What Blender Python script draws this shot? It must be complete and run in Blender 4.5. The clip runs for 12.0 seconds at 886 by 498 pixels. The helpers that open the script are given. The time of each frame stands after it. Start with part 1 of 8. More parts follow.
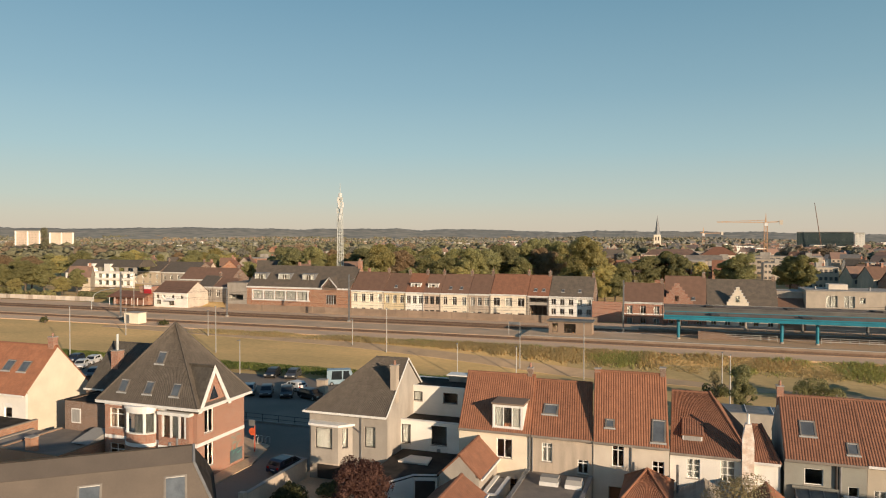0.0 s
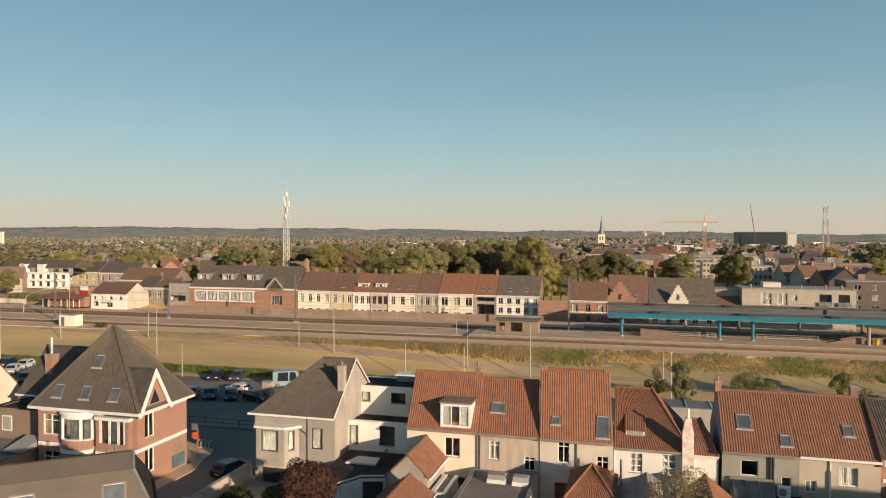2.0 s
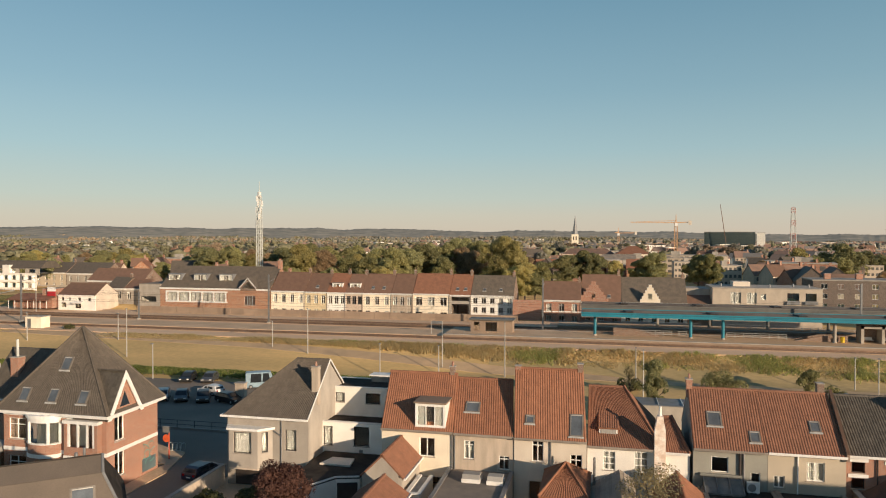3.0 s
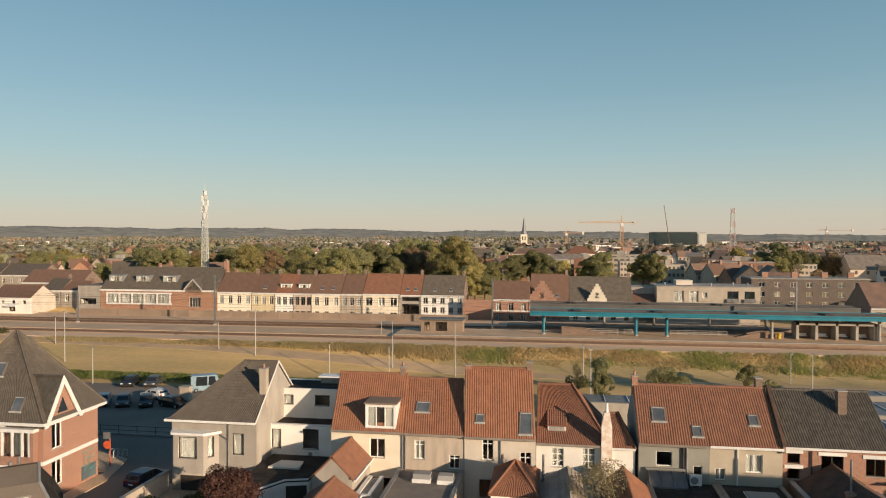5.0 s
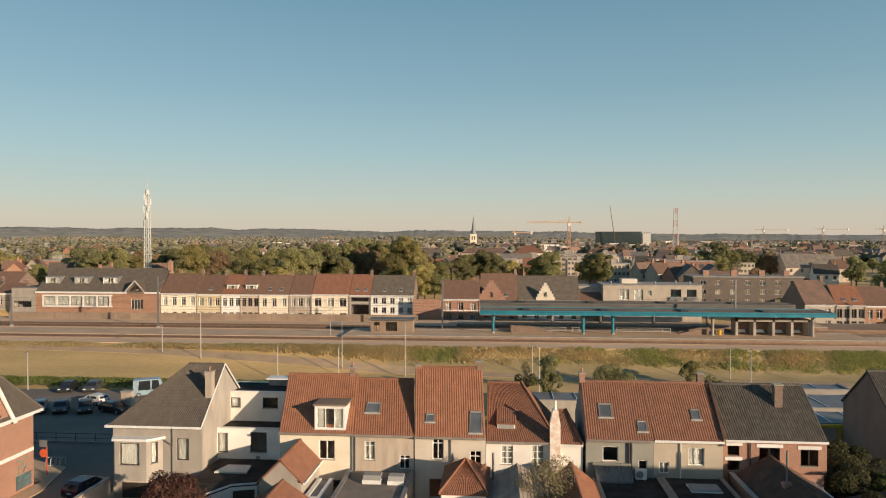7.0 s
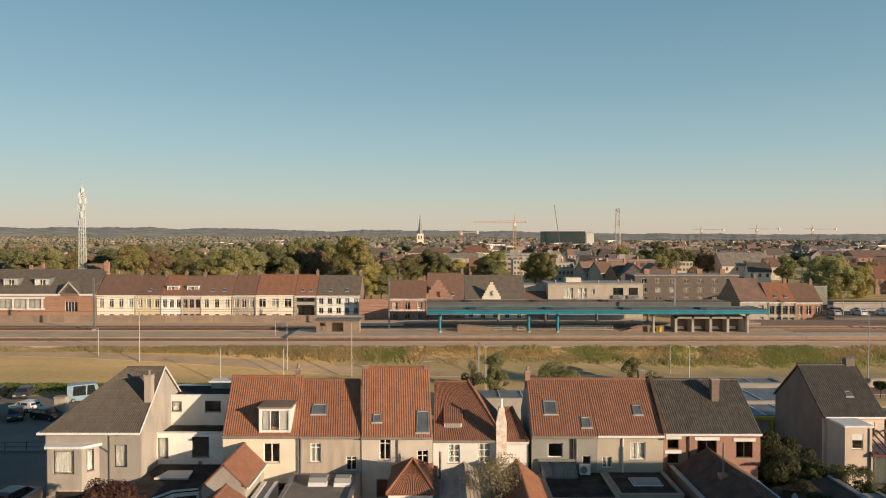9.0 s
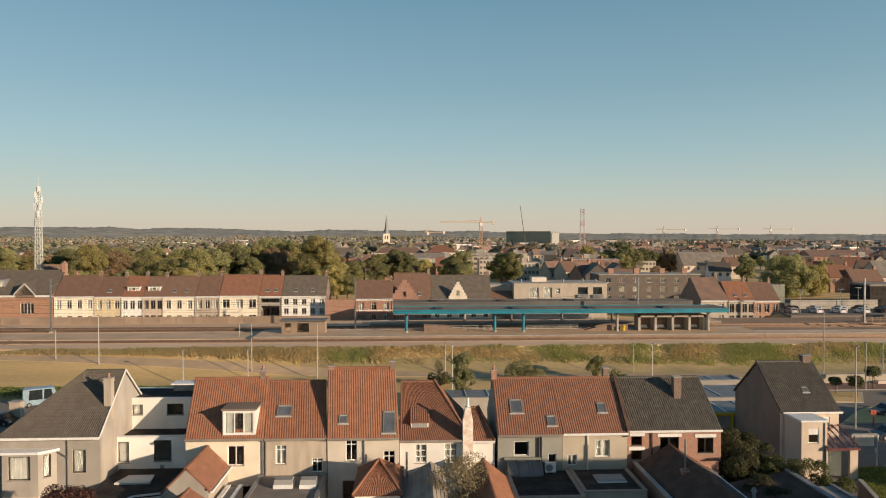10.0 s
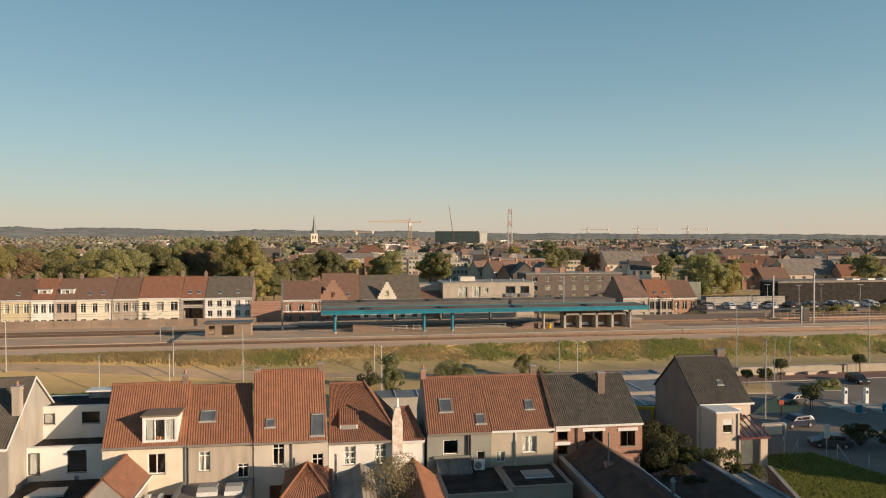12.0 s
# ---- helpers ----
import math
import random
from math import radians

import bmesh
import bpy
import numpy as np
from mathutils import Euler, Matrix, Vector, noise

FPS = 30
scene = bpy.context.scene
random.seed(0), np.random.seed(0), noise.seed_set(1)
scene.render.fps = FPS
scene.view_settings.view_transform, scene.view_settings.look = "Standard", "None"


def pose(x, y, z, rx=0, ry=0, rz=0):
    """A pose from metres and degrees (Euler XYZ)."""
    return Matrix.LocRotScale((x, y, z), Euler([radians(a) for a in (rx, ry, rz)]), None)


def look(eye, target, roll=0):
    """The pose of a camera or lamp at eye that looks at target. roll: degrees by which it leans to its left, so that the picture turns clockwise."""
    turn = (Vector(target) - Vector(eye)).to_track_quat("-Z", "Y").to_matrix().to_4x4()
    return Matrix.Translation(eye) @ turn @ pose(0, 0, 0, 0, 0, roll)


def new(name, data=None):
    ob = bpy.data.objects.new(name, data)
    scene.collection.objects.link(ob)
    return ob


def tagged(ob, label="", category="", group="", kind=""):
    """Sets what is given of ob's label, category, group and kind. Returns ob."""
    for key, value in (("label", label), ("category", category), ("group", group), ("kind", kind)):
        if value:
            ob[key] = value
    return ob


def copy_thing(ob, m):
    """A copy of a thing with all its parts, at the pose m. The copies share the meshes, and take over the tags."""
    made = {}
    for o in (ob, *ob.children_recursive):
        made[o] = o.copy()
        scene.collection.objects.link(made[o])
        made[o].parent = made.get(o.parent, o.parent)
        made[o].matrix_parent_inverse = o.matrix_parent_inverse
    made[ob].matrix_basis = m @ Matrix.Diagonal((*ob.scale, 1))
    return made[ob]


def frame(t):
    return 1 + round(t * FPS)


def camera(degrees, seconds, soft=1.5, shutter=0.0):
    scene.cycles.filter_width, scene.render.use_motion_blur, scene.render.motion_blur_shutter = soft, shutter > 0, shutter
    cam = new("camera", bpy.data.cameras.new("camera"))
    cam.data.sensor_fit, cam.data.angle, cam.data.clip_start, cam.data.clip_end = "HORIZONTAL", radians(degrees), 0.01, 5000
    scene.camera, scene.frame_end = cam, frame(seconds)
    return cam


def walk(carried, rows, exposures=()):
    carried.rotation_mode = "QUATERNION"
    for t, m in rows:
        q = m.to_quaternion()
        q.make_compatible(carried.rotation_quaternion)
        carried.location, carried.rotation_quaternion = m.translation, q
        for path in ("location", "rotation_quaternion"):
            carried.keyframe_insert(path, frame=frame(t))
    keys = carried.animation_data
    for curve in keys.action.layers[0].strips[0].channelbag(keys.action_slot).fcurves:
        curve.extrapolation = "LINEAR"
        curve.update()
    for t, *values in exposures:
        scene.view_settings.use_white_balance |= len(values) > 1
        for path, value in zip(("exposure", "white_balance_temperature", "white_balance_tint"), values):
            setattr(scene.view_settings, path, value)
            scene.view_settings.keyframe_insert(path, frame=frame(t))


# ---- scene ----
cam = camera(64.9, 12.0, soft=1.08)
EYE, TURN = 24.0, 19.3
ROWS = [
    (0.0, 0.0, -0.957, -0.052),
    (0.5, -1.077, -0.97, -0.062),
    (1.0, -2.151, -0.978, -0.062),
    (1.5, -3.208, -0.985, -0.072),
    (2.0, -4.283, -0.985, -0.077),
    (2.5, -5.33, -0.986, -0.078),
    (3.0, -6.371, -0.987, -0.072),
    (5.0, -10.469, -0.983, -0.05),
    (5.5, -11.521, -0.984, -0.025),
    (6.0, -12.558, -0.99, -0.005),
    (6.5, -13.574, -0.993, 0.005),
    (7.0, -14.591, -0.996, 0.02),
    (9.0, -18.974, -1.028, 0.05),
    (9.5, -20.3, -1.036, 0.056),
    (10.0, -21.734, -1.039, 0.058),
    (10.5, -23.176, -1.045, 0.06),
    (11.0, -24.643, -1.052, 0.07),
    (11.5, -26.099, -1.056, 0.082),
    (12.0, -27.562, -1.055, 0.1),
]
walk(cam, [(t, pose(0, 0, EYE, 90 + pitch, roll, TURN + yaw)) for t, yaw, pitch, roll in ROWS], [(0.0, 0.15), (12.0, 0.15)])

# ---- light: low warm autumn sun behind the camera's right shoulder, clear sky ----
SUN_TO = Vector((0.79, -0.575, 0.215)).normalized()
world = bpy.data.worlds.new("sky")
scene.world = world
world.use_nodes = True
wn = world.node_tree
sky = wn.nodes.new("ShaderNodeTexSky")
sky.sky_type, sky.sun_disc = "NISHITA", False
sky.sun_elevation, sky.sun_rotation = math.asin(SUN_TO.z), math.atan2(SUN_TO.x, SUN_TO.y)
sky.altitude, sky.air_density, sky.dust_density, sky.ozone_density = 20, 1.0, 0.4, 1.5
wn.nodes["Background"].inputs["Strength"].default_value = 0.114
# the pale autumn haze that lies along the whole horizon and thins out upwards
wtc, wsep, wfac, whaze, wmix = (wn.nodes.new("ShaderNodeTexCoord"), wn.nodes.new("ShaderNodeSeparateXYZ"), wn.nodes.new("ShaderNodeValToRGB"),
                                wn.nodes.new("ShaderNodeValToRGB"), wn.nodes.new("ShaderNodeMix"))
wmix.data_type = "RGBA"
wn.links.new(wtc.outputs["Generated"], wsep.inputs[0])


def stops(node, rows):
    for k, (e, c) in enumerate(rows):
        el = node.color_ramp.elements[k] if k < 2 else node.color_ramp.elements.new(e)
        el.position, el.color = e, (*c, 1)


stops(wfac, [(e, (v, v, v)) for e, v in ((0.0, 0.95), (0.08, 0.86), (0.17, 0.76), (0.34, 0.7), (0.55, 0.8))])
stops(whaze, ((0.0, (0.98, 0.83, 0.66)), (0.03, (0.93, 0.875, 0.73)), (0.055, (0.8, 0.89, 0.81)), (0.12, (0.57, 0.81, 0.86)), (0.2, (0.4, 0.665, 0.775)), (0.36, (0.205, 0.47, 0.63)), (0.6, (0.08, 0.22, 0.4)), (1.0, (0.035, 0.11, 0.23))))
wscale = wn.nodes.new("ShaderNodeVectorMath")
wscale.operation = "SCALE"
wscale.inputs["Scale"].default_value = 5.0
for k in (wfac, whaze):
    wn.links.new(wsep.outputs[2], k.inputs[0])
wn.links.new(whaze.outputs[0], wscale.inputs[0])
wn.links.new(wfac.outputs[0], wmix.inputs["Factor"])
wn.links.new(sky.outputs[0], wmix.inputs[6])
wn.links.new(wscale.outputs[0], wmix.inputs[7])
wn.links.new(wmix.outputs[2], wn.nodes["Background"].inputs["Color"])
sun = new("sun", bpy.data.lights.new("sun", "SUN"))
sun.data.energy, sun.data.angle, sun.data.color = 5.2, radians(0.6), (1.0, 0.77, 0.545)
sun.matrix_basis = look(SUN_TO * 300, (0, 0, 0))


# ---- materials ----
MATS = {}


def mat(name, a, b=None, rough=0.85, scale=1.2, fine=18.0, bump=0.15, metal=0.0, spread=0.12, stretch=(1, 1, 1), spec=0.4):
    """A surface whose colour wanders from a to b in broad stains, with finer grain, relief and a little change from object to object."""
    if name in MATS:
        return MATS[name]
    m = bpy.data.materials.new(name)
    m.use_nodes = True
    n, l = m.node_tree.nodes, m.node_tree.links
    p = n["Principled BSDF"]
    b = b or tuple(c * 0.72 for c in a)
    tc, mp = n.new("ShaderNodeTexCoord"), n.new("ShaderNodeMapping")
    mp.inputs["Scale"].default_value = stretch
    l.new(tc.outputs["Object"], mp.inputs["Vector"])
    big, small = n.new("ShaderNodeTexNoise"), n.new("ShaderNodeTexNoise")
    big.inputs["Scale"].default_value, big.inputs["Detail"].default_value = scale, 6
    small.inputs["Scale"].default_value, small.inputs["Detail"].default_value = fine, 3
    for q in (big, small):
        l.new(mp.outputs[0], q.inputs["Vector"])
    ramp = n.new("ShaderNodeValToRGB")
    ramp.color_ramp.elements[0].position, ramp.color_ramp.elements[1].position = 0.36, 0.66
    ramp.color_ramp.elements[0].color, ramp.color_ramp.elements[1].color = (*b, 1), (*a, 1)
    l.new(big.outputs["Fac"], ramp.inputs[0])
    info, ma, hsv = n.new("ShaderNodeObjectInfo"), n.new("ShaderNodeMapRange"), n.new("ShaderNodeHueSaturation")
    mx = n.new("ShaderNodeMath")
    mx.operation = "MULTIPLY_ADD"
    l.new(small.outputs["Fac"], mx.inputs[0])
    mx.inputs[1].default_value = 0.5
    ma.inputs["To Min"].default_value, ma.inputs["To Max"].default_value = 0.75 - spread, 0.75 + spread
    l.new(info.outputs["Random"], ma.inputs["Value"])
    l.new(ma.outputs[0], mx.inputs[2])
    l.new(mx.outputs[0], hsv.inputs["Value"])
    l.new(ramp.outputs[0], hsv.inputs["Color"])
    l.new(hsv.outputs[0], p.inputs["Base Color"])
    bp = n.new("ShaderNodeBump")
    bp.inputs["Strength"].default_value, bp.inputs["Distance"].default_value = bump, 0.03
    l.new(small.outputs["Fac"], bp.inputs["Height"])
    l.new(bp.outputs[0], p.inputs["Normal"])
    p.inputs["Roughness"].default_value, p.inputs["Metallic"].default_value = rough, metal
    p.inputs["Specular IOR Level"].default_value = spec
    MATS[name] = m
    return m


def brick(name, a, b, mortar, scale=1.0):
    """Coursed brickwork, laid out along the wall in metres."""
    m = mat(name, a, b, rough=0.9, scale=0.7, fine=25)
    n, l = m.node_tree.nodes, m.node_tree.links
    t = n.new("ShaderNodeTexBrick")
    tc, geo = n.new("ShaderNodeTexCoord"), n.new("ShaderNodeNewGeometry")
    sep, sn, comb, add, ab, mixu = (n.new("ShaderNodeSeparateXYZ"), n.new("ShaderNodeSeparateXYZ"), n.new("ShaderNodeCombineXYZ"),
                                    n.new("ShaderNodeMath"), n.new("ShaderNodeMath"), n.new("ShaderNodeMath"))
    l.new(tc.outputs["Object"], sep.inputs[0])
    l.new(sep.outputs[0], add.inputs[0])
    l.new(sep.outputs[1], add.inputs[1])
    l.new(add.outputs[0], comb.inputs[0])
    l.new(sep.outputs[2], comb.inputs[1])
    l.new(comb.outputs[0], t.inputs["Vector"])
    t.inputs["Scale"].default_value = 1.0
    t.inputs["Brick Width"].default_value, t.inputs["Row Height"].default_value, t.inputs["Mortar Size"].default_value = 0.22, 0.075, 0.008
    p = n["Principled BSDF"]
    src = p.inputs["Base Color"].links[0].from_socket
    dark = n.new("ShaderNodeHueSaturation")
    dark.inputs["Value"].default_value = 0.7
    l.new(src, dark.inputs["Color"])
    l.new(src, t.inputs["Color1"])
    l.new(dark.outputs[0], t.inputs["Color2"])
    t.inputs["Mortar"].default_value = (*mortar, 1)
    l.new(t.outputs["Color"], p.inputs["Base Color"])
    for q in (sn, ab, mixu, geo):
        n.remove(q)
    return m


def glass(name, tint=(0.9, 0.95, 0.95), rough=0.02):
    m = bpy.data.materials.new(name)
    m.use_nodes = True
    p = m.node_tree.nodes["Principled BSDF"]
    p.inputs["Base Color"].default_value = (*tint, 1)
    p.inputs["Roughness"].default_value, p.inputs["Transmission Weight"].default_value, p.inputs["IOR"].default_value = rough, 1.0, 1.45
    MATS[name] = m
    return m


def leafy(name, a, b, rough=0.65, leaf_pass=0.5):
    """Foliage: each clump takes its own shade between a and b, and lets some light through."""
    m = bpy.data.materials.new(name)
    m.use_nodes = True
    n, l = m.node_tree.nodes, m.node_tree.links
    p = n["Principled BSDF"]
    g, ramp, info, hsv, mr = (n.new("ShaderNodeNewGeometry"), n.new("ShaderNodeValToRGB"), n.new("ShaderNodeObjectInfo"),
                              n.new("ShaderNodeHueSaturation"), n.new("ShaderNodeMapRange"))
    ramp.color_ramp.elements[0].color, ramp.color_ramp.elements[1].color = (*a, 1), (*b, 1)
    l.new(g.outputs["Random Per Island"], ramp.inputs[0])
    mr.inputs["To Min"].default_value, mr.inputs["To Max"].default_value = 0.7, 1.25
    l.new(info.outputs["Random"], mr.inputs["Value"])
    l.new(mr.outputs[0], hsv.inputs["Value"])
    l.new(ramp.outputs[0], hsv.inputs["Color"])
    l.new(hsv.outputs[0], p.inputs["Base Color"])
    p.inputs["Roughness"].default_value, p.inputs["Specular IOR Level"].default_value = rough, 0.2
    tr, mixn, out = n.new("ShaderNodeBsdfTranslucent"), n.new("ShaderNodeMixShader"), n["Material Output"]
    l.new(hsv.outputs[0], tr.inputs["Color"])
    mixn.inputs[0].default_value = leaf_pass
    l.new(p.outputs[0], mixn.inputs[1])
    l.new(tr.outputs[0], mixn.inputs[2])
    l.new(mixn.outputs[0], out.inputs["Surface"])
    MATS[name] = m
    return m


def canopy_leaf(name, a, b, grain=0.5):
    """A closed far canopy: each crown has its own shade, broken up by clumps of leaves."""
    m = leafy(name, a, b, 0.9, 0.12)
    n, l = m.node_tree.nodes, m.node_tree.links
    p = n["Principled BSDF"]
    tc, no, mr, hs, bp = (n.new("ShaderNodeTexCoord"), n.new("ShaderNodeTexNoise"), n.new("ShaderNodeMapRange"), n.new("ShaderNodeHueSaturation"), n.new("ShaderNodeBump"))
    no.inputs["Scale"].default_value, no.inputs["Detail"].default_value = grain, 5
    l.new(tc.outputs["Object"], no.inputs["Vector"])
    l.new(no.outputs["Fac"], mr.inputs["Value"])
    mr.inputs["From Min"].default_value, mr.inputs["From Max"].default_value = 0.3, 0.7
    mr.inputs["To Min"].default_value, mr.inputs["To Max"].default_value = 0.62, 1.3
    l.new(p.inputs["Base Color"].links[0].from_socket, hs.inputs["Color"])
    l.new(mr.outputs[0], hs.inputs["Value"])
    l.new(hs.outputs[0], p.inputs["Base Color"])
    bp.inputs["Strength"].default_value, bp.inputs["Distance"].default_value = 0.7, 1.2
    l.new(no.outputs["Fac"], bp.inputs["Height"])
    l.new(bp.outputs[0], p.inputs["Normal"])
    return m


CREAM = mat("cream_render", (0.85, 0.755, 0.6), (0.75, 0.66, 0.52), scale=0.5)
WHITE_R = mat("white_render", (0.9, 0.865, 0.795), (0.8, 0.76, 0.69), scale=0.5)
GREY_R = mat("grey_cement_render", (0.43, 0.385, 0.33), (0.33, 0.295, 0.255), scale=0.6, stretch=(1, 1, 0.5))
TAN_R = mat("weathered_tan_render", (0.57, 0.475, 0.38), (0.44, 0.37, 0.295), scale=0.8, stretch=(2.5, 1, 0.35))
PALE_R = mat("pale_grey_beige_render", (0.72, 0.64, 0.535), (0.61, 0.53, 0.44), scale=0.5)
OLIVE_R = mat("olive_grey_render", (0.30, 0.295, 0.255), (0.25, 0.24, 0.21), scale=0.5)
BEIGE_R = mat("beige_render", (0.5, 0.43, 0.33), (0.42, 0.36, 0.28), scale=0.5)
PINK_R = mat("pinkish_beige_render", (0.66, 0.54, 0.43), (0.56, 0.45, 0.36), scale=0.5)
PINK_D = mat("mauve_and_side_shade_render", (0.34, 0.225, 0.17), (0.27, 0.18, 0.14), scale=0.5)
RED_B = brick("red_brick", (0.44, 0.2, 0.125), (0.37, 0.165, 0.105), (0.42, 0.36, 0.3))
ORANGE_B = brick("orange_brick", (0.47, 0.22, 0.12), (0.38, 0.17, 0.095), (0.45, 0.38, 0.3))
BROWN_B = brick("brown_brick", (0.26, 0.16, 0.11), (0.2, 0.125, 0.09), (0.34, 0.3, 0.26))
YELLOW_R = mat("yellow_render", (0.76, 0.63, 0.41), (0.68, 0.56, 0.37), scale=0.5)
def tiled(name, a, b, rough, spread, pitch=0.21, course=0.36, vary=0.08):
    """Roof tiles: each single tile of the sheet has its own shade, under broad weathering."""
    m = mat(name, a, b, rough=rough, scale=0.9, fine=7, spread=spread)
    n, l = m.node_tree.nodes, m.node_tree.links
    tc, mul, flo, wh, mr, hs = (n.new("ShaderNodeTexCoord"), n.new("ShaderNodeVectorMath"), n.new("ShaderNodeVectorMath"), n.new("ShaderNodeTexWhiteNoise"),
                                n.new("ShaderNodeMapRange"), n.new("ShaderNodeHueSaturation"))
    mul.operation, flo.operation, wh.noise_dimensions = "MULTIPLY", "FLOOR", "2D"
    mul.inputs[1].default_value = (1 / pitch, 1 / course, 0)
    l.new(tc.outputs["Object"], mul.inputs[0])
    l.new(mul.outputs[0], flo.inputs[0])
    l.new(flo.outputs[0], wh.inputs["Vector"])
    l.new(wh.outputs["Value"], mr.inputs["Value"])
    mr.inputs["To Min"].default_value, mr.inputs["To Max"].default_value = 1 - vary, 1 + vary
    p = n["Principled BSDF"]
    l.new(p.inputs["Base Color"].links[0].from_socket, hs.inputs["Color"])
    l.new(mr.outputs[0], hs.inputs["Value"])
    l.new(hs.outputs[0], p.inputs["Base Color"])
    return m


TILE_O = tiled("orange_clay_pantile", (0.315, 0.14, 0.078), (0.255, 0.115, 0.066), 0.8, 0.05)
TILE_R = tiled("red_brown_clay_tile", (0.265, 0.124, 0.074), (0.215, 0.102, 0.063), 0.8, 0.1)
TILE_B = mat("brown_clay_tile", (0.2, 0.117, 0.081), (0.165, 0.099, 0.07), rough=0.8, scale=0.9, fine=7, spread=0.1)
TILE_K = tiled("black_glazed_tile", (0.1, 0.086, 0.068), (0.078, 0.068, 0.055), 0.6, 0.06, vary=0.2)
SLATE = tiled("grey_slate", (0.125, 0.104, 0.083), (0.105, 0.088, 0.071), 0.75, 0.05, vary=0.12)
ROOF_G = tiled("brown_grey_roof_tile", (0.16, 0.13, 0.1), (0.12, 0.1, 0.08), 0.85, 0.06)
MOSSY = mat("dark_mossy_tile", (0.15, 0.085, 0.058), (0.085, 0.056, 0.042), rough=0.95, scale=0.8, fine=7)
# blue-grey base tint stands in for the sky mirrored in roof panes
SKYPANE = mat("sky_tinted_glazing", (0.12, 0.135, 0.15), rough=0.12, bump=0.0, spec=0.9)
FRAME_S = mat("weathered_grey_roof_window_frame", (0.2, 0.18, 0.155), (0.15, 0.135, 0.12), rough=0.55, bump=0.03)
FRAME_D = mat("dark_grey_roof_window_frame", (0.15, 0.13, 0.115), rough=0.5, bump=0.03)
PEEL = mat("peeling_whitewash", (0.82, 0.77, 0.7), (0.62, 0.47, 0.37), scale=1.6, fine=9)
FELT = mat("dark_roofing_felt", (0.066, 0.056, 0.048), (0.036, 0.032, 0.028), rough=0.95, scale=0.9, spec=0.1)
FELT_L = mat("weathered_grey_brown_roofing", (0.28, 0.235, 0.19), (0.19, 0.165, 0.14), rough=0.9, scale=0.5)
WHITE = mat("white_paint", (0.82, 0.81, 0.78), (0.74, 0.72, 0.68), rough=0.5, scale=1.5, bump=0.05, spread=0.05)
DARKF = mat("dark_brown_frame", (0.06, 0.05, 0.045), rough=0.5, bump=0.05)
GREYF = mat("grey_metal", (0.33, 0.33, 0.33), rough=0.45, metal=0.6, bump=0.05)
ZINC = mat("weathered_zinc", (0.26, 0.265, 0.27), (0.19, 0.195, 0.2), rough=0.55, metal=0.2, bump=0.05)
ASPHALT = mat("asphalt", (0.25, 0.205, 0.165), (0.19, 0.16, 0.13), rough=0.92, scale=0.12, fine=6, spread=0.02)
PAVING = mat("concrete_paving", (0.66, 0.46, 0.295), (0.52, 0.37, 0.24), rough=0.9, scale=0.2, fine=4, spread=0.04)
REDPAVE = mat("red_brick_paving", (0.27, 0.145, 0.105), (0.21, 0.12, 0.09), rough=0.9, scale=0.3, fine=8)
BALLAST = mat("grey_brown_ballast", (0.76, 0.52, 0.335), (0.62, 0.425, 0.275), rough=0.95, scale=0.1, fine=5, bump=0.5, spread=0.02, stretch=(0.35, 1, 1))
RUSTBED = mat("rust_stained_ballast", (0.56, 0.36, 0.225), (0.42, 0.27, 0.175), rough=0.95, scale=0.15, fine=5, bump=0.5, spread=0.02, stretch=(0.3, 1, 1))
RAIL = mat("rusty_rail_steel", (0.3, 0.2, 0.14), rough=0.5, metal=0.6)
WOOD = mat("grey_sleeper", (0.36, 0.25, 0.17), (0.27, 0.19, 0.13), rough=0.9)
CONC = mat("weathered_concrete", (0.42, 0.38, 0.33), (0.32, 0.29, 0.25), rough=0.9, scale=0.5)
TEAL = mat("teal_painted_steel", (0.025, 0.235, 0.32), (0.02, 0.17, 0.24), rough=0.45, scale=0.3, bump=0.04, spread=0.03)
TEAL_P = mat("faded_teal_sheet", (0.17, 0.165, 0.15), (0.13, 0.128, 0.12), rough=0.5, scale=0.3, bump=0.04, spread=0.03)
GRASS = mat("short_autumn_grass", (0.67, 0.45, 0.195), (0.49, 0.345, 0.15), rough=0.95, scale=0.09, fine=2.2, bump=0.8, spread=0.02, stretch=(0.45, 1.4, 1))
LAWN = mat("green_lawn", (0.24, 0.25, 0.065), (0.16, 0.18, 0.045), rough=0.95, scale=0.2, fine=3, bump=0.6)
SOIL = mat("dark_garden_soil", (0.075, 0.06, 0.045), (0.05, 0.042, 0.032), rough=0.95, scale=0.3)
GLASS = glass("window_glass")
PLASTIC_Y = mat("yellow_plastic", (0.7, 0.48, 0.03), rough=0.5, bump=0.03)
CANOPY_R = mat("brown_bitumen_canopy", (0.27, 0.2, 0.145), (0.19, 0.145, 0.11), rough=0.9, scale=0.25, stretch=(0.4, 1, 1))
# town roofs and panes, toned down so their colour carries the haze
HROOF = mat("haze_muted_brown_roof", (0.25, 0.15, 0.105), (0.17, 0.115, 0.09), rough=0.85, scale=0.4)
HGLASS = mat("haze_muted_glazing", (0.13, 0.125, 0.12), (0.09, 0.088, 0.085), rough=0.3, bump=0.0)
CURTAIN = mat("pale_curtain", (0.37, 0.355, 0.33), (0.29, 0.28, 0.26), rough=0.9, scale=3, stretch=(6, 6, 0.3))
LEAF_G = leafy("green_leaves", (0.27, 0.265, 0.12), (0.46, 0.425, 0.195))
LEAF_Y = leafy("yellow_green_leaves", (0.38, 0.335, 0.13), (0.58, 0.5, 0.22))
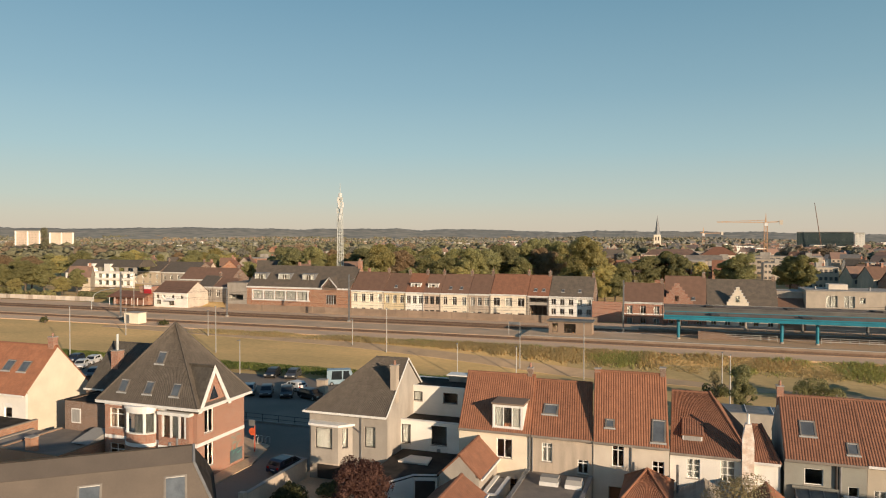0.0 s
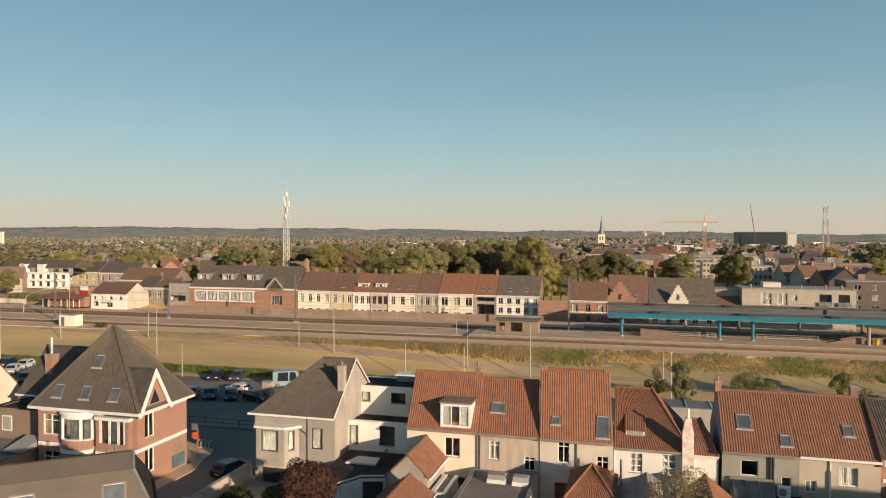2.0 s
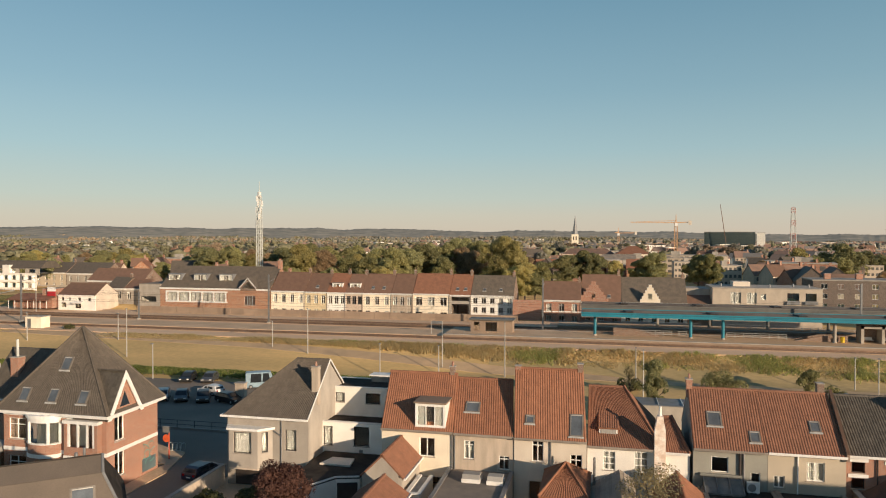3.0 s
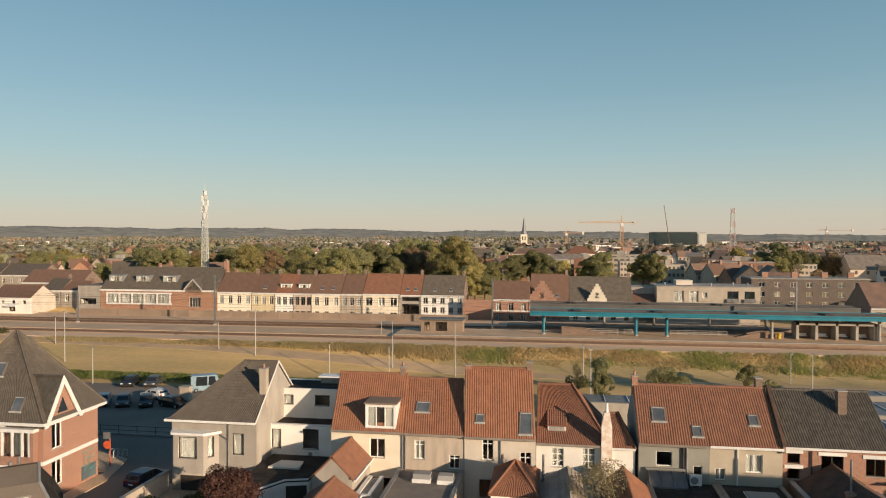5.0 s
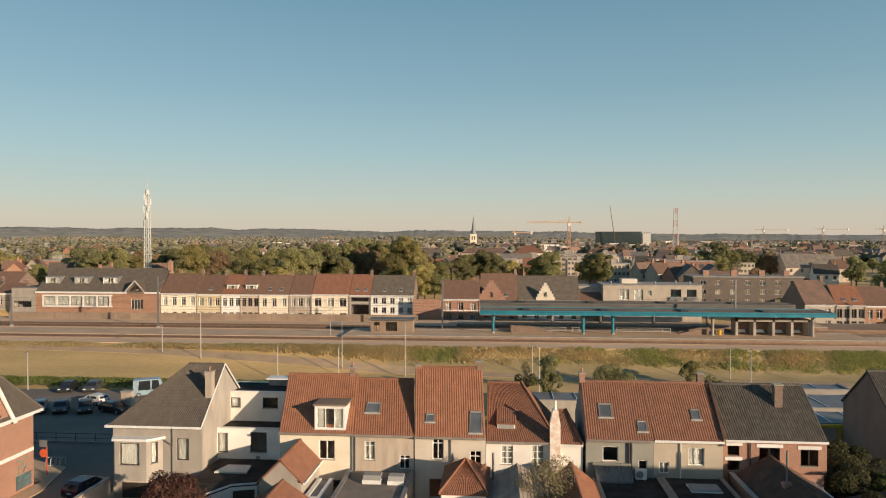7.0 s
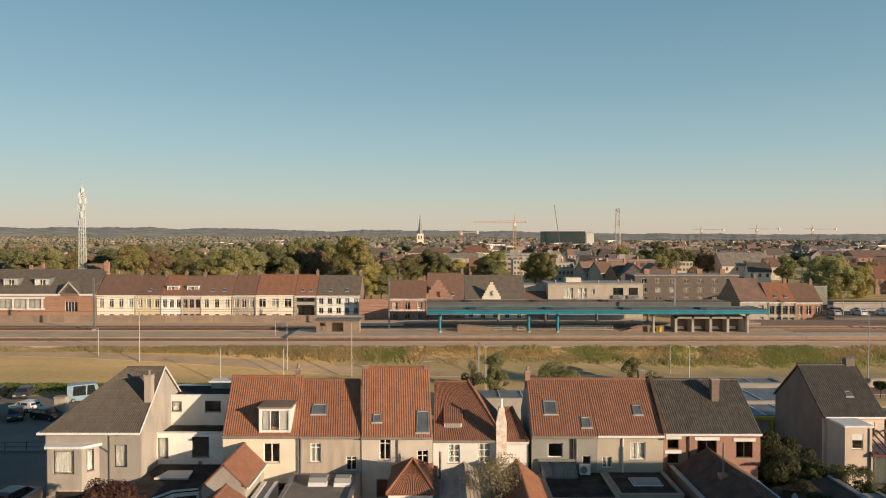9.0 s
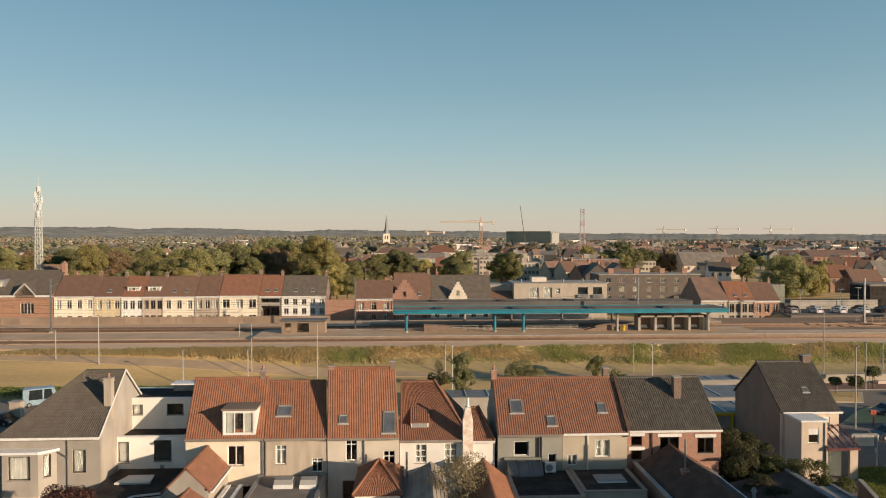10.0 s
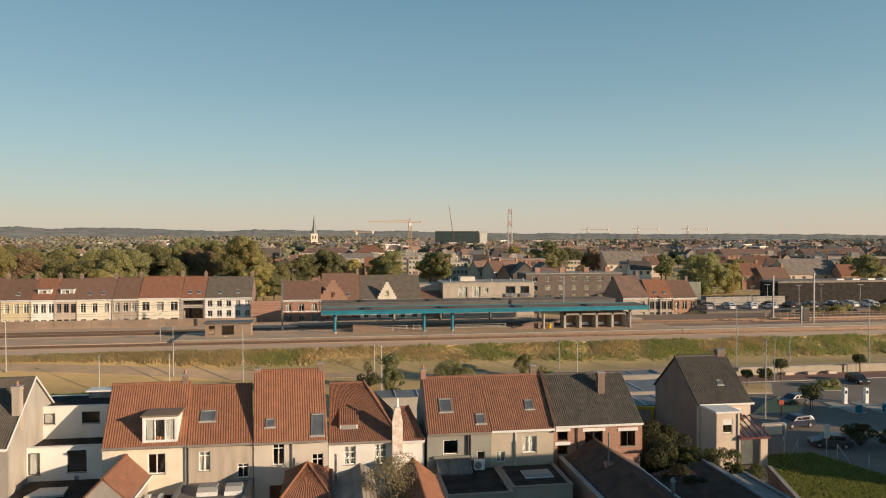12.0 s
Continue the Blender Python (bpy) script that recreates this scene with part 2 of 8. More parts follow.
LEAF_O = leafy("rusty_autumn_leaves", (0.3, 0.215, 0.13), (0.46, 0.335, 0.195))
LEAF_D = leafy("dark_green_leaves", (0.085, 0.095, 0.042), (0.2, 0.195, 0.085))
LEAF_P = leafy("purple_brown_leaves", (0.1, 0.05, 0.042), (0.24, 0.13, 0.1))
LEAF_S = leafy("deep_green_ivy", (0.045, 0.05, 0.026), (0.12, 0.115, 0.05))
STRAW = leafy("dry_grass_blades", (0.66, 0.53, 0.27), (0.85, 0.69, 0.39), 0.9, 0.5)
WEED = leafy("green_bank_grass", (0.3, 0.325, 0.11), (0.6, 0.56, 0.24), 0.9, 0.5)
LEAF_B = leafy("fresh_green_shrub_leaves", (0.085, 0.1, 0.035), (0.235, 0.24, 0.085))
LEAF_T = leafy("thin_olive_leaves", (0.2, 0.17, 0.09), (0.38, 0.32, 0.18))
SHINGLE = mat("sun_bleached_boards", (0.42, 0.36, 0.28), (0.3, 0.255, 0.205), rough=0.9, scale=0.8, spread=0.15)
HEDGE = leafy("clipped_hedge_leaves", (0.17, 0.215, 0.06), (0.31, 0.35, 0.11))
TURF = leafy("green_lawn_blades", (0.19, 0.215, 0.055), (0.4, 0.4, 0.12), 0.9)
LEAF_F = leafy("mid_green_leaves", (0.24, 0.245, 0.12), (0.42, 0.395, 0.195))
DARKBED = mat("near_black_ballast", (0.13, 0.095, 0.07), (0.085, 0.065, 0.05), rough=0.95, scale=0.15, fine=5, bump=0.5, spread=0.02, stretch=(0.3, 1, 1))
DIRTBED = mat("dark_brown_ballast", (0.36, 0.235, 0.15), (0.26, 0.17, 0.115), rough=0.95, scale=0.12, fine=5, bump=0.5, spread=0.02, stretch=(0.3, 1, 1))
GUT = mat("grey_brown_gutter", (0.3, 0.26, 0.22), (0.23, 0.2, 0.17), rough=0.6, bump=0.05)
FRAME_L = mat("pale_grey_frame", (0.5, 0.49, 0.46), rough=0.45, bump=0.03)
# far foliage, lifted and greyed so that its colour carries the haze
HAZE_G = canopy_leaf("haze_greyed_olive_foliage", (0.185, 0.18, 0.115), (0.26, 0.245, 0.15))
HAZE_O = canopy_leaf("haze_greyed_brown_foliage", (0.25, 0.195, 0.135), (0.34, 0.26, 0.175))
HAZE_B = canopy_leaf("haze_greyed_green_foliage", (0.23, 0.225, 0.185), (0.29, 0.275, 0.225), 0.3)
BROWN_P = mat("brown_concrete_panel", (0.33, 0.245, 0.18), (0.26, 0.195, 0.145), rough=0.9, scale=0.4)
TEAL_D = mat("dark_teal_steel", (0.035, 0.16, 0.2), rough=0.5, bump=0.03)
BARK = mat("bark", (0.16, 0.125, 0.095), (0.1, 0.08, 0.06), rough=0.95, scale=3, bump=0.6)


# ---- mesh tools ----
class Shape:
    """A growing mesh: lists of corners and faces."""

    def __init__(self):
        self.v, self.f = [], []

    def add(self, verts, faces):
        k = len(self.v)
        self.v += [tuple(p) for p in verts]
        self.f += [tuple(k + i for i in q) for q in faces]
        return self

    def box(self, x0, x1, y0, y1, z0, z1):
        return self.add([(x0, y0, z0), (x1, y0, z0), (x1, y1, z0), (x0, y1, z0), (x0, y0, z1), (x1, y0, z1), (x1, y1, z1), (x0, y1, z1)],
                        [(0, 3, 2, 1), (4, 5, 6, 7), (0, 1, 5, 4), (1, 2, 6, 5), (2, 3, 7, 6), (3, 0, 4, 7)])

    def prism(self, pts, a, b, axis="x"):
        """A polygon pushed from a to b. axis x: points are (y, z); y: (x, z); z: (x, y)."""
        put = {"x": lambda p, s: (s, p[0], p[1]), "y": lambda p, s: (p[0], s, p[1]), "z": lambda p, s: (p[0], p[1], s)}[axis]
        n = len(pts)
        fl = [tuple(range(n)), tuple(range(2 * n - 1, n - 1, -1))] + [((i + 1) % n, i, n + i, n + (i + 1) % n) for i in range(n)]
        return self.add([put(p, a) for p in pts] + [put(p, b) for p in pts], fl)

    def tube(self, p, q, r0, r1=None, n=8, cap=True):
        p, q = Vector(p), Vector(q)
        r1 = r0 if r1 is None else r1
        d = (q - p).normalized()
        s = d.orthogonal().normalized()
        w = d.cross(s)
        ring = lambda c, r: [c + (s * math.cos(2 * math.pi * i / n) + w * math.sin(2 * math.pi * i / n)) * r for i in range(n)]
        fl = [(i, (i + 1) % n, n + (i + 1) % n, n + i) for i in range(n)]
        if cap:
            fl += [tuple(range(n - 1, -1, -1)), tuple(range(n, 2 * n))]
        return self.add(ring(p, r0) + ring(q, r1), fl)

    def path(self, pts, r, n=6):
        for p, q in zip(pts, pts[1:]):
            self.tube(p, q, r, r, n)
        return self

    def strand(self, pts, r):
        """One unbroken four-sided wire through points that run along x."""
        o = len(self.v)
        self.v += [(x, y + r * a, z + r * b) for x, y, z in pts for a, b in ((1, 0), (0, 1), (-1, 0), (0, -1))]
        self.f += [(o + 4 * i + k, o + 4 * i + (k + 1) % 4, o + 4 * i + 4 + (k + 1) % 4, o + 4 * i + 4 + k) for i in range(len(pts) - 1) for k in range(4)]
        return self

    def join(self, other, m=None):
        return self.add([m @ Vector(p) for p in other.v] if m else other.v, other.f)

    def wall(self, u1, z0, z1, thick, holes=(), u0=0.0):
        """An upright slab along u with its outer face at depth 0 and real holes (u0, u1, z0, z1)."""
        us = sorted({u0, u1, *[h[0] for h in holes], *[h[1] for h in holes]})
        zs = sorted({z0, z1, *[h[2] for h in holes], *[h[3] for h in holes]})
        nu, nz = len(us) - 1, len(zs) - 1
        full = lambda i, j: 0 <= i < nu and 0 <= j < nz and not any(
            h[0] < (us[i] + us[i + 1]) / 2 < h[1] and h[2] < (zs[j] + zs[j + 1]) / 2 < h[3] for h in holes)
        at = lambda i, j, d: (i * (nz + 1) + j) * 2 + d
        vs = [(u, thick * d, z) for u in us for z in zs for d in (0, 1)]
        fs = []
        for i in range(nu):
            for j in range(nz):
                if not full(i, j):
                    continue
                a, b, c, e = (i, j), (i + 1, j), (i + 1, j + 1), (i, j + 1)
                fs.append(tuple(at(*p, 0) for p in (a, b, c, e)))
                fs.append(tuple(at(*p, 1) for p in (e, c, b, a)))
                for (p, q), (di, dj) in (((a, b), (0, -1)), ((b, c), (1, 0)), ((c, e), (0, 1)), ((e, a), (-1, 0))):
                    if not full(i + di, j + dj):
                        fs.append((at(*q, 0), at(*p, 0), at(*p, 1), at(*q, 1)))
        used = sorted({k for f in fs for k in f})
        new_k = {k: n for n, k in enumerate(used)}
        return self.add([vs[k] for k in used], [tuple(new_k[k] for k in f) for f in fs])


def mesh_of(name, shape, material, smooth=False):
    me = bpy.data.meshes.new(name)
    me.from_pydata(shape.v, [], shape.f)
    me.materials.append(material)
    if smooth:
        me.polygons.foreach_set("use_smooth", [True] * len(me.polygons))
    me.update()
    return me


def part(name, shape, material, parent, label="", smooth=False, m=None):
    ob = new(name, mesh_of(name, shape, material, smooth))
    ob.parent = parent
    if m is not None:
        ob.matrix_basis = m
    return tagged(ob, label)


def thing(name, m, label, category, group="", kind=""):
    e = new(name)
    e.matrix_basis = m
    e.empty_display_size = 0.3
    return tagged(e, label, category, group, kind)


def solid(name, shape, material, label, category, kind="", group="", m=None, smooth=False):
    ob = new(name, mesh_of(name, shape, material, smooth))
    if m is not None:
        ob.matrix_basis = m
    return tagged(ob, label, category, group, kind)


def plane_frame(o, u, v):
    """A matrix whose x runs along u, y along v and z out of that plane, from o."""
    u, v = Vector(u).normalized(), Vector(v).normalized()
    n = u.cross(v)
    return Matrix(((u.x, v.x, n.x, o[0]), (u.y, v.y, n.y, o[1]), (u.z, v.z, n.z, o[2]), (0, 0, 0, 1)))


# a wall's frame: x along it, y into the house, z up
def wall_frame(x, y, angle=0.0):
    return pose(x, y, 0, 0, 0, angle)


def tiles(length, slope, pitch=0.21, course=0.36, amp=0.042, lip=0.016, cut=None):
    """A sheet of overlapping tiles in (along, up, out), on a thin slab. cut: (left, right) lean of the edges, in metres along per metre up."""
    s = Shape()
    nu = max(1, round(length / pitch)) * 4
    prof = (0.0, 0.75, 1.0, 0.45)
    nv = max(1, round(slope / course))
    lo, hi = cut or (0, 0)
    vs, fs = [], []
    for j in range(nv):
        for v, h in ((j / nv * slope, lip), ((j + 1) / nv * slope, 0.0)):
            a, b = lo * v, length - hi * v
            vs += [(a + (b - a) * i / nu if cut else length * i / nu, v, h + amp * prof[i % 4]) for i in range(nu + 1)]
    w = nu + 1
    for r in range(2 * nv - 1):
        fs += [(r * w + i, r * w + i + 1, (r + 1) * w + i + 1, (r + 1) * w + i) for i in range(nu)]
    s.add(vs, fs)
    a, b = lo * slope, length - hi * slope
    q = [(0, 0), (length, 0), (b, slope), (a, slope)]
    s.prism(q, -0.13, -0.004, "z")
    return s


def slab(length, slope, cut=(0, 0), top=0.02):
    s = Shape()
    s.prism([(0, 0), (length, 0), (length - cut[1] * slope, slope), (cut[0] * slope, slope)], -0.13, top, "z")
    return s


def window(parent, fr, u0, u1, z0, z1, sash=None, cols=2, rows=1, sill=True, curtain=False, inset=0.1, transom=0.0, shutter=0.0):
    """A window in an opening of the wall with frame fr: frame bars, one pane, a sill, and what hangs behind it."""
    sash = sash or WHITE
    b, d0, d1 = 0.07, inset, inset + 0.07
    cu = [u0 + (u1 - u0) * i / cols for i in range(cols + 1)]
    cz = [z0 + (z1 - z0) * i / rows for i in range(rows + 1)]
    if transom:
        cz = [z0, z1 - transom, z1]
    panes = [(a + (b if i == 0 else 0.04), c - (b if i == cols - 1 else 0.04), e + (b if j == 0 else 0.035), g - (b if j == len(cz) - 2 else 0.035))
             for i, (a, c) in enumerate(zip(cu, cu[1:])) for j, (e, g) in enumerate(zip(cz, cz[1:]))]
    s = Shape().join(Shape().wall(u1, z0, z1, 0.07, panes, u0=u0), pose(0, d0, 0))
    w = part("window", s, sash, parent, m=fr)
    pane = part("pane", Shape().box(u0 + b * 0.5, u1 - b * 0.5, d0 + 0.03, d0 + 0.038, z0 + b * 0.5, z1 - b * 0.5), GLASS, w)
    pane.visible_shadow = False
    if sill:
        part("sill", Shape().box(u0 - 0.06, u1 + 0.06, -0.06, d0 + 0.02, z0 - 0.07, z0 - 0.004), CONC, w)
    if curtain:
        c, n = Shape(), 24
        vs = []
        for i in range(n + 1):
            u = u0 + 0.05 + (u1 - u0 - 0.1) * i / n
            d = d1 + 0.12 + 0.009 * math.sin(i * 2.1)
            vs += [(u, d, z0), (u, d, z1)]
        c.add(vs, [(2 * i, 2 * i + 2, 2 * i + 3, 2 * i + 1) for i in range(n)])
        part("curtain", c, CURTAIN, w)
    if shutter:
        part("roller_shutter", Shape().box(u0 + 0.02, u1 - 0.02, 0.04, 0.09, z1 - shutter, z1), WHITE, w)
    return w


def skylight(parent, fr, u, v, w, h):
    s = Shape()
    s.box(u, u + w, v, v + 0.09, 0.02, 0.12).box(u, u + w, v + h - 0.09, v + h, 0.02, 0.12)
    s.box(u, u + 0.09, v + 0.09, v + h - 0.09, 0.02, 0.12).box(u + w - 0.09, u + w, v + 0.09, v + h - 0.09, 0.02, 0.12)
    k = part("skylight", s, FRAME_S, parent, m=fr)
    part("pane", Shape().box(u + 0.08, u + w - 0.08, v + 0.08, v + h - 0.16, 0.06, 0.09), SKYPANE, k)
    part("flap", Shape().box(u + 0.08, u + w - 0.08, v + h - 0.15, v + h - 0.09, 0.06, 0.13), FRAME_L, k)
    part("apron", Shape().box(u - 0.12, u + w + 0.12, v - 0.16, v - 0.004, 0.02, 0.1), FRAME_L, k)
    for a in (u - 0.06, u + w + 0.004):
        part("flashing", Shape().box(a, a + 0.056, v, v + h, 0.02, 0.08), FRAME_S, k)
    return k


def chimney(parent, x, y, z0, z1, w, d, material, pots=1, cap=CONC):
    s = Shape().box(x, x + w, y, y + d, z0, z1)
    s.box(x - 0.04, x + w + 0.04, y - 0.04, y + d + 0.04, z1 - 0.28, z1 - 0.12)
    c = part("chimney", s, material, parent)
    part("cap", Shape().box(x - 0.07, x + w + 0.07, y - 0.07, y + d + 0.07, z1, z1 + 0.08), cap, c)
    for i in range(pots):
        cx = x + w * (i + 0.5) / pots
        part("pot", Shape().tube((cx, y + d / 2, z1 + 0.08), (cx, y + d / 2, z1 + 0.5), 0.13, 0.1, 10), RED_B, c)
    return c


def gutter(parent, x0, x1, y, z, material=None):
    s = Shape().box(x0, x1, y - 0.14, y + 0.02, z - 0.2, z - 0.02).box(x0, x1, y - 0.18, y - 0.14, z - 0.14, z + 0.02)
    return part("gutter", s, material or WHITE, parent)


def downpipe(parent, x, y, z0, z1, material=None, r=0.06):
    return part("downpipe", Shape().tube((x, y, z0), (x, y, z1), r, r, 8), material or GREYF, parent)


def ridge_caps(parent, x0, x1, y, z, material, n=None):
    s = Shape()
    n = n or max(2, round((x1 - x0) / 0.42))
    rows = []
    for i in range(n):
        for x, k in ((x0 + (x1 - x0) * i / n, 0.03), (x0 + (x1 - x0) * (i + 1) / n, 0.0)):
            rows.append([(x, y - 0.17, z - 0.12), (x, y - 0.12, z + 0.0 + k), (x, y, z + 0.05 + k), (x, y + 0.12, z + 0.0 + k), (x, y + 0.17, z - 0.12)])
    m = len(rows)
    s.add([p for r in rows for p in r], [(5 * i + j, 5 * i + j + 1, 5 * i + j + 6, 5 * i + j + 5) for i in range(m - 1) for j in range(4)] + [(0, 1, 2, 3, 4), tuple(5 * m - 1 - k for k in range(5))])
    return part("ridge", s, material, parent)


def gable_house(name, x0, x1, y0, y1, ze, zr, wall_m, roof_m, label, holes=(), side_m=None, trim=None, over=0.25, yr=None, group="terraced houses",
                caps=True, roof_fine=True, category="house", back_drop=0.0, m=None, back_fine=False, hip=0.0, lean=0.0):
    """A house with its ridge along x. Its local origin is the front left corner on the ground; holes are in the front wall.
    lean: how far the party walls, not square to the street, have moved over at the ridge."""
    w, d = x1 - x0, y1 - y0
    yr = d / 2 if yr is None else yr - y0
    t = 0.3
    h = thing(name, m or pose(x0, y0, 0), label, category, group)
    side_m = side_m or wall_m
    part("front_wall", Shape().wall(w, 0, ze, t, holes), wall_m, h)
    skew = lambda sh: Shape().add([(x - lean * y / yr, y, z) for x, y, z in sh.v], sh.f)
    part("back_wall", skew(Shape().box(t, w - t, d - t, d, 0, ze - back_drop)), side_m, h)
    prof = [(t, 0), (d, 0), (d, ze - back_drop), (yr, zr), (t, ze + (zr - ze) * t / yr)]
    for a in (0.002, w - t):
        if a > t and hip:
            part("side_wall", Shape().box(a, a + t - 0.002, t, d, 0, ze), side_m, h)
        else:
            part("side_wall", skew(Shape().prism(prof, a, a + t - 0.002)), side_m, h)
    up = Vector((0, yr + over, (zr - ze) * (yr + over) / yr))
    fr = plane_frame((0, -over, zr - up.z + 0.16), (1, 0, 0), up)
    part("roof", (tiles if roof_fine else slab)(w, up.length, cut=(0, hip / up.length) if hip else (-lean / up.length, lean / up.length)), roof_m, h, m=fr)
    dn = Vector((0, d - yr + over, -(zr - ze + back_drop) * (d - yr + over) / (d - yr)))
    far = lean * ((d + over) / yr - 1)
    part("roof", (tiles if back_fine else slab)(w, dn.length, cut=(hip / dn.length - far / dn.length, far / dn.length)), roof_m, h, m=plane_frame((w - lean - far, d + over, zr + dn.z + 0.14), (-1, 0, 0), -dn))
    if hip:
        hv = Vector((-hip, 0, up.z))
        part("roof", tiles(d + 2 * over, hv.length, cut=((yr + over) / hv.length, (d - yr + over) / hv.length)), roof_m, h, m=plane_frame((w, -over, zr - up.z + 0.16), (0, 1, 0), hv))
        part("hip", Shape().tube((w, -over, zr - up.z + 0.2), (w - hip, yr, zr + 0.25), 0.12, 0.12, 6), roof_m, h)
    if caps:
        ridge_caps(h, -lean, w - hip - lean, yr, zr + 0.19, roof_m)
    gutter(h, 0, w, -over, fr.translation.z + 0.05, trim)
    return h, fr


# ---- ground: one sheet, with the railway bank, out to the hills ----
def ramp01(a, b, v):
    k = min(1.0, max(0.0, (v - a) / (b - a)))
    return k * k * (3 - 2 * k)


def ground_z(x, y):
    s = ramp01(-80, -10, x)
    base, top = 108.5 + 13.0 * s, 129.9
    k = min(1.0, max(0.0, (y - base) / (top - base)))
    z = 3.3 * (k * 0.85 + 0.15 * k * k) + 0.7 * ramp01(172, 177, y)
    z -= 2.0 * ramp01(-134, -131, x) * (1 - ramp01(88, 96, x)) * ramp01(171.5, 173, y) * (1 - ramp01(198, 215, y))
    r = math.hypot(x, y)
    if r > 1500:
        z += 26 * ramp01(1500, 4200, r) * (0.05 + 0.95 * ramp01(-20, 5, math.degrees(math.atan2(-x, y))))
    return z


def ground_sheet():
    xs = [-4500, -3000, -2000, -1400, -1000, -700, -500, -400, -320] + [-260 + 5 * i for i in range(105)] + [320, 400, 500, 700, 1000, 1400, 2000, 3000, 4500]
    ys = [-1500, -700, -300, -100, 0, 40, 60, 80, 95] + [102 + 1.5 * i for i in range(52)] + [185, 200, 230, 300, 400, 550, 750, 1000, 1400, 1900, 2500, 3200, 4000, 4600]
    s = Shape()
    s.v = [(x, y, ground_z(x, y)) for y in ys for x in xs]
    w = len(xs)
    s.f = [(j * w + i, j * w + i + 1, (j + 1) * w + i + 1, (j + 1) * w + i) for j in range(len(ys) - 1) for i in range(w - 1)]
    return solid("ground", s, GRASS, "short dry yellow-green autumn grass on a gently sloping field", "ground", "structure", smooth=True)


ground_sheet()


def sheet(name, pts, z, material, label, category, thick=0.3):
    return solid(name, Shape().prism(pts, z - thick, z, "z"), material, label, category, "structure")


def strip(name, x0, x1, y0, y1, z, material, label, category, thick=0.3):
    return sheet(name, [(x0, y0), (x1, y0), (x1, y1), (x0, y1)], z, material, label, category, thick)


strip("car_park", -150, -27, 63, 104, 0.02, ASPHALT, "grey asphalt car park behind the houses", "car park")
strip("street", -43.5, -36.5, -40, 62.99, 0.02, ASPHALT, "asphalt side street between two corner houses", "street")
strip("road", 29, 140, 55, 107.5, 0.02, ASPHALT, "asphalt road and car park beside the station", "road")
strip("yard", -36.4, 28.9, -40, 75, 0.015, PAVING, "shaded paved back yards of the terrace", "yard")
strip("yard", -110, -43.6, -40, 62.98, 0.015, PAVING, "shaded paved yards behind the houses", "yard")
strip("alley", 28.95, 45, -40, 54.98, 0.015, SOIL, "overgrown dark garden soil", "garden")
sheet("lawn", [(39.4, 40), (66, 40), (53.5, 62.5), (51.5, 68.5), (45.5, 69.6), (42.0, 62)], 0.06, LAWN, "green lawn beside the pinkish house", "lawn")

# the embankment's ballast, tracks and platforms
strip("trackbed", -420, 420, 130.0, 171, 3.42, BALLAST, "broad grey-brown bed of railway ballast", "trackbed")


def track(y, bed):
    t = thing("railway_track", pose(0, y, 3.42), "rusty rails on sleepers in rust-stained ballast", "railway track", "railway tracks", "structure")
    part("ballast", Shape().prism([(-1.9, -0.2), (1.9, -0.2), (1.5, 0.1), (-1.5, 0.1)], -420, 420), bed, t)
    for k in (-0.72, 0.72):
        part("rail", Shape().box(-420, 420, k - 0.035, k + 0.035, 0.2, 0.34).box(-420, 420, k - 0.07, k + 0.07, 0.16, 0.2), RAIL, t)
    s = Shape()
    for i in range(-300, 300):
        s.box(i * 0.6 - 0.12, i * 0.6 + 0.12, -1.3, 1.3, 0.05, 0.125)
    tagged(part("sleepers", s, WOOD, t), kind="stuff")


for ty, bed in ((137.4, RUSTBED), (153.2, RUSTBED), (157.2, RUSTBED)):
    track(ty, bed)
# darker bed only on the stretch between the platforms
strip("track_gap", -26, 70, 150.8, 159.9, 3.47, DARKBED, "near-black ballast between the platforms", "trackbed", 0.1)


def platform(name, x0, x1, y0, y1, label):
    p = thing(name, pose(0, 0, 3.4), label, "platform", "", "structure")
    part("paving", Shape().box(x0, x1, y0, y1, -0.2, 0.62), PAVING, p)
    for y in (y0 - 0.06, y1):
        part("side", Shape().box(x0, x1, y, y + 0.056, -0.2, 0.49), BROWN_P, p)
    for y in (y0, y1 - 0.5):
        part("edge", Shape().box(x0, x1, y - 0.08, y + 0.5, 0.5, 0.66), CONC, p)
    return p


platform("platform", -32, 72, 139.9, 150.6, "pale paved station platform with concrete edge")
platform("platform", 72.1, 240, 139.9, 144.6, "narrow paved end of the station platform")
strip("track_yard", 72, 420, 144.7, 171.1, 3.5, DIRTBED, "broad dark brown track bed with worn ballast", "trackbed", 0.15)
platform("platform", -10, 72, 160.0, 166.0, "second paved station platform with concrete edge")
strip("service_path", -420, -32.2, 141.0, 150, 3.5, PAVING, "pale gravel strip between the tracks", "path")

# the path along the foot of the bank
pathpts = [(-130, 129.4), (-66, 125.8), (-49, 124.2), (-30, 122.9), (0, 120.6), (15, 118.8), (60, 116.8), (200, 114.5)]
s = Shape()
for (xa, ya), (xb, yb) in zip(pathpts, pathpts[1:]):
    n = max(1, round((xb - xa) / 5))
    for i in range(n):
        q = []
        for k in (i, i + 1):
            x = xa + (xb - xa) * k / n
            y = ya + (yb - ya) * k / n
            za, zb = ground_z(x, y - 1.6) + 0.06, ground_z(x, y + 1.6) + 0.06
            q += [(x, y - 1.6, za), (x, y + 1.6, zb), (x, y - 1.6, za - 0.12), (x, y + 1.6, zb - 0.12)]
        s.add(q, [(0, 4, 5, 1), (2, 6, 4, 0), (1, 5, 7, 3)])
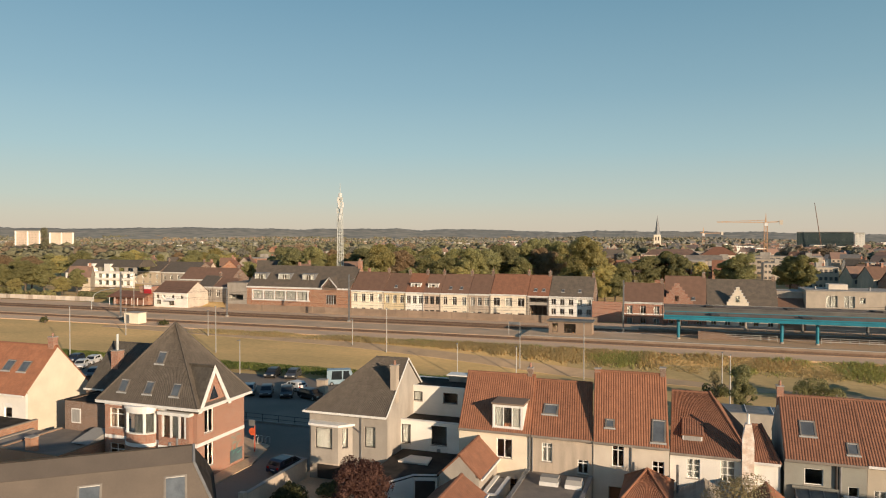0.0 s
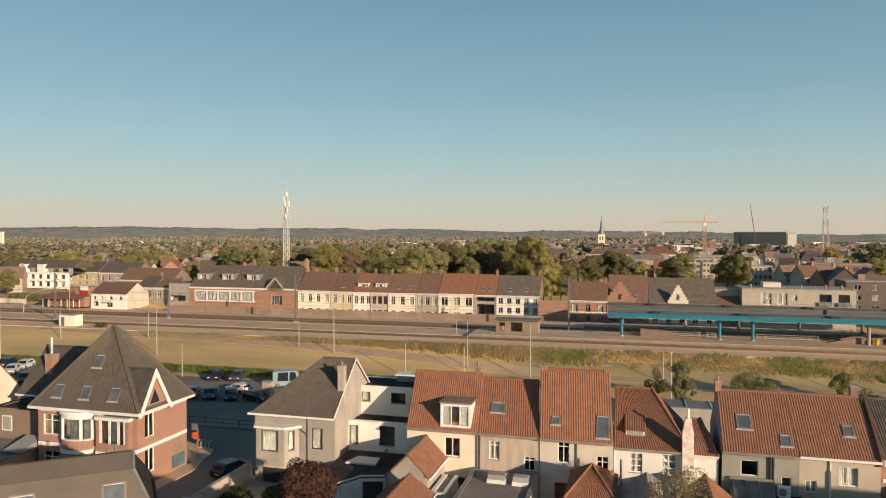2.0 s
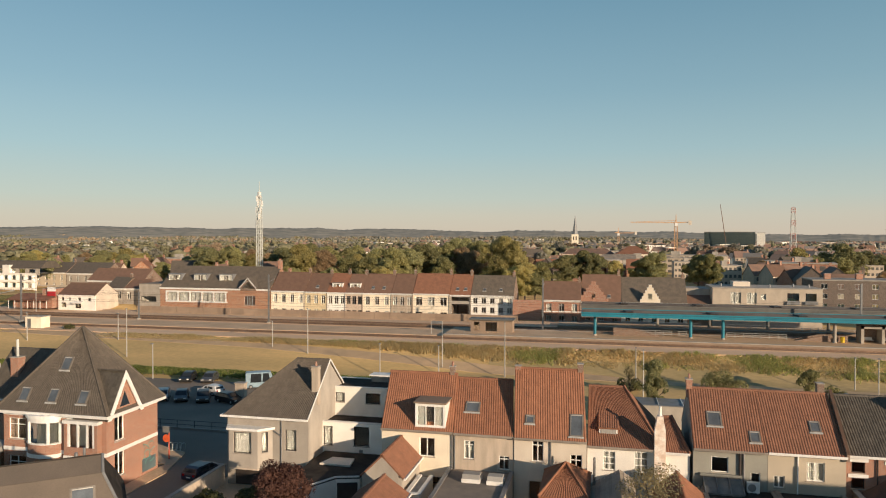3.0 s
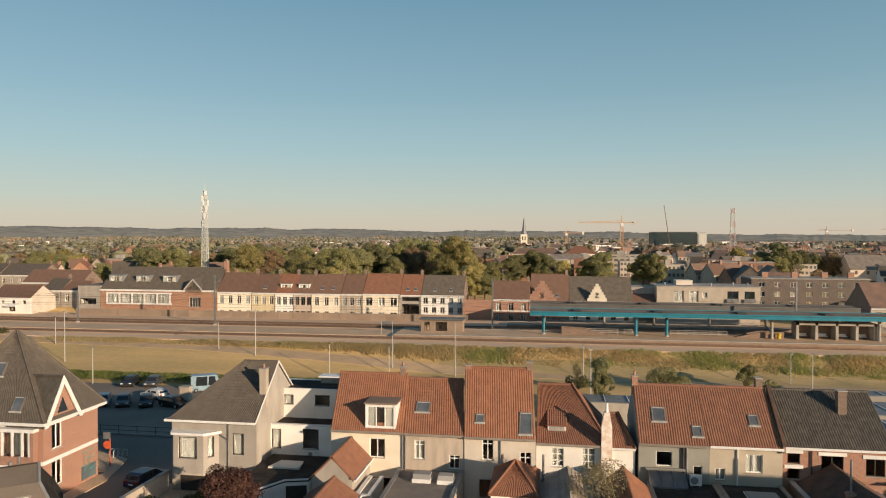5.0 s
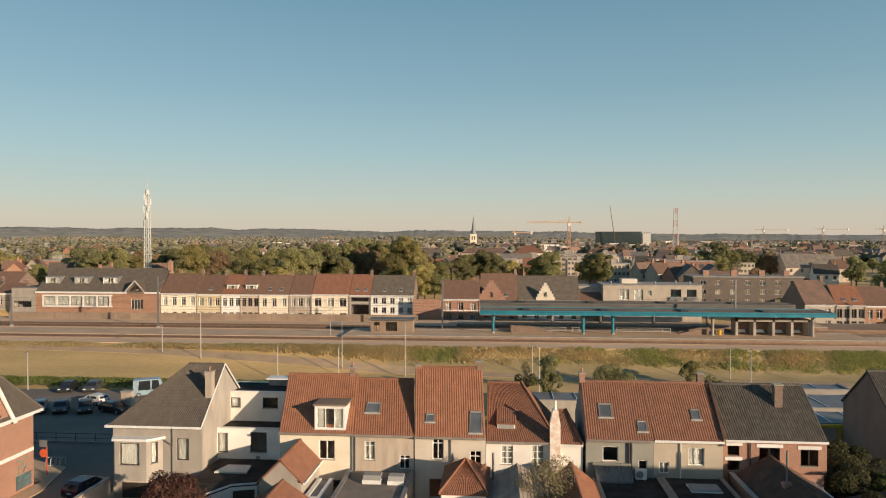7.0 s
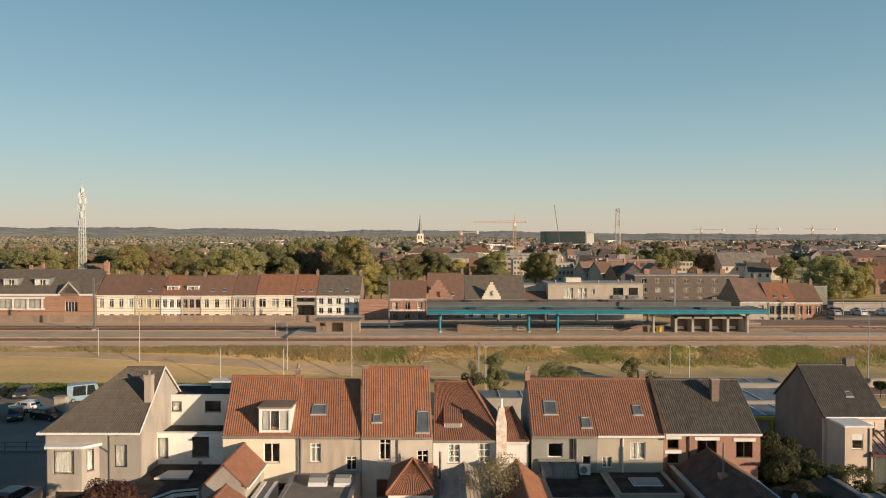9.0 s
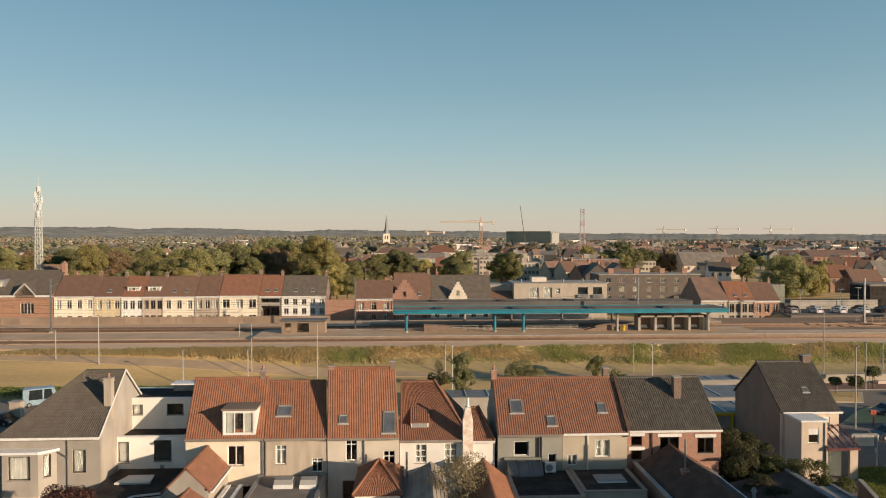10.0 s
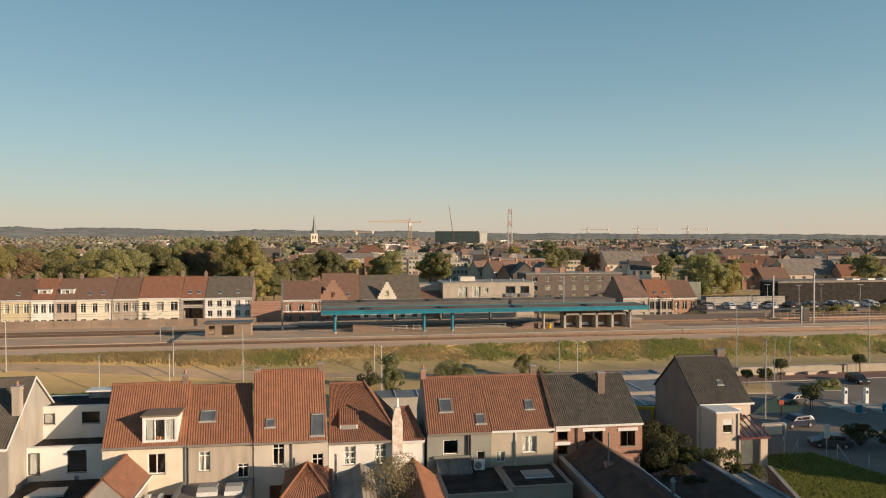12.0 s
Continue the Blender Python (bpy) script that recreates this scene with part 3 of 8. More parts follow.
solid("cycle_path", s, mat("pale_path_asphalt", (0.5, 0.35, 0.21), (0.4, 0.285, 0.175), rough=0.9, scale=0.3), "narrow grey asphalt path along the foot of the bank", "path", "structure")


s = Shape()
for i in range(44):
    q = []
    for x in (-20 + 5 * i, -15 + 5 * i):
        ya = np.interp(x, [p[0] for p in pathpts], [p[1] for p in pathpts]) + 1.7
        for k in range(4):
            y = ya + (126.6 - ya) * k / 3
            q.append((x, y, ground_z(x, y) + 0.035))
    s.add(q, [(k, 4 + k, 5 + k, 1 + k) for k in range(3)])
solid("verge", s, mat("dull_worn_grass", (0.46, 0.34, 0.17), (0.33, 0.26, 0.125), rough=0.95, scale=0.22, fine=2.5, bump=0.8, spread=0.02, stretch=(0.5, 1.3, 1)),
      "dull worn brown-green grass between path and bank", "grass verge", "structure", smooth=True)


def retaining_wall():
    w = thing("retaining_wall", pose(0, 0, 0), "low sandy-coloured concrete retaining wall beside the car park", "wall", "", "structure")
    part("wall", Shape().box(62, 140, 110.2, 110.5, 0, 1.35), BEIGE_R, w)
    part("coping", Shape().box(62, 140, 110.12, 110.58, 1.35, 1.47), CONC, w)


retaining_wall()


# ---- the near terrace ----
def dormer(h, x, y, z, w, hh, d, wall, roof, cols=3):
    """A flat-topped dormer whose front stands at (x, y, z) in the house's own frame."""
    s = Shape().box(x, x + 0.18, y, y + d, z, z + hh).box(x + w - 0.18, x + w, y, y + d, z, z + hh)
    s.box(x + 0.18, x + w - 0.18, y, y + 0.15, z, z + 0.18).box(x + 0.18, x + w - 0.18, y, y + 0.15, z + hh - 0.2, z + hh)
    k = part("dormer", s, wall, h)
    part("dormer_roof", Shape().box(x - 0.12, x + w + 0.12, y - 0.15, y + d, z + hh, z + hh + 0.14), roof, k)
    window(h, wall_frame(x, y), 0.18, w - 0.18, z + 0.18, z + hh - 0.2, cols=cols, sill=False, inset=0.03)
    # dark panel in place of an unlit interior behind the glass
    part("dark_room", Shape().box(x + 0.2, x + w - 0.2, y + 0.45, y + 0.5, z + 0.05, z + hh - 0.05), DARKF, k)
    # pale panels give the two outer panes their bright reflections
    for a, b in ((0.3, w * 0.36), (w * 0.66, w - 0.3)):
        part("blind", Shape().box(x + a, x + b, y + 0.14, y + 0.17, z + 0.25, z + hh - 0.28), CURTAIN, k)
    return k


def house_a():
    h, fr = gable_house("terraced_house", -20.1, -13.25, 62, 71, 6.25, 10.5, CREAM, TILE_O, "cream rendered terraced house with orange pantile roof and white dormer",
                        [(3.65, 5.1, 3.75, 5.5), (3.9, 5.9, 0.2, 1.9)], side_m=GREY_R, trim=GUT, lean=0.5)
    f = wall_frame(0, 0)
    window(h, f, 3.65, 5.1, 3.75, 5.5)
    window(h, f, 3.9, 5.9, 0.2, 1.9, DARKF, cols=4, rows=3, sill=False)
    dormer(h, 3.25, 0.0, 6.4, 2.85, 2.25, 3.2, WHITE, CANOPY_R)
    chimney(h, 5.6, 4.3, 9.4, 11.3, 0.45, 0.6, BROWN_B, 1)
    downpipe(h, 6.75, -0.1, 0, 6.1)


def house_b():
    h, fr = gable_house("terraced_house", -13.2, -7.7, 62, 71, 6.2, 10.15, TAN_R, TILE_O, "weathered grey-tan rendered terraced house with orange pantile roof",
                        [(0.95, 1.9, 3.8, 5.5), (4.15, 5.1, 3.05, 4.3)], side_m=GREY_R, trim=GUT, lean=0.6)
    f = wall_frame(0, 0)
    window(h, f, 0.95, 1.9, 3.8, 5.5, curtain=True, transom=0.4)
    window(h, f, 4.15, 5.1, 3.05, 4.3, transom=0.3)
    skylight(h, fr, 0.75, 2.35, 1.3, 1.15)
    downpipe(h, 0.12, -0.1, 0, 6.1)


def house_c():
    h, fr = gable_house("terraced_house", -7.65, -1.3, 61.9, 70.2, 6.3, 11.52, PALE_R, TILE_O, "tall pale grey rendered terraced house with steep orange pantile roof",
                        [(1.6, 2.6, 4.05, 6.0), (4.95, 5.95, 2.95, 4.9), (1.3, 2.7, 0.6, 2.3)], side_m=RED_B, yr=65.7, trim=GUT, lean=0.4)
    f = wall_frame(0, 0)
    window(h, f, 1.6, 2.6, 4.05, 6.0, transom=0.5)
    window(h, f, 4.95, 5.95, 2.95, 4.9, transom=0.5)
    window(h, f, 1.3, 2.7, 0.6, 2.3, GREYF, cols=1)
    skylight(h, fr, 0.95, 1.4, 0.75, 0.8)
    skylight(h, fr, 4.9, 0.45, 1.1, 2.05)
    chimney(h, 5.45, 3.6, 10.7, 12.2, 0.45, 0.6, BROWN_B, 0)
    chimney(h, -0.35, 3.6, 10.8, 11.8, 0.5, 0.5, RED_B, 0)
    downpipe(h, 3.25, -0.1, 0, 6.1)


def house_d():
    h, fr = gable_house("terraced_house", -1.25, 5.2, 62.3, 73, 5.75, 9.75, WHITE_R, TILE_R, "white painted terraced house with brown-red pantile roof",
                        [(1.35, 2.4, 3.65, 5.3), (4.0, 5.15, 3.6, 5.4)], side_m=WHITE_R, hip=3.2, trim=GUT)
    f = wall_frame(0, 0)
    window(h, f, 1.35, 2.4, 3.65, 5.3, rows=3, curtain=True)
    window(h, f, 4.0, 5.15, 3.6, 5.4, rows=3, curtain=True)
    # small dormer with a sloping tiled top
    k = part("dormer", Shape().prism([(0.9, 6.35), (3.4, 8.15), (0.9, 7.1)], 1.0, 2.6), WHITE, h)
    part("dormer_roof", tiles(1.8, 2.4), TILE_R, k, m=plane_frame((0.9, 0.75, 7.12), (1, 0, 0), (0, 2.5, 1.1)))
    part("dormer_pane", Shape().box(1.12, 2.48, 0.87, 0.892, 6.45, 7.0), CURTAIN, k)
    # the lower wing and its tall whitewashed chimney
    g, fg = gable_house("house_wing", 5.22, 7.3, 62.3, 69, 5.6, 7.7, WHITE_R, TILE_R, "low white rendered wing with brown-red tiled roof beside the house", side_m=WHITE_R, yr=65.5, hip=1.2)
    c = Shape().prism([(-0.85, 0), (0.1, 0), (0.08, 7.5), (-0.05, 8.2), (-0.12, 8.7), (-0.6, 8.7), (-0.68, 8.2), (-0.83, 7.5)], -0.5, 0.2, "y")
    k = part("chimney", c, PEEL, g, "tall whitewashed chimney with peeling paint")
    part("pot", Shape().tube((-0.36, -0.15, 8.7), (-0.36, -0.15, 9.5), 0.14, 0.11, 10), WHITE_R, k)


def house_e():
    h, fr = gable_house("terraced_house", 7.55, 13.4, 62, 71, 6.25, 10.25, OLIVE_R, TILE_R, "olive-grey rendered terraced house with red-brown pantile roof",
                        [(1.45, 2.8, 4.25, 5.55), (4.55, 5.3, 3.4, 4.4)], side_m=GREY_R, trim=GUT)
    f = wall_frame(0, 0)
    window(h, f, 1.45, 2.8, 4.25, 5.55, cols=1)
    window(h, f, 4.55, 5.3, 3.4, 4.4, cols=1)
    skylight(h, fr, 1.35, 2.3, 1.15, 1.5)
    skylight(h, fr, 4.6, 0.9, 0.8, 1.1)
    chimney(h, -0.1, 4.3, 9.5, 11.1, 0.5, 0.6, RED_B, 1)
    downpipe(h, 3.7, -0.12, 2.9, 6.0, DARKF, 0.1)
    downpipe(h, 3.98, -0.12, 2.9, 6.0, GREYF, 0.12)
    h, fr = gable_house("terraced_house", 13.42, 19.3, 62, 71, 6.3, 10.25, BEIGE_R, TILE_R, "beige-grey rendered terraced house with red-brown pantile roof",
                        [(0.45, 1.3, 3.3, 4.3), (2.95, 4.3, 4.05, 5.6)], side_m=GREY_R, lean=0.2)
    window(h, f, 0.45, 1.3, 3.3, 4.3, rows=1, curtain=True)
    window(h, f, 2.95, 4.3, 4.05, 5.6, curtain=True)
    skylight(h, fr, 3.6, 2.2, 0.8, 1.1)
    chimney(h, 4.9, 4.4, 9.5, 11.2, 0.5, 0.6, BROWN_B, 0)
    downpipe(h, 2.25, -0.1, 2.6, 6.1, WHITE)


def house_f():
    h, fr = gable_house("terraced_house", 19.35, 28.4, 63, 71.5, 6.2, 10.05, RED_B, TILE_K, "red brick house with black tiled roof and white lintels",
                        [(0.65, 1.65, 4.7, 5.6), (0.65, 1.65, 3.4, 4.3), (3.35, 5.1, 3.3, 5.5), (6.85, 8.35, 3.9, 5.4)], side_m=RED_B, trim=WHITE, lean=0.4)
    f = wall_frame(0, 0)
    for a in ((0.65, 1.65, 4.7, 5.6), (0.65, 1.65, 3.4, 4.3), (3.35, 5.1, 3.3, 5.5), (6.85, 8.35, 3.9, 5.4)):
        window(h, f, *a, DARKF, cols=1 if a[1] - a[0] < 1.2 else 2)
        part("lintel", Shape().box(a[0] - 0.25, a[1] + 0.25, -0.06, 0.05, a[3], a[3] + 0.3), WHITE, h)
    chimney(h, 5.5, 2.3, 7.6, 10.5, 0.7, 0.7, BROWN_B, 0)
    part("party_wall", Shape().prism([(-1.3, 5.9), (-1.05, 5.9), (3.5, 9.9), (3.5, 10.7), (-1.3, 6.5)], -0.1, 0.12), BROWN_B, h)
    part("coping", Shape().prism([(-1.35, 6.51), (3.5, 10.71), (3.5, 10.77), (-1.35, 6.57)], -0.12, 0.14), MOSSY, h)
    b = part("balcony", Shape().box(6.4, 8.4, -1.0, 0, 2.3, 2.55), CONC, h)
    part("balustrade", Shape().box(6.4, 8.4, -1.0, -0.86, 2.55, 3.5), RED_B, b)
    downpipe(h, 2.55, -0.1, 0, 6.0, DARKF)


for build in (house_a, house_b, house_c, house_d, house_e, house_f):
    build()


def grey_corner_house():
    x0, x1, y0, y1, ze, zr = -35.45, -27.05, 61, 71.5, 6.85, 11.35
    h = thing("corner_house", pose(x0, y0, 0), "grey cement-rendered corner house with dark hipped roof and bay window", "house")
    w, d, t = x1 - x0, y1 - y0, 0.3
    part("front_wall", Shape().wall(w, 0, ze, t, [(6.05, 7.2, 3.65, 5.65)]), GREY_R, h)
    window(h, wall_frame(0, 0), 6.05, 7.2, 3.65, 5.65, DARKF, cols=1, curtain=True)
    part("side_wall", Shape().box(0.002, t, t, d, 0, ze), GREY_R, h)
    part("back_wall", Shape().box(t, w - t, d - t, d, 0, ze), GREY_R, h)
    part("side_wall", Shape().prism([(t, 0), (d, 0), (d, ze), (d / 2, zr), (t, ze + 0.3)], w - t, w), GREY_R, h)
    up = Vector((0, d / 2 + 0.35, zr - ze + 0.3))
    c = 5.3 / up.length
    part("roof", tiles(w + 0.5, up.length, cut=(c, 0)), SLATE, h, m=plane_frame((-0.4, -0.35, ze - 0.1), (1, 0, 0), up))
    dn = Vector((0, -(d / 2 + 0.35), zr - ze + 0.3))
    part("roof", slab(w + 0.5, up.length, (0, c)), SLATE, h, m=plane_frame((w + 0.1, d + 0.35, ze - 0.1), (-1, 0, 0), dn))
    hp = Vector((5.3, 0, zr - ze + 0.3))
    k = (d / 2 + 0.35) / hp.length
    part("roof", tiles(d + 0.7, hp.length, cut=(k, k)), SLATE, h, m=plane_frame((-0.4, d + 0.35, ze - 0.1), (0, -1, 0), hp))
    ridge_caps(h, 4.9, w + 0.1, d / 2, zr + 0.22, SLATE)
    gutter(h, -0.5, w + 0.1, -0.35, ze - 0.02)
    part("gutter", Shape().box(-0.55, -0.38, -0.5, d + 0.35, ze - 0.22, ze - 0.02), WHITE, h)
    part("bargeboard", Shape().prism([(-0.35, ze - 0.15), (d / 2, zr + 0.1), (d + 0.35, ze - 0.15), (d + 0.35, ze + 0.05), (d / 2, zr + 0.3), (-0.35, ze + 0.05)], w + 0.1, w + 0.16), WHITE, h)
    chimney(h, 7.85, 2.1, 7.6, 11.3, 0.62, 0.7, TAN_R, 1)
    # bay window: a box on two floors
    b = part("bay", Shape().wall(3.0, 2.0, 5.6, 0.25, [(0.5, 2.35, 3.4, 5.4)]), GREY_R, h, m=pose(0.7, -1.0, 0))
    window(h, wall_frame(0.7, -1.0), 0.5, 2.35, 3.4, 5.4, DARKF, cols=1, curtain=True)
    cant = wall_frame(3.7, -1.0, 43.6)
    part("bay_cheek", Shape().wall(1.45, 2.0, 5.6, 0.25, [(0.4, 1.0, 3.5, 5.4)]), GREY_R, h, m=cant)
    window(h, cant, 0.4, 1.0, 3.5, 5.4, DARKF, cols=1, curtain=True)
    part("bay_cheek", Shape().prism([(0.2, 0), (0.7, -1.0), (0.9, -0.75), (0.45, 0)], 2.0, 5.6, "z"), GREY_R, h)
    foot = [(0.2, 0), (0.7, -1.0), (3.7, -1.0), (4.75, 0)]
    part("bay_floor", Shape().prism(foot, 1.85, 2.0, "z"), TAN_R, b, m=pose(-0.7, 1.0, 0))
    part("bay_roof", Shape().prism([(0.0, 0), (0.55, -1.2), (3.8, -1.2), (5.0, 0)], 5.6, 5.82, "z"), WHITE, b, m=pose(-0.7, 1.0, 0))
    # dark panel puts the shade below the bay's overhang onto the wall
    part("basement_opening", Shape().box(0.9, 3.6, -0.06, 0.0, 0.1, 1.8), DARKF, h)
    s = Shape().path([(5.7, -0.09, 0.1), (5.7, -0.09, 5.0), (4.9, -0.09, 5.5)], 0.06)
    s.tube((5.7, -0.09, 5.0), (5.7, -0.09, 6.7), 0.06)
    part("downpipe", s, GREYF, h)


def white_boxes():
    h = thing("flat_roofed_extension", pose(-27.5, 64.5, 0), "white rendered two-step flat-roofed extension with dark windows", "house")
    part("front_wall", Shape().wall(7.3, 0, 5.65, 0.3, [(0.5, 1.5, 3.35, 5.25), (3.7, 5.3, 3.45, 5.35)]), WHITE_R, h)
    part("side_wall", Shape().box(0.002, 0.3, 0.3, 3.4, 0, 5.65).box(7.0, 7.298, 0.3, 3.4, 0, 5.65), WHITE_R, h)
    part("flat_roof", Shape().box(0.3, 7.0, 0.3, 3.4, 5.2, 5.5), FELT, h)
    part("parapet_cap", Shape().box(-0.05, 7.3, -0.06, 0.34, 5.65, 5.76), WHITE, h)
    window(h, wall_frame(0, 0), 0.5, 1.5, 3.35, 5.25, DARKF, cols=1, curtain=True)
    window(h, wall_frame(0, 0), 3.7, 5.3, 3.45, 5.35, DARKF, cols=1)
    part("vent_box", Shape().box(4.3, 4.65, -0.08, 0.0, 2.75, 3.1), GREYF, h)
    up = Shape().wall(7.3, 0, 8.43, 0.3, [(0.45, 1.47, 6.87, 7.85), (3.76, 5.32, 6.83, 7.9)], u0=-0.8)
    part("upper_wall", up, WHITE_R, h, m=pose(0, 3.4, 0))
    part("side_wall", Shape().box(-0.798, -0.5, 3.7, 8.5, 0, 8.43).box(7.0, 7.298, 3.7, 8.5, 0, 8.43).box(-0.5, 7.0, 8.2, 8.5, 0, 8.43), WHITE_R, h)
    part("flat_roof", Shape().box(-0.5, 7.0, 3.7, 8.2, 8.0, 8.36), FELT, h)
    part("parapet_cap", Shape().box(-0.85, 7.3, 3.34, 3.62, 8.43, 8.52), WHITE, h)
    window(h, wall_frame(0, 3.4), 0.45, 1.47, 6.87, 7.85, DARKF, cols=1, curtain=True)
    window(h, wall_frame(0, 3.4), 3.76, 5.32, 6.83, 7.9, DARKF, cols=1)
    part("roof_hatch", Shape().box(3.2, 6.6, 6.9, 8.1, 8.36, 9.0), GREYF, h)
    part("roof_hatch_cap", Shape().box(3.0, 6.8, 6.7, 8.3, 9.0, 9.14), WHITE, h)


def pyramid_house():
    """The red brick corner house with its tall pyramid roof."""
    x0, x1, y0, y1, ze, zr = -56.2, -44.8, 55.7, 63.3, 7.4, 14.85
    h = thing("corner_house", pose(x0, y0, 0), "red brick corner house with white bands and tall dark pyramid roof", "house")
    w, d, t = x1 - x0, y1 - y0, 0.3
    fh = [(0.6, 2.5, 4.6, 6.6), (0.6, 2.5, 0.8, 3.0), (7.6, 10.6, 0.8, 3.0)]
    part("front_wall", Shape().wall(w, 0, ze, t, fh), RED_B, h)
    for a in fh:
        window(h, wall_frame(0, 0), *a, cols=2, transom=0.6)
    sh = [(1.1, 2.5, 4.6, 6.9), (1.1, 2.5, 1.2, 3.7)]
    part("side_wall", Shape().wall(d, 0, ze, t, sh, u0=t), RED_B, h, m=wall_frame(w, 0, 90))
    for a in sh:
        window(h, wall_frame(w, 0, 90), *a, cols=2)
    part("side_wall", Shape().box(0.002, t, t, d, 0, ze), BROWN_B, h)
    part("back_wall", Shape().box(t, w - t, d - t, d, 0, ze), BROWN_B, h)
    for z in (3.5, 6.9):
        part("band", Shape().box(-0.02, w + 0.04, -0.04, 0.0, z, z + 0.35).box(w, w + 0.04, 0.0, d, z, z + 0.35), WHITE, h)
    # a round bay and a square bay under one cornice
    n = 12
    arc = lambda cx, rx, ry, k0=0, k1=12: [(cx + rx * math.cos(math.pi + math.pi * i / n), ry * math.sin(math.pi + math.pi * i / n)) for i in range(k0, k1 + 1)]
    bay = part("bay", Shape().prism(arc(4.7, 1.75, 1.05), 3.6, 4.5, "z"), RED_B, h)
    part("bay_head", Shape().prism(arc(4.7, 1.75, 1.05), 6.55, 6.95, "z"), WHITE, bay)
    for q, za, zb in ((1.05, 3.25, 3.6), (1.12, 6.95, 7.25), (1.05, 4.5, 4.6)):
        part("bay_band", Shape().prism(arc(4.7, 1.75 * q, 1.05 * q), za, zb, "z"), WHITE, bay)
    part("bay_core", Shape().prism(arc(4.7, 1.5, 0.7), 4.6, 6.55, "z"), CURTAIN, bay)
    for k0, k1 in ((0, 3), (4, 8), (9, 12)):
        outer = arc(4.7, 1.68, 0.98, k0, k1)
        part("bay_pane", Shape().prism(outer + [(4.7 + (p[0] - 4.7) * 0.985, p[1] * 0.985) for p in reversed(outer)], 4.66, 6.5, "z"), GLASS, bay)
    ms = Shape()
    for i in (0, 3.5, 8.5, 12):
        a = math.pi + math.pi * i / n
        ms.tube((4.7 + 1.68 * math.cos(a), 0.98 * math.sin(a), 4.6), (4.7 + 1.68 * math.cos(a), 0.98 * math.sin(a), 6.55), 0.16, 0.16, 8)
    part("bay_frame", ms, WHITE, bay)
    sq = part("square_bay", Shape().box(7.3, 10.9, -0.6, 0.0, 3.6, 4.4).box(7.3, 7.6, -0.6, 0.0, 4.4, 6.6).box(10.6, 10.9, -0.6, 0.0, 4.4, 6.6), RED_B, h)
    for x in (7.72, 8.72, 9.72, 10.42):
        part("mullion", Shape().box(x - 0.1, x + 0.1, -0.52, -0.36, 4.4, 6.6), WHITE, sq)
    part("bay_pane", Shape().box(7.6, 10.6, -0.44, -0.43, 4.4, 6.6), GLASS, sq)
    part("blind", Shape().box(8.8, 9.6, -0.3, -0.27, 4.5, 6.5), CURTAIN, sq)
    part("bay_band", Shape().box(7.2, 11.0, -0.7, 0.0, 6.6, 6.9).box(7.25, 10.95, -0.65, 0.0, 3.25, 3.6), WHITE, sq)
    o = 0.55
    run = Vector((0, d / 2 + o, zr - ze + 0.1))
    k = (w / 2 + o) / run.length
    zz = ze + 0.05
    part("roof", tiles(w + 2 * o, run.length, 0.28, 0.3, 0.025, cut=(k, k)), SLATE, h, m=plane_frame((-o, -o, zz), (1, 0, 0), run))
    part("roof", slab(w + 2 * o, run.length, (k, k)), SLATE, h, m=plane_frame((w + o, d + o, zz), (-1, 0, 0), (0, -run.y, run.z)))
    rx = Vector((w / 2 + o, 0, zr - ze + 0.1))
    k = (d / 2 + o) / rx.length
    part("roof", tiles(d + 2 * o, rx.length, 0.28, 0.3, 0.025, cut=(k, k)), SLATE, h, m=plane_frame((w + o, -o, zz), (0, 1, 0), (-rx.x, 0, rx.z)))
    part("roof", slab(d + 2 * o, rx.length, (k, k)), SLATE, h, m=plane_frame((-o, d + o, zz), (0, -1, 0), rx))
    hips = Shape()
    for cx, cy in ((-o, -o), (w + o, -o), (w + o, d + o)):
        hips.tube((cx, cy, zz + 0.05), (w / 2, d / 2, zr + 0.2), 0.11, 0.11, 6)
    part("hip", hips, SLATE, h)
    part("gutter", Shape().box(-o - 0.1, w + o + 0.1, -o - 0.12, -o + 0.05, ze - 0.2, ze + 0.06).box(w + o - 0.05, w + o + 0.12, -o + 0.05, d + o, ze - 0.2, ze + 0.06)
         .box(-o, w + o, -o + 0.05, 0, ze - 0.2, ze - 0.1), WHITE, h)
    fr = plane_frame((-o, -o, zz), (1, 0, 0), run)
    for u, v in ((2.3, 1.0), (5.5, 1.0), (8.8, 1.0), (5.65, 4.2)):
        skylight(h, fr, u, v, 1.0, 1.35)
    # side gable with white bargeboards over the side wall
    gx, gy = w, 2.1
    g = part("side_gable", Shape().prism([(gy - 2.2, ze - 0.3), (gy + 2.2, ze - 0.3), (gy, ze + 3.4)], gx - 3.2, gx + 0.35), RED_B, h)
    for s0 in (-1, 1):
        v = Vector((0, -s0 * 2.5, 4.1))
        fr2 = plane_frame((gx - 3.3, gy + s0 * 2.5, ze - 0.4), (1, 0, 0), v) if s0 < 0 else plane_frame((gx + 0.5, gy + s0 * 2.5, ze - 0.4), (-1, 0, 0), v)
        part("gable_roof", slab(3.8, v.length), TILE_K, g, m=fr2)
    part("gable_ridge", Shape().tube((gx - 3.3, gy, ze + 3.78), (gx + 0.5, gy, ze + 3.78), 0.12, 0.12, 6), TILE_K, g)
    part("gable_pane", Shape().prism([(gy - 0.7, ze + 0.5), (gy + 0.7, ze + 0.5), (gy, ze + 1.9)], gx + 0.36, gx + 0.38), GLASS, g)
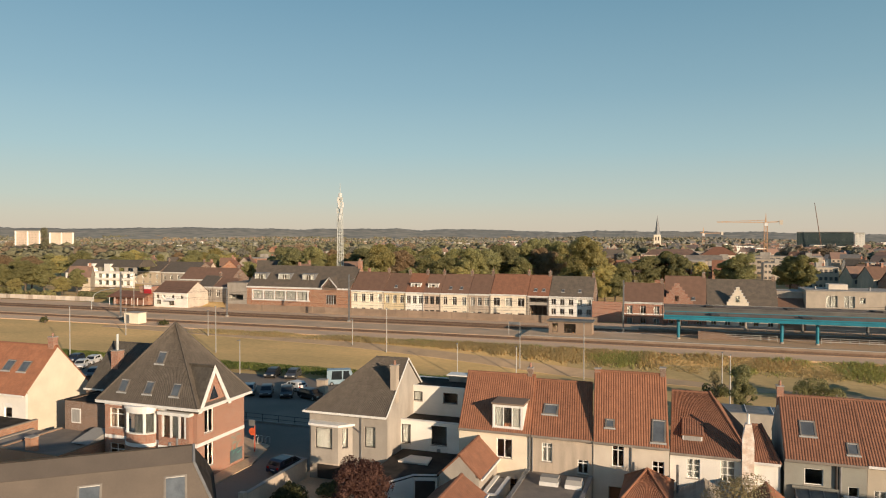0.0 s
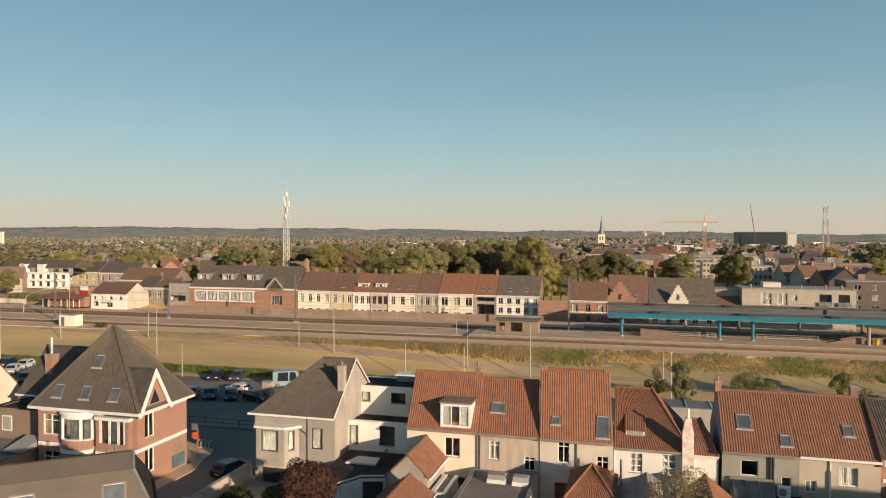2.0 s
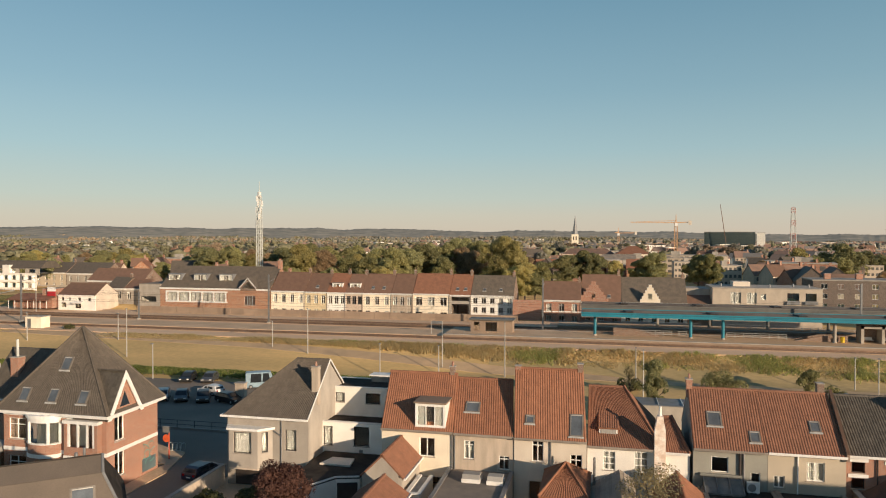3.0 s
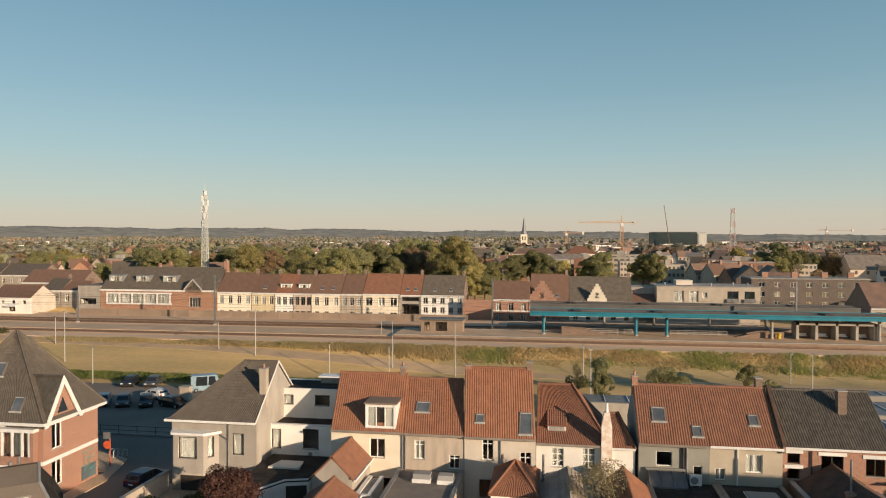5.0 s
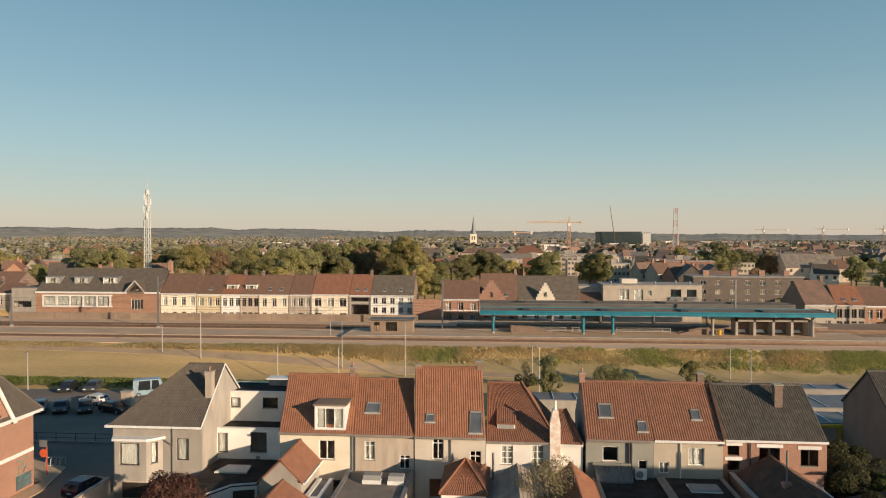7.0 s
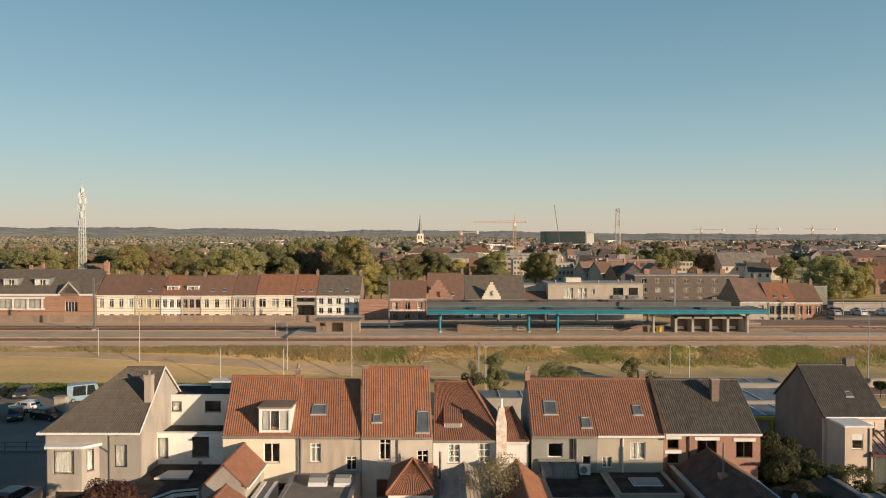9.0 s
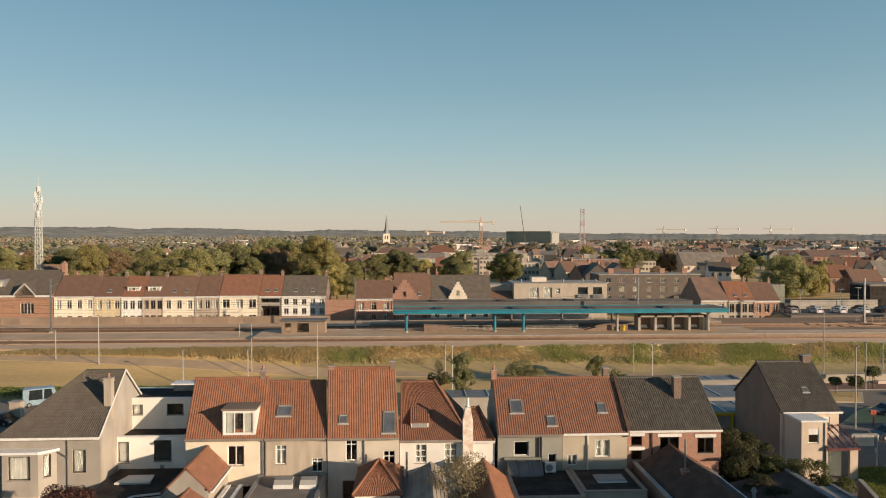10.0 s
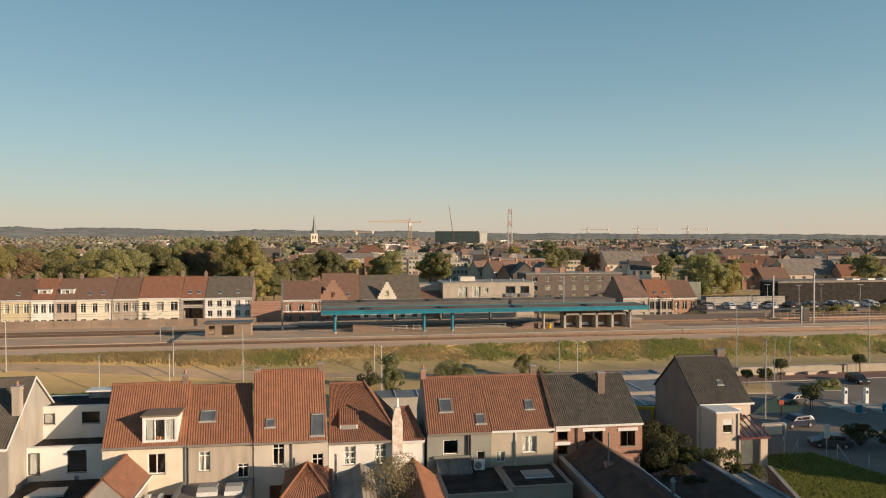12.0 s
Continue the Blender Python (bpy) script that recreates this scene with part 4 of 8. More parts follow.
    part("bargeboard", Shape().prism([(gy - 2.55, ze - 0.45), (gy - 2.1, ze - 0.45), (gy, ze + 3.1), (gy + 2.1, ze - 0.45), (gy + 2.55, ze - 0.45), (gy, ze + 3.85)], gx + 0.5, gx + 0.6), WHITE, g)


def pink_house():
    h = thing("detached_house", pose(37.8, 69.8, 0), "pinkish-beige detached house with black tiled roof and flat-roofed rear annexe", "house")
    w, d, ze, zr = 6.05, 10.3, 5.9, 10.05
    part("front_wall", Shape().wall(w, 0, ze, 0.3, [(4.15, 5.1, 3.9, 5.35)]), PINK_R, h)
    window(h, wall_frame(0, 0), 4.15, 5.1, 3.9, 5.35, cols=1, shutter=0.6)
    part("back_wall", Shape().box(0.3, w - 0.3, d - 0.3, d, 0, ze), PINK_R, h)
    # side walls darker than the front: their shade is put into the colour
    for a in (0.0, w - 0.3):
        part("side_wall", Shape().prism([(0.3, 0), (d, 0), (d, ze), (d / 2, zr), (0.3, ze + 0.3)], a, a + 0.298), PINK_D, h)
    up = Vector((0, d / 2 + 0.25, (zr - ze) * (d / 2 + 0.25) / (d / 2)))
    fr = plane_frame((-0.15, -0.25, zr - up.z + 0.16), (1, 0, 0), up)
    part("roof", tiles(w + 0.3, up.length), TILE_K, h, m=fr)
    part("roof", slab(w + 0.3, up.length), TILE_K, h, m=plane_frame((w + 0.15, d + 0.25, zr - up.z + 0.14), (-1, 0, 0), (0, -up.y, up.z)))
    ridge_caps(h, -0.15, w + 0.15, d / 2, zr + 0.2, TILE_K)
    gutter(h, 0, w + 0.2, -0.25, ze + 0.05)
    skylight(h, fr, 3.4, 2.6, 0.6, 0.7)
    chimney(h, 5.0, 4.9, 9.4, 10.8, 0.9, 0.7, BROWN_B, 0, ZINC)
    part("aerial", Shape().tube((5.7, 5.0, 9.6), (5.7, 5.0, 12.4), 0.025, 0.025, 5), GREYF, h)
    a = part("annexe", Shape().wall(2.6, 0, 5.7, 0.25, [(0.7, 1.75, 3.6, 5.05)]), PINK_R, h, m=pose(0.3, -3.2, 0))
    part("annexe_side", Shape().box(0.0, 0.25, 0.25, 3.2, 0, 5.7).box(2.35, 2.6, 0.25, 3.2, 0, 5.7), PINK_R, a)
    part("annexe_roof", Shape().box(-0.12, 2.72, -0.12, 3.2, 5.7, 5.88), WHITE, a)
    window(h, wall_frame(0.3, -3.2), 0.7, 1.75, 3.6, 5.05, cols=1, shutter=0.6)
    v = part("veranda", Shape().box(5.1, 5.9, -3.4, -3.1, 0, 3.1).box(2.7, 2.85, -3.4, -3.1, 0, 3.1), PINK_R, h)
    part("veranda_roof", Shape().prism([(-3.6, 3.1), (-3.6, 3.16), (0, 4.5), (0, 4.44)], 2.7, 6.0), GLASS, v)
    bars = Shape()
    for i in range(6):
        x = 2.7 + i * 0.64
        bars.prism([(-3.65, 3.08), (-3.65, 3.24), (0, 4.6), (0, 4.44)], x, x + 0.09)
    bars.box(2.7, 6.0, -3.7, -3.6, 3.0, 3.2)
    part("veranda_frame", bars, mat("maroon_paint", (0.18, 0.05, 0.05), rough=0.5), v)
    part("veranda_glazing", Shape().box(2.85, 5.1, -3.25, -3.24, 0.3, 3.0), GLASS, v)
    part("curtain", Shape().box(3.1, 4.4, -3.1, -3.05, 0.3, 2.9), CURTAIN, v)
    downpipe(h, 2.6, -3.25, 0, 5.6, ZINC)


for build in (grey_corner_house, white_boxes, pyramid_house, pink_house):
    build()


def left_house():
    h, fr = gable_house("detached_house", -90, -71.6, 59.4, 68.2, 5.9, 10.75, WHITE_R, TILE_O, "white rendered house with orange tiled roof and cream gable end",
                        [(15.0, 16.3, 3.0, 4.7)], side_m=CREAM)
    window(h, wall_frame(0, 0), 15.0, 16.3, 3.0, 4.7, cols=1, shutter=0.5)
    skylight(h, fr, 12.5, 3.0, 1.3, 1.5)
    skylight(h, fr, 15.0, 3.0, 1.3, 1.5)
    chimney(h, 17.3, 4.0, 10.0, 11.9, 0.8, 0.7, RED_B, 1)


left_house()


# ---- the row across the tracks ----
FAR_Y, FAR_Z = 177.0, 4.0


def far_house(x0, x1, ze, zr, wall_m, roof_m, label, n=3, y0=FAR_Y, depth=10.0, sash=None, name="terraced_house", ww=1.2, chim=True, dorm=0, roofwin=0, face="plain"):
    w = x1 - x0
    gap = w / n
    up = [(gap * (i + 0.5) - ww / 2, gap * (i + 0.5) + ww / 2, ze - 3.1, ze - 0.95) for i in range(n)]
    foot = FAR_Z if x0 < -131 or y0 > 190 else 2.2
    low = [(a[0], a[1], foot + 0.7, min(foot + 2.1, a[2] - 0.8)) for a in up]
    if face == "double":
        up = [(a[0], a[1], ze - 2.15, ze - 0.7) for a in up]
        low = [(a[0], a[1], ze - 4.6, ze - 3.1) for a in up]
    elif face == "glazed":
        up = [(0.45, w - 0.45, ze - 1.6, ze - 0.6)]
        low = [(0.45, w - 0.45, ze - 5.0, ze - 2.4)]
    h, fr = gable_house(name, x0, x1, y0, y0 + depth, ze, zr, wall_m, roof_m, label, up + low, side_m=BROWN_B, group="row across the tracks", roof_fine=False)
    for i, a in enumerate(up + low):
        window(h, wall_frame(0, 0), *a, sash or WHITE, cols=4 if face == "glazed" else 2, transom=0.45 if a in up and face == "plain" else 0, curtain=int(a[0] * 7 + x0) % 4 == 0 and ww < 4, inset=0.16)
    if face == "plain" and ww < 4:
        for a in up:
            part("surround", Shape().box(a[0] - 0.14, a[0], -0.05, 0, a[2], a[3] + 0.16).box(a[1], a[1] + 0.14, -0.05, 0, a[2], a[3] + 0.16).box(a[0], a[1], -0.05, 0, a[3], a[3] + 0.16), wall_m, h)
    part("plinth", Shape().box(0, w, -0.06, 0, foot - 0.4, foot + 0.7), CONC, h)
    part("downpipe", Shape().tube((w - 0.1, -0.1, FAR_Z), (w - 0.1, -0.1, ze - 0.2), 0.07, 0.07, 6), GUT, h)
    part("cornice", Shape().box(0, w, -0.12, 0.0, ze - 0.45, ze - 0.15), WHITE, h)
    if chim:
        chimney(h, w - 0.9, depth / 2 - 0.3, zr - 0.6, zr + 1.1, 0.7, 0.6, BROWN_B, 1)
    for i in range(dorm):
        dormer(h, w / 2 - 1.6 + 3.6 * i, 1.2, ze + 0.9, 3.0, 1.5, 2.2, WHITE, FELT_L)
    for i in range(roofwin):
        skylight(h, fr, w * (i + 0.7) / (roofwin + 0.6), 1.6, 0.8, 1.0)
    return h, fr


def school():
    x0, x1, ze, zr = -124.1, -89.7, 9.45, 15.2
    band = [(2.3 + 3.75 * i, 5.35 + 3.75 * i, 5.75, 8.2) for i in range(5)]
    gab = [(26.6, 29.8, 4.9, 7.5)]
    h, fr = gable_house("school_building", x0, x1, FAR_Y, FAR_Y + 14, ze, zr, ORANGE_B, ROOF_G, "long orange brick building with white-framed window band and dark roof", band + gab,
                        side_m=ORANGE_B, group="row across the tracks", roof_fine=False)
    for a in band + gab:
        window(h, wall_frame(0, 0), *a, DARKF if a[0] < 25 else WHITE, cols=2 if a[0] < 25 else 4, transom=0.0, curtain=a[0] < 25)
    s = Shape().box(1.8, 21.4, -0.12, 0, 8.2, 8.6).box(1.8, 21.4, -0.12, 0, 5.35, 5.75)
    for i in range(6):
        s.box(1.8 + 3.75 * i, 2.3 + 3.75 * i, -0.12, 0, 5.75, 8.2)
    part("surround", s, WHITE, h)
    part("cornice", Shape().box(0, x1 - x0, -0.3, 0, 9.0, 9.4), WHITE, h)
    for x in (1.2, 9.4, 17.5):
        dormer(h, x, 2.2, 11.2, 4.2, 2.0, 3.6, ZINC, ZINC, 2)
    g = part("gable", Shape().prism([(25.7, 9.0), (30.3, 9.0), (30.3, 9.9), (28, 12.4), (25.7, 9.9)], -0.5, 5, "y"), BROWN_B, h)
    part("gable_pane", Shape().prism([(26.4, 9.5), (29.6, 9.5), (29.6, 10.0), (28, 11.6), (26.4, 10.0)], -0.54, -0.51, "y"), GLASS, g)
    for sgn in (-1, 1):
        v = Vector((-sgn * 2.7, 0, 2.9))
        o = (28 + sgn * 2.7, -0.8 if sgn > 0 else 5.0, 9.75)
        part("bargeboard", slab(0.12, v.length).box(0, 0.12, 0, v.length, -0.28, 0.0), WHITE, g, m=plane_frame((o[0], -0.94 if sgn > 0 else -0.82, o[2] + 0.03), (0, sgn, 0), v))
        part("gable_roof", slab(5.8, v.length), SLATE, g, m=plane_frame(o, (0, sgn, 0), v))
    chimney(h, 33.6, 6.4, 14.6, 17.2, 0.9, 1.2, RED_B, 1)
    k = thing("concrete_annexe", pose(-131, FAR_Y, 0), "grey concrete flat-roofed annexe beside the brick building", "annexe", "row across the tracks")
    part("wall", Shape().wall(6.8, 0, 10.2, 0.3, [(0.6, 5.6, 5.2, 6.8)]), CONC, k)
    part("wall", Shape().box(0, 0.3, 0.3, 10, 0, 10.2).box(6.5, 6.8, 0.3, 10, 0, 10.2), CONC, k)
    part("flat_roof", Shape().box(0, 6.8, 0, 10, 10.2, 10.4), FELT_L, k)
    window(k, wall_frame(0, 0), 0.6, 5.6, 5.2, 6.8, DARKF, cols=4)


school()
far_house(-89.4, -79.4, 9.15, 13.9, CREAM, TILE_B, "cream terraced house with brown tiled roof across the tracks", 4)
far_house(-79.35, -72.9, 9.05, 13.6, YELLOW_R, TILE_B, "yellow terraced house with brown tiled roof across the tracks", 3, roofwin=1)
far_house(-72.85, -67.6, 9.0, 13.7, WHITE_R, TILE_R, "white terraced house with red tiled roof and dormer", 3, dorm=1)
far_house(-67.55, -62.7, 9.0, 13.6, PINK_R, TILE_B, "pale pink terraced house with brown roof and dormer", 3, dorm=1, sash=GREYF)
far_house(-62.65, -54.7, 9.0, 13.7, CREAM, TILE_B, "pale yellow terraced house with brown tiled roof", 3, roofwin=2)
far_house(-54.6, -48.8, 9.05, 13.8, TAN_R, TILE_B, "ornate tan terraced house with balcony and brown roof", 3)
far_house(-48.7, -38.9, 9.15, 14.0, CREAM, TILE_R, "broad cream terraced house with red-brown tiled roof", 3, ww=1.8)
far_house(-38.8, -33.3, 9.0, 13.9, GREY_R, TILE_R, "terraced house with a dark glazed modern front", 1, ww=4.4, roofwin=2, sash=DARKF, face="glazed")
far_house(-33.2, -22.1, 9.0, 13.7, WHITE_R, ROOF_G, "white end house with dark slate roof across the tracks", 5, roofwin=2, face="double")
h, fr = far_house(-14.8, -5.3, 8.2, 12.4, RED_B, TILE_B, "red brick house with white bands and brown tiled roof", 3, ww=1.3)
part("band", Shape().box(0, 9.5, -0.05, 0, 5.15, 5.4).box(0, 9.5, -0.05, 0, 7.7, 7.95), WHITE, h)


def stepped(parent, cx, w, z0, z1, steps, y, material, cap):
    s = Shape()
    c = Shape()
    for i in range(steps):
        hw = w / 2 * (1 - i / steps)
        za, zb = z0 + (z1 - z0) * i / steps, z0 + (z1 - z0) * (i + 1) / steps
        s.box(cx - hw, cx + hw, y, y + 0.35, za, zb)
        nx = w / 2 * (1 - (i + 1) / steps)
        for sg in (-1, 1):
            c.box(cx + sg * (hw + nx) / 2 - (hw - nx) / 2 - 0.05, cx + sg * (hw + nx) / 2 + (hw - nx) / 2 + 0.05, y - 0.05, y + 0.4, zb, zb + 0.1)
    g = part("stepped_gable", s, material, parent)
    part("gable_coping", c, cap, g)
    part("gable_pane", Shape().box(cx - 0.45, cx + 0.45, y - 0.02, y - 0.01, z0 + 0.8, z0 + 2.2), GLASS, g)


h, fr = far_house(-5.25, 4.55, 7.6, 14.1, RED_B, TILE_B, "red brick house with stepped gable and brown tiled roof", 3, y0=180, depth=12, roofwin=2)
stepped(h, 3.0, 7.4, 7.6, 12.7, 6, -0.3, RED_B, RED_B)
h, fr = far_house(4.6, 20.3, 7.8, 13.5, CREAM, ROOF_G, "house with white stepped gable and long dark roof", 5, y0=180, depth=12)
stepped(h, 6.9, 4.8, 7.8, 12.1, 6, -0.3, CREAM, WHITE)


GREY_BB = brick("grey_brown_brick", (0.18, 0.135, 0.11), (0.135, 0.105, 0.09), (0.22, 0.19, 0.165))
DULL_C = mat("dull_cream_render", (0.5, 0.43, 0.345), (0.42, 0.36, 0.29), scale=0.6)


def flat_block():
    b = thing("apartment_block", pose(19.6, 180, 0), "long beige flat-roofed apartment block with balcony windows", "apartment building")
    holes = [(10.6, 13.0, 8.0, 10.7), (14.3, 16.5, 8.0, 10.7), (17.4, 18.6, 9.0, 10.4), (23.3, 25.9, 8.0, 10.7), (27.3, 29.7, 8.0, 10.7)]
    part("wall", Shape().wall(31, 0, 11.6, 0.3, holes, u0=6.5), DULL_C, b)
    for x in (6.5, 30.7):
        part("side_wall", Shape().box(x, x + 0.3, 0.3, 12, 0, 11.6), DULL_C, b)
    part("flat_roof", Shape().box(6.4, 31.1, -0.1, 12, 11.6, 11.85), CONC, b)
    for a in holes:
        window(b, wall_frame(0, 0), *a, WHITE if a[0] < 20 else DARKF, cols=2 if a[1] - a[0] > 2 else 1, curtain=a[0] < 20)
    for x in (23.3, 27.3):
        part("balcony_rail", Shape().box(x - 0.2, x + 2.6, -0.5, -0.45, 8.0, 8.9), GREYF, b)
    part("wing", Shape().box(0.8, 6.4, 4, 12, 0, 11.2), CONC, b)
    part("lean_to_roof", slab(5.6, 6.5), TILE_B, b, m=plane_frame((0.8, -1.5, 6.3), (1, 0, 0), (0, 5.4, 3.2)))
    for x, y in ((9, 4), (14, 6), (20, 3), (26, 6), (29, 4)):
        part("roof_vent", Shape().tube((x, y, 11.85), (x, y, 12.6), 0.25, 0.2, 8), ZINC, b)
    part("lift_housing", Shape().box(12, 16, 5, 9, 11.85, 13.0), PALE_R, b)


flat_block()
far_house(74.3, 81.6, 7.4, 12.8, DULL_C, HROOF, "grey gabled house with tall brown roof near the station", 2, depth=14)
far_house(81.65, 88.4, 7.3, 11.8, DULL_C, TILE_O, "cream house with orange tiled roof near the station", 4, roofwin=2, sash=GREYF)
far_house(88.45, 95.2, 7.2, 11.5, ORANGE_B, TILE_B, "orange brick end house with brown roof near the station", 3, sash=WHITE)


def long_block():
    b = thing("apartment_block", pose(56, 208, 0), "long grey-brown brick apartment block with flat roof", "apartment building")
    holes = [(2 + 4.2 * i, 3.6 + 4.2 * i, z, z + 1.4) for i in range(7) for z in (4.6, 7.3, 10.0)]
    part("wall", Shape().wall(31, 0, 12.2, 0.3, holes), GREY_BB, b)
    part("wall", Shape().box(0, 0.3, 0.3, 11, 0, 12.2).box(30.7, 31, 0.3, 11, 0, 12.2), GREY_BB, b)
    part("flat_roof", Shape().box(-0.2, 31.2, -0.2, 11, 12.2, 12.5), CONC, b)
    for a in holes:
        window(b, wall_frame(0, 0), *a, WHITE, cols=2, sill=False)
    for x in (4, 12, 20, 27):
        chimney(b, x, 4, 12.5, 14.0, 1.6, 1.0, RED_B, 0)


long_block()


def track_wall():
    w = thing("boundary_wall", pose(0, 166.8, 3.3), "long brown concrete-panel wall along the tracks", "wall", "", "structure")
    for i in range(26):
        part("panel", Shape().box(-124 + 4 * i, -124 + 4 * i + 3.85, 0, 0.15, 0, 1.8), BROWN_P, w)
    for i in range(27):
        part("post", Shape().box(-124.15 + 4 * i, -123.95 + 4 * i + 0.12, -0.03, 0.18, 0, 1.86), BROWN_P, w)
    strip("lane", -129, 88, 173.2, 179.9, 2.25, REDPAVE, "brick-paved lane behind the far platform", "lane", 0.6)
    s = thing("brick_wall", pose(-22, 174, 3.3), "dark red-brown wall closing the gap between houses", "wall", "", "structure")
    part("wall", Shape().box(0, 7.2, 0, 0.3, 0, 5.0), RED_B, s)


track_wall()


# ---- the station ----
def canopy(name, x0, x1, y0, y1, zb, zt, posts, py, fascia, label):
    c = thing(name, pose(0, 0, 0), label, "station canopy")
    part("fascia", Shape().prism([(y0, zb), (y0 + 0.15, zb), (y0 + 0.15, zt), (y0 - 0.06, zt), (y0 - 0.06, zt - 0.2), (y0, zt - 0.22), (y0, zt - 0.5), (y0 - 0.03, zt - 0.52), (y0 - 0.03, zt - 0.6), (y0, zt - 0.62)], x0, x1), fascia, c)
    part("fascia", Shape().box(x0, x1, y1 - 0.15, y1, zb, zt), fascia, c)
    part("end_fascia", Shape().box(x0, x0 + 0.15, y0 + 0.15, y1 - 0.15, zb, zt).box(x1 - 0.15, x1, y0 + 0.15, y1 - 0.15, zb, zt), fascia, c)
    n = round((x1 - x0) / 4)
    for i in range(n):
        a, b = x0 + 0.2 + (x1 - x0 - 0.4) * i / n, x0 + 0.2 + (x1 - x0 - 0.4) * (i + 1) / n - 0.06
        part("roof_panel", Shape().prism([(y0 + 0.1, zt - 0.12), ((y0 + y1) / 2, zt - 0.02), (y1 - 0.1, zt - 0.12), (y1 - 0.1, zt - 0.25), (y0 + 0.1, zt - 0.25)], a, b), CANOPY_R, c)
    m = (y0 + y1) / 2
    for i in range(4):
        x = x0 + (x1 - x0) * (i + 0.55) / 4.4
        part("rooflight", Shape().prism([(x, y0 + 1.3), (x + 1.5, y0 + 1.3), (x + 1.0, m), (x - 0.5, m)], zt - 0.05, zt + 0.22, "z"), DARKF, c)
    part("beam", Shape().box(x0 + 0.5, x1 - 0.5, py - 0.2, py + 0.2, zb - 0.02, zb + 0.2), TEAL_D, c)
    for x in posts:
        part("post", Shape().tube((x, py, 4.0), (x, py, zb - 0.2), 0.3, 0.3, 12), fascia if int(x) % 2 else CONC, c)
        part("post_base", Shape().tube((x, py, 4.0), (x, py, 4.3), 0.42, 0.36, 12), CONC, c)
        part("bracket", Shape().prism([(y0 + 0.3, zb), (py, zb - 0.45), (y1 - 0.3, zb), (y1 - 0.3, zb + 0.25), (y0 + 0.3, zb + 0.25)], x - 0.1, x + 0.1), TEAL_D, c)


canopy("platform_canopy", -4.2, 66.0, 143.0, 150.8, 8.0, 8.9, (-1.5, 17.0, 23.0, 42.9, 62.4), 145, TEAL, "long station canopy with bright teal fascia and teal posts")
canopy("platform_canopy", -4.7, 65.0, 159.5, 166.0, 7.9, 9.0, (-1.5, 12, 23, 35, 47, 62), 163, TEAL_P, "second station canopy with faded teal fascia")


def waiting_bays():
    w = thing("waiting_shelter", pose(0, 0, 4.02), "row of concrete waiting bays with seats under the canopy", "waiting shelter")
    for x in (47.5, 51.0, 54.7, 58.3, 61.6):
        part("partition", Shape().box(x, x + 0.5, 145.2, 147.8, 0, 3.3), CONC, w)
    part("back_wall", Shape().box(47.5, 62.1, 147.8, 148.0, 0, 3.3), BROWN_B, w)
    part("lintel", Shape().box(47.5, 62.1, 145.2, 145.5, 2.8, 3.3), CONC, w)
    for x in (49.3, 53, 56.6, 60.2):
        part("seat", Shape().box(x - 0.9, x + 0.9, 147.0, 147.6, 0.4, 0.5).box(x - 0.8, x + 0.8, 147.45, 147.6, 0.5, 0.95), WHITE, w)
    k = thing("shelter", pose(-27.2, 144.6, 4.02), "small grey platform shelter with dark glazed openings and flat roof", "shelter")
    part("wall", Shape().wall(8.9, 0, 2.5, 0.15, [(0.7, 1.9, 0.3, 2.1), (3.2, 5.6, 0.2, 2.1)]), BROWN_P, k)
    part("wall", Shape().box(0, 0.15, 0.15, 3, 0, 2.5).box(8.75, 8.9, 0.15, 3, 0, 2.5).box(0.15, 8.75, 2.85, 3, 0, 2.5), BROWN_P, k)
    part("roof", Shape().box(-0.3, 9.2, -0.4, 3.3, 2.5, 2.78), TEAL_P, k)
    window(k, wall_frame(0, 0), 0.7, 1.9, 0.3, 2.1, DARKF, cols=1, sill=False)
    window(k, wall_frame(0, 0), 3.2, 5.6, 0.2, 2.1, DARKF, cols=2, sill=False)
    for x, n in ((2.2, 0), (36.0, 1)):
        st = thing("stair_enclosure", pose(x, 146, 4.02), "brown sloping brick parapet of the subway stairs", "stair parapet", "subway stairs")
        p = [(0, 0), (9.5, 0), (4.5, 1.1), (0, 1.3)]
        part("parapet", Shape().prism(p if n == 0 else [(9.5 - a, b) for a, b in reversed(p)], 0, 0.25, "y"), BROWN_B, st)
        part("parapet", Shape().prism(p if n == 0 else [(9.5 - a, b) for a, b in reversed(p)], 2.2, 2.45, "y"), BROWN_B, st)
    for x0, x1, ry in ((7.5, 16.5, 147.0), (24, 35, 147.0), (11, 21, 161.0), (26, 46, 161.0)):
        r = thing("railing", pose(x0, ry, 4.02), "galvanised tubular platform railing", "railing", "platform railings")
        for z in (0.35, 0.7, 1.05):
            part("rail", Shape().tube((0, 0, z), (x1 - x0, 0, z), 0.045, 0.045, 6), FRAME_L, r)
        n = int((x1 - x0) / 1.5)
        for i in range(n + 1):
            x = (x1 - x0) * i / n
            part("post", Shape().tube((x, 0, 0), (x, 0, 1.08), 0.05, 0.05, 6), FRAME_L, r)
    n = thing("platform_sign", pose(-34.3, 143.6, 3.5), "white-framed platform name board on two posts", "sign")
    for x in (-1.2, 1.2):
        part("post", Shape().box(x - 0.05, x + 0.05, -0.05, 0.05, 0, 2.7), FRAME_L, n)
    part("board", Shape().box(-1.15, 1.15, -0.04, 0.04, 2.1, 2.7), GREYF, n)
    b = thing("bin", pose(44.3, 145.2, 4.02), "bright yellow litter bin on the platform", "litter bin")
    part("body", Shape().tube((0, 0, 0.1), (0, 0, 1.0), 0.35, 0.42, 10), PLASTIC_Y, b)
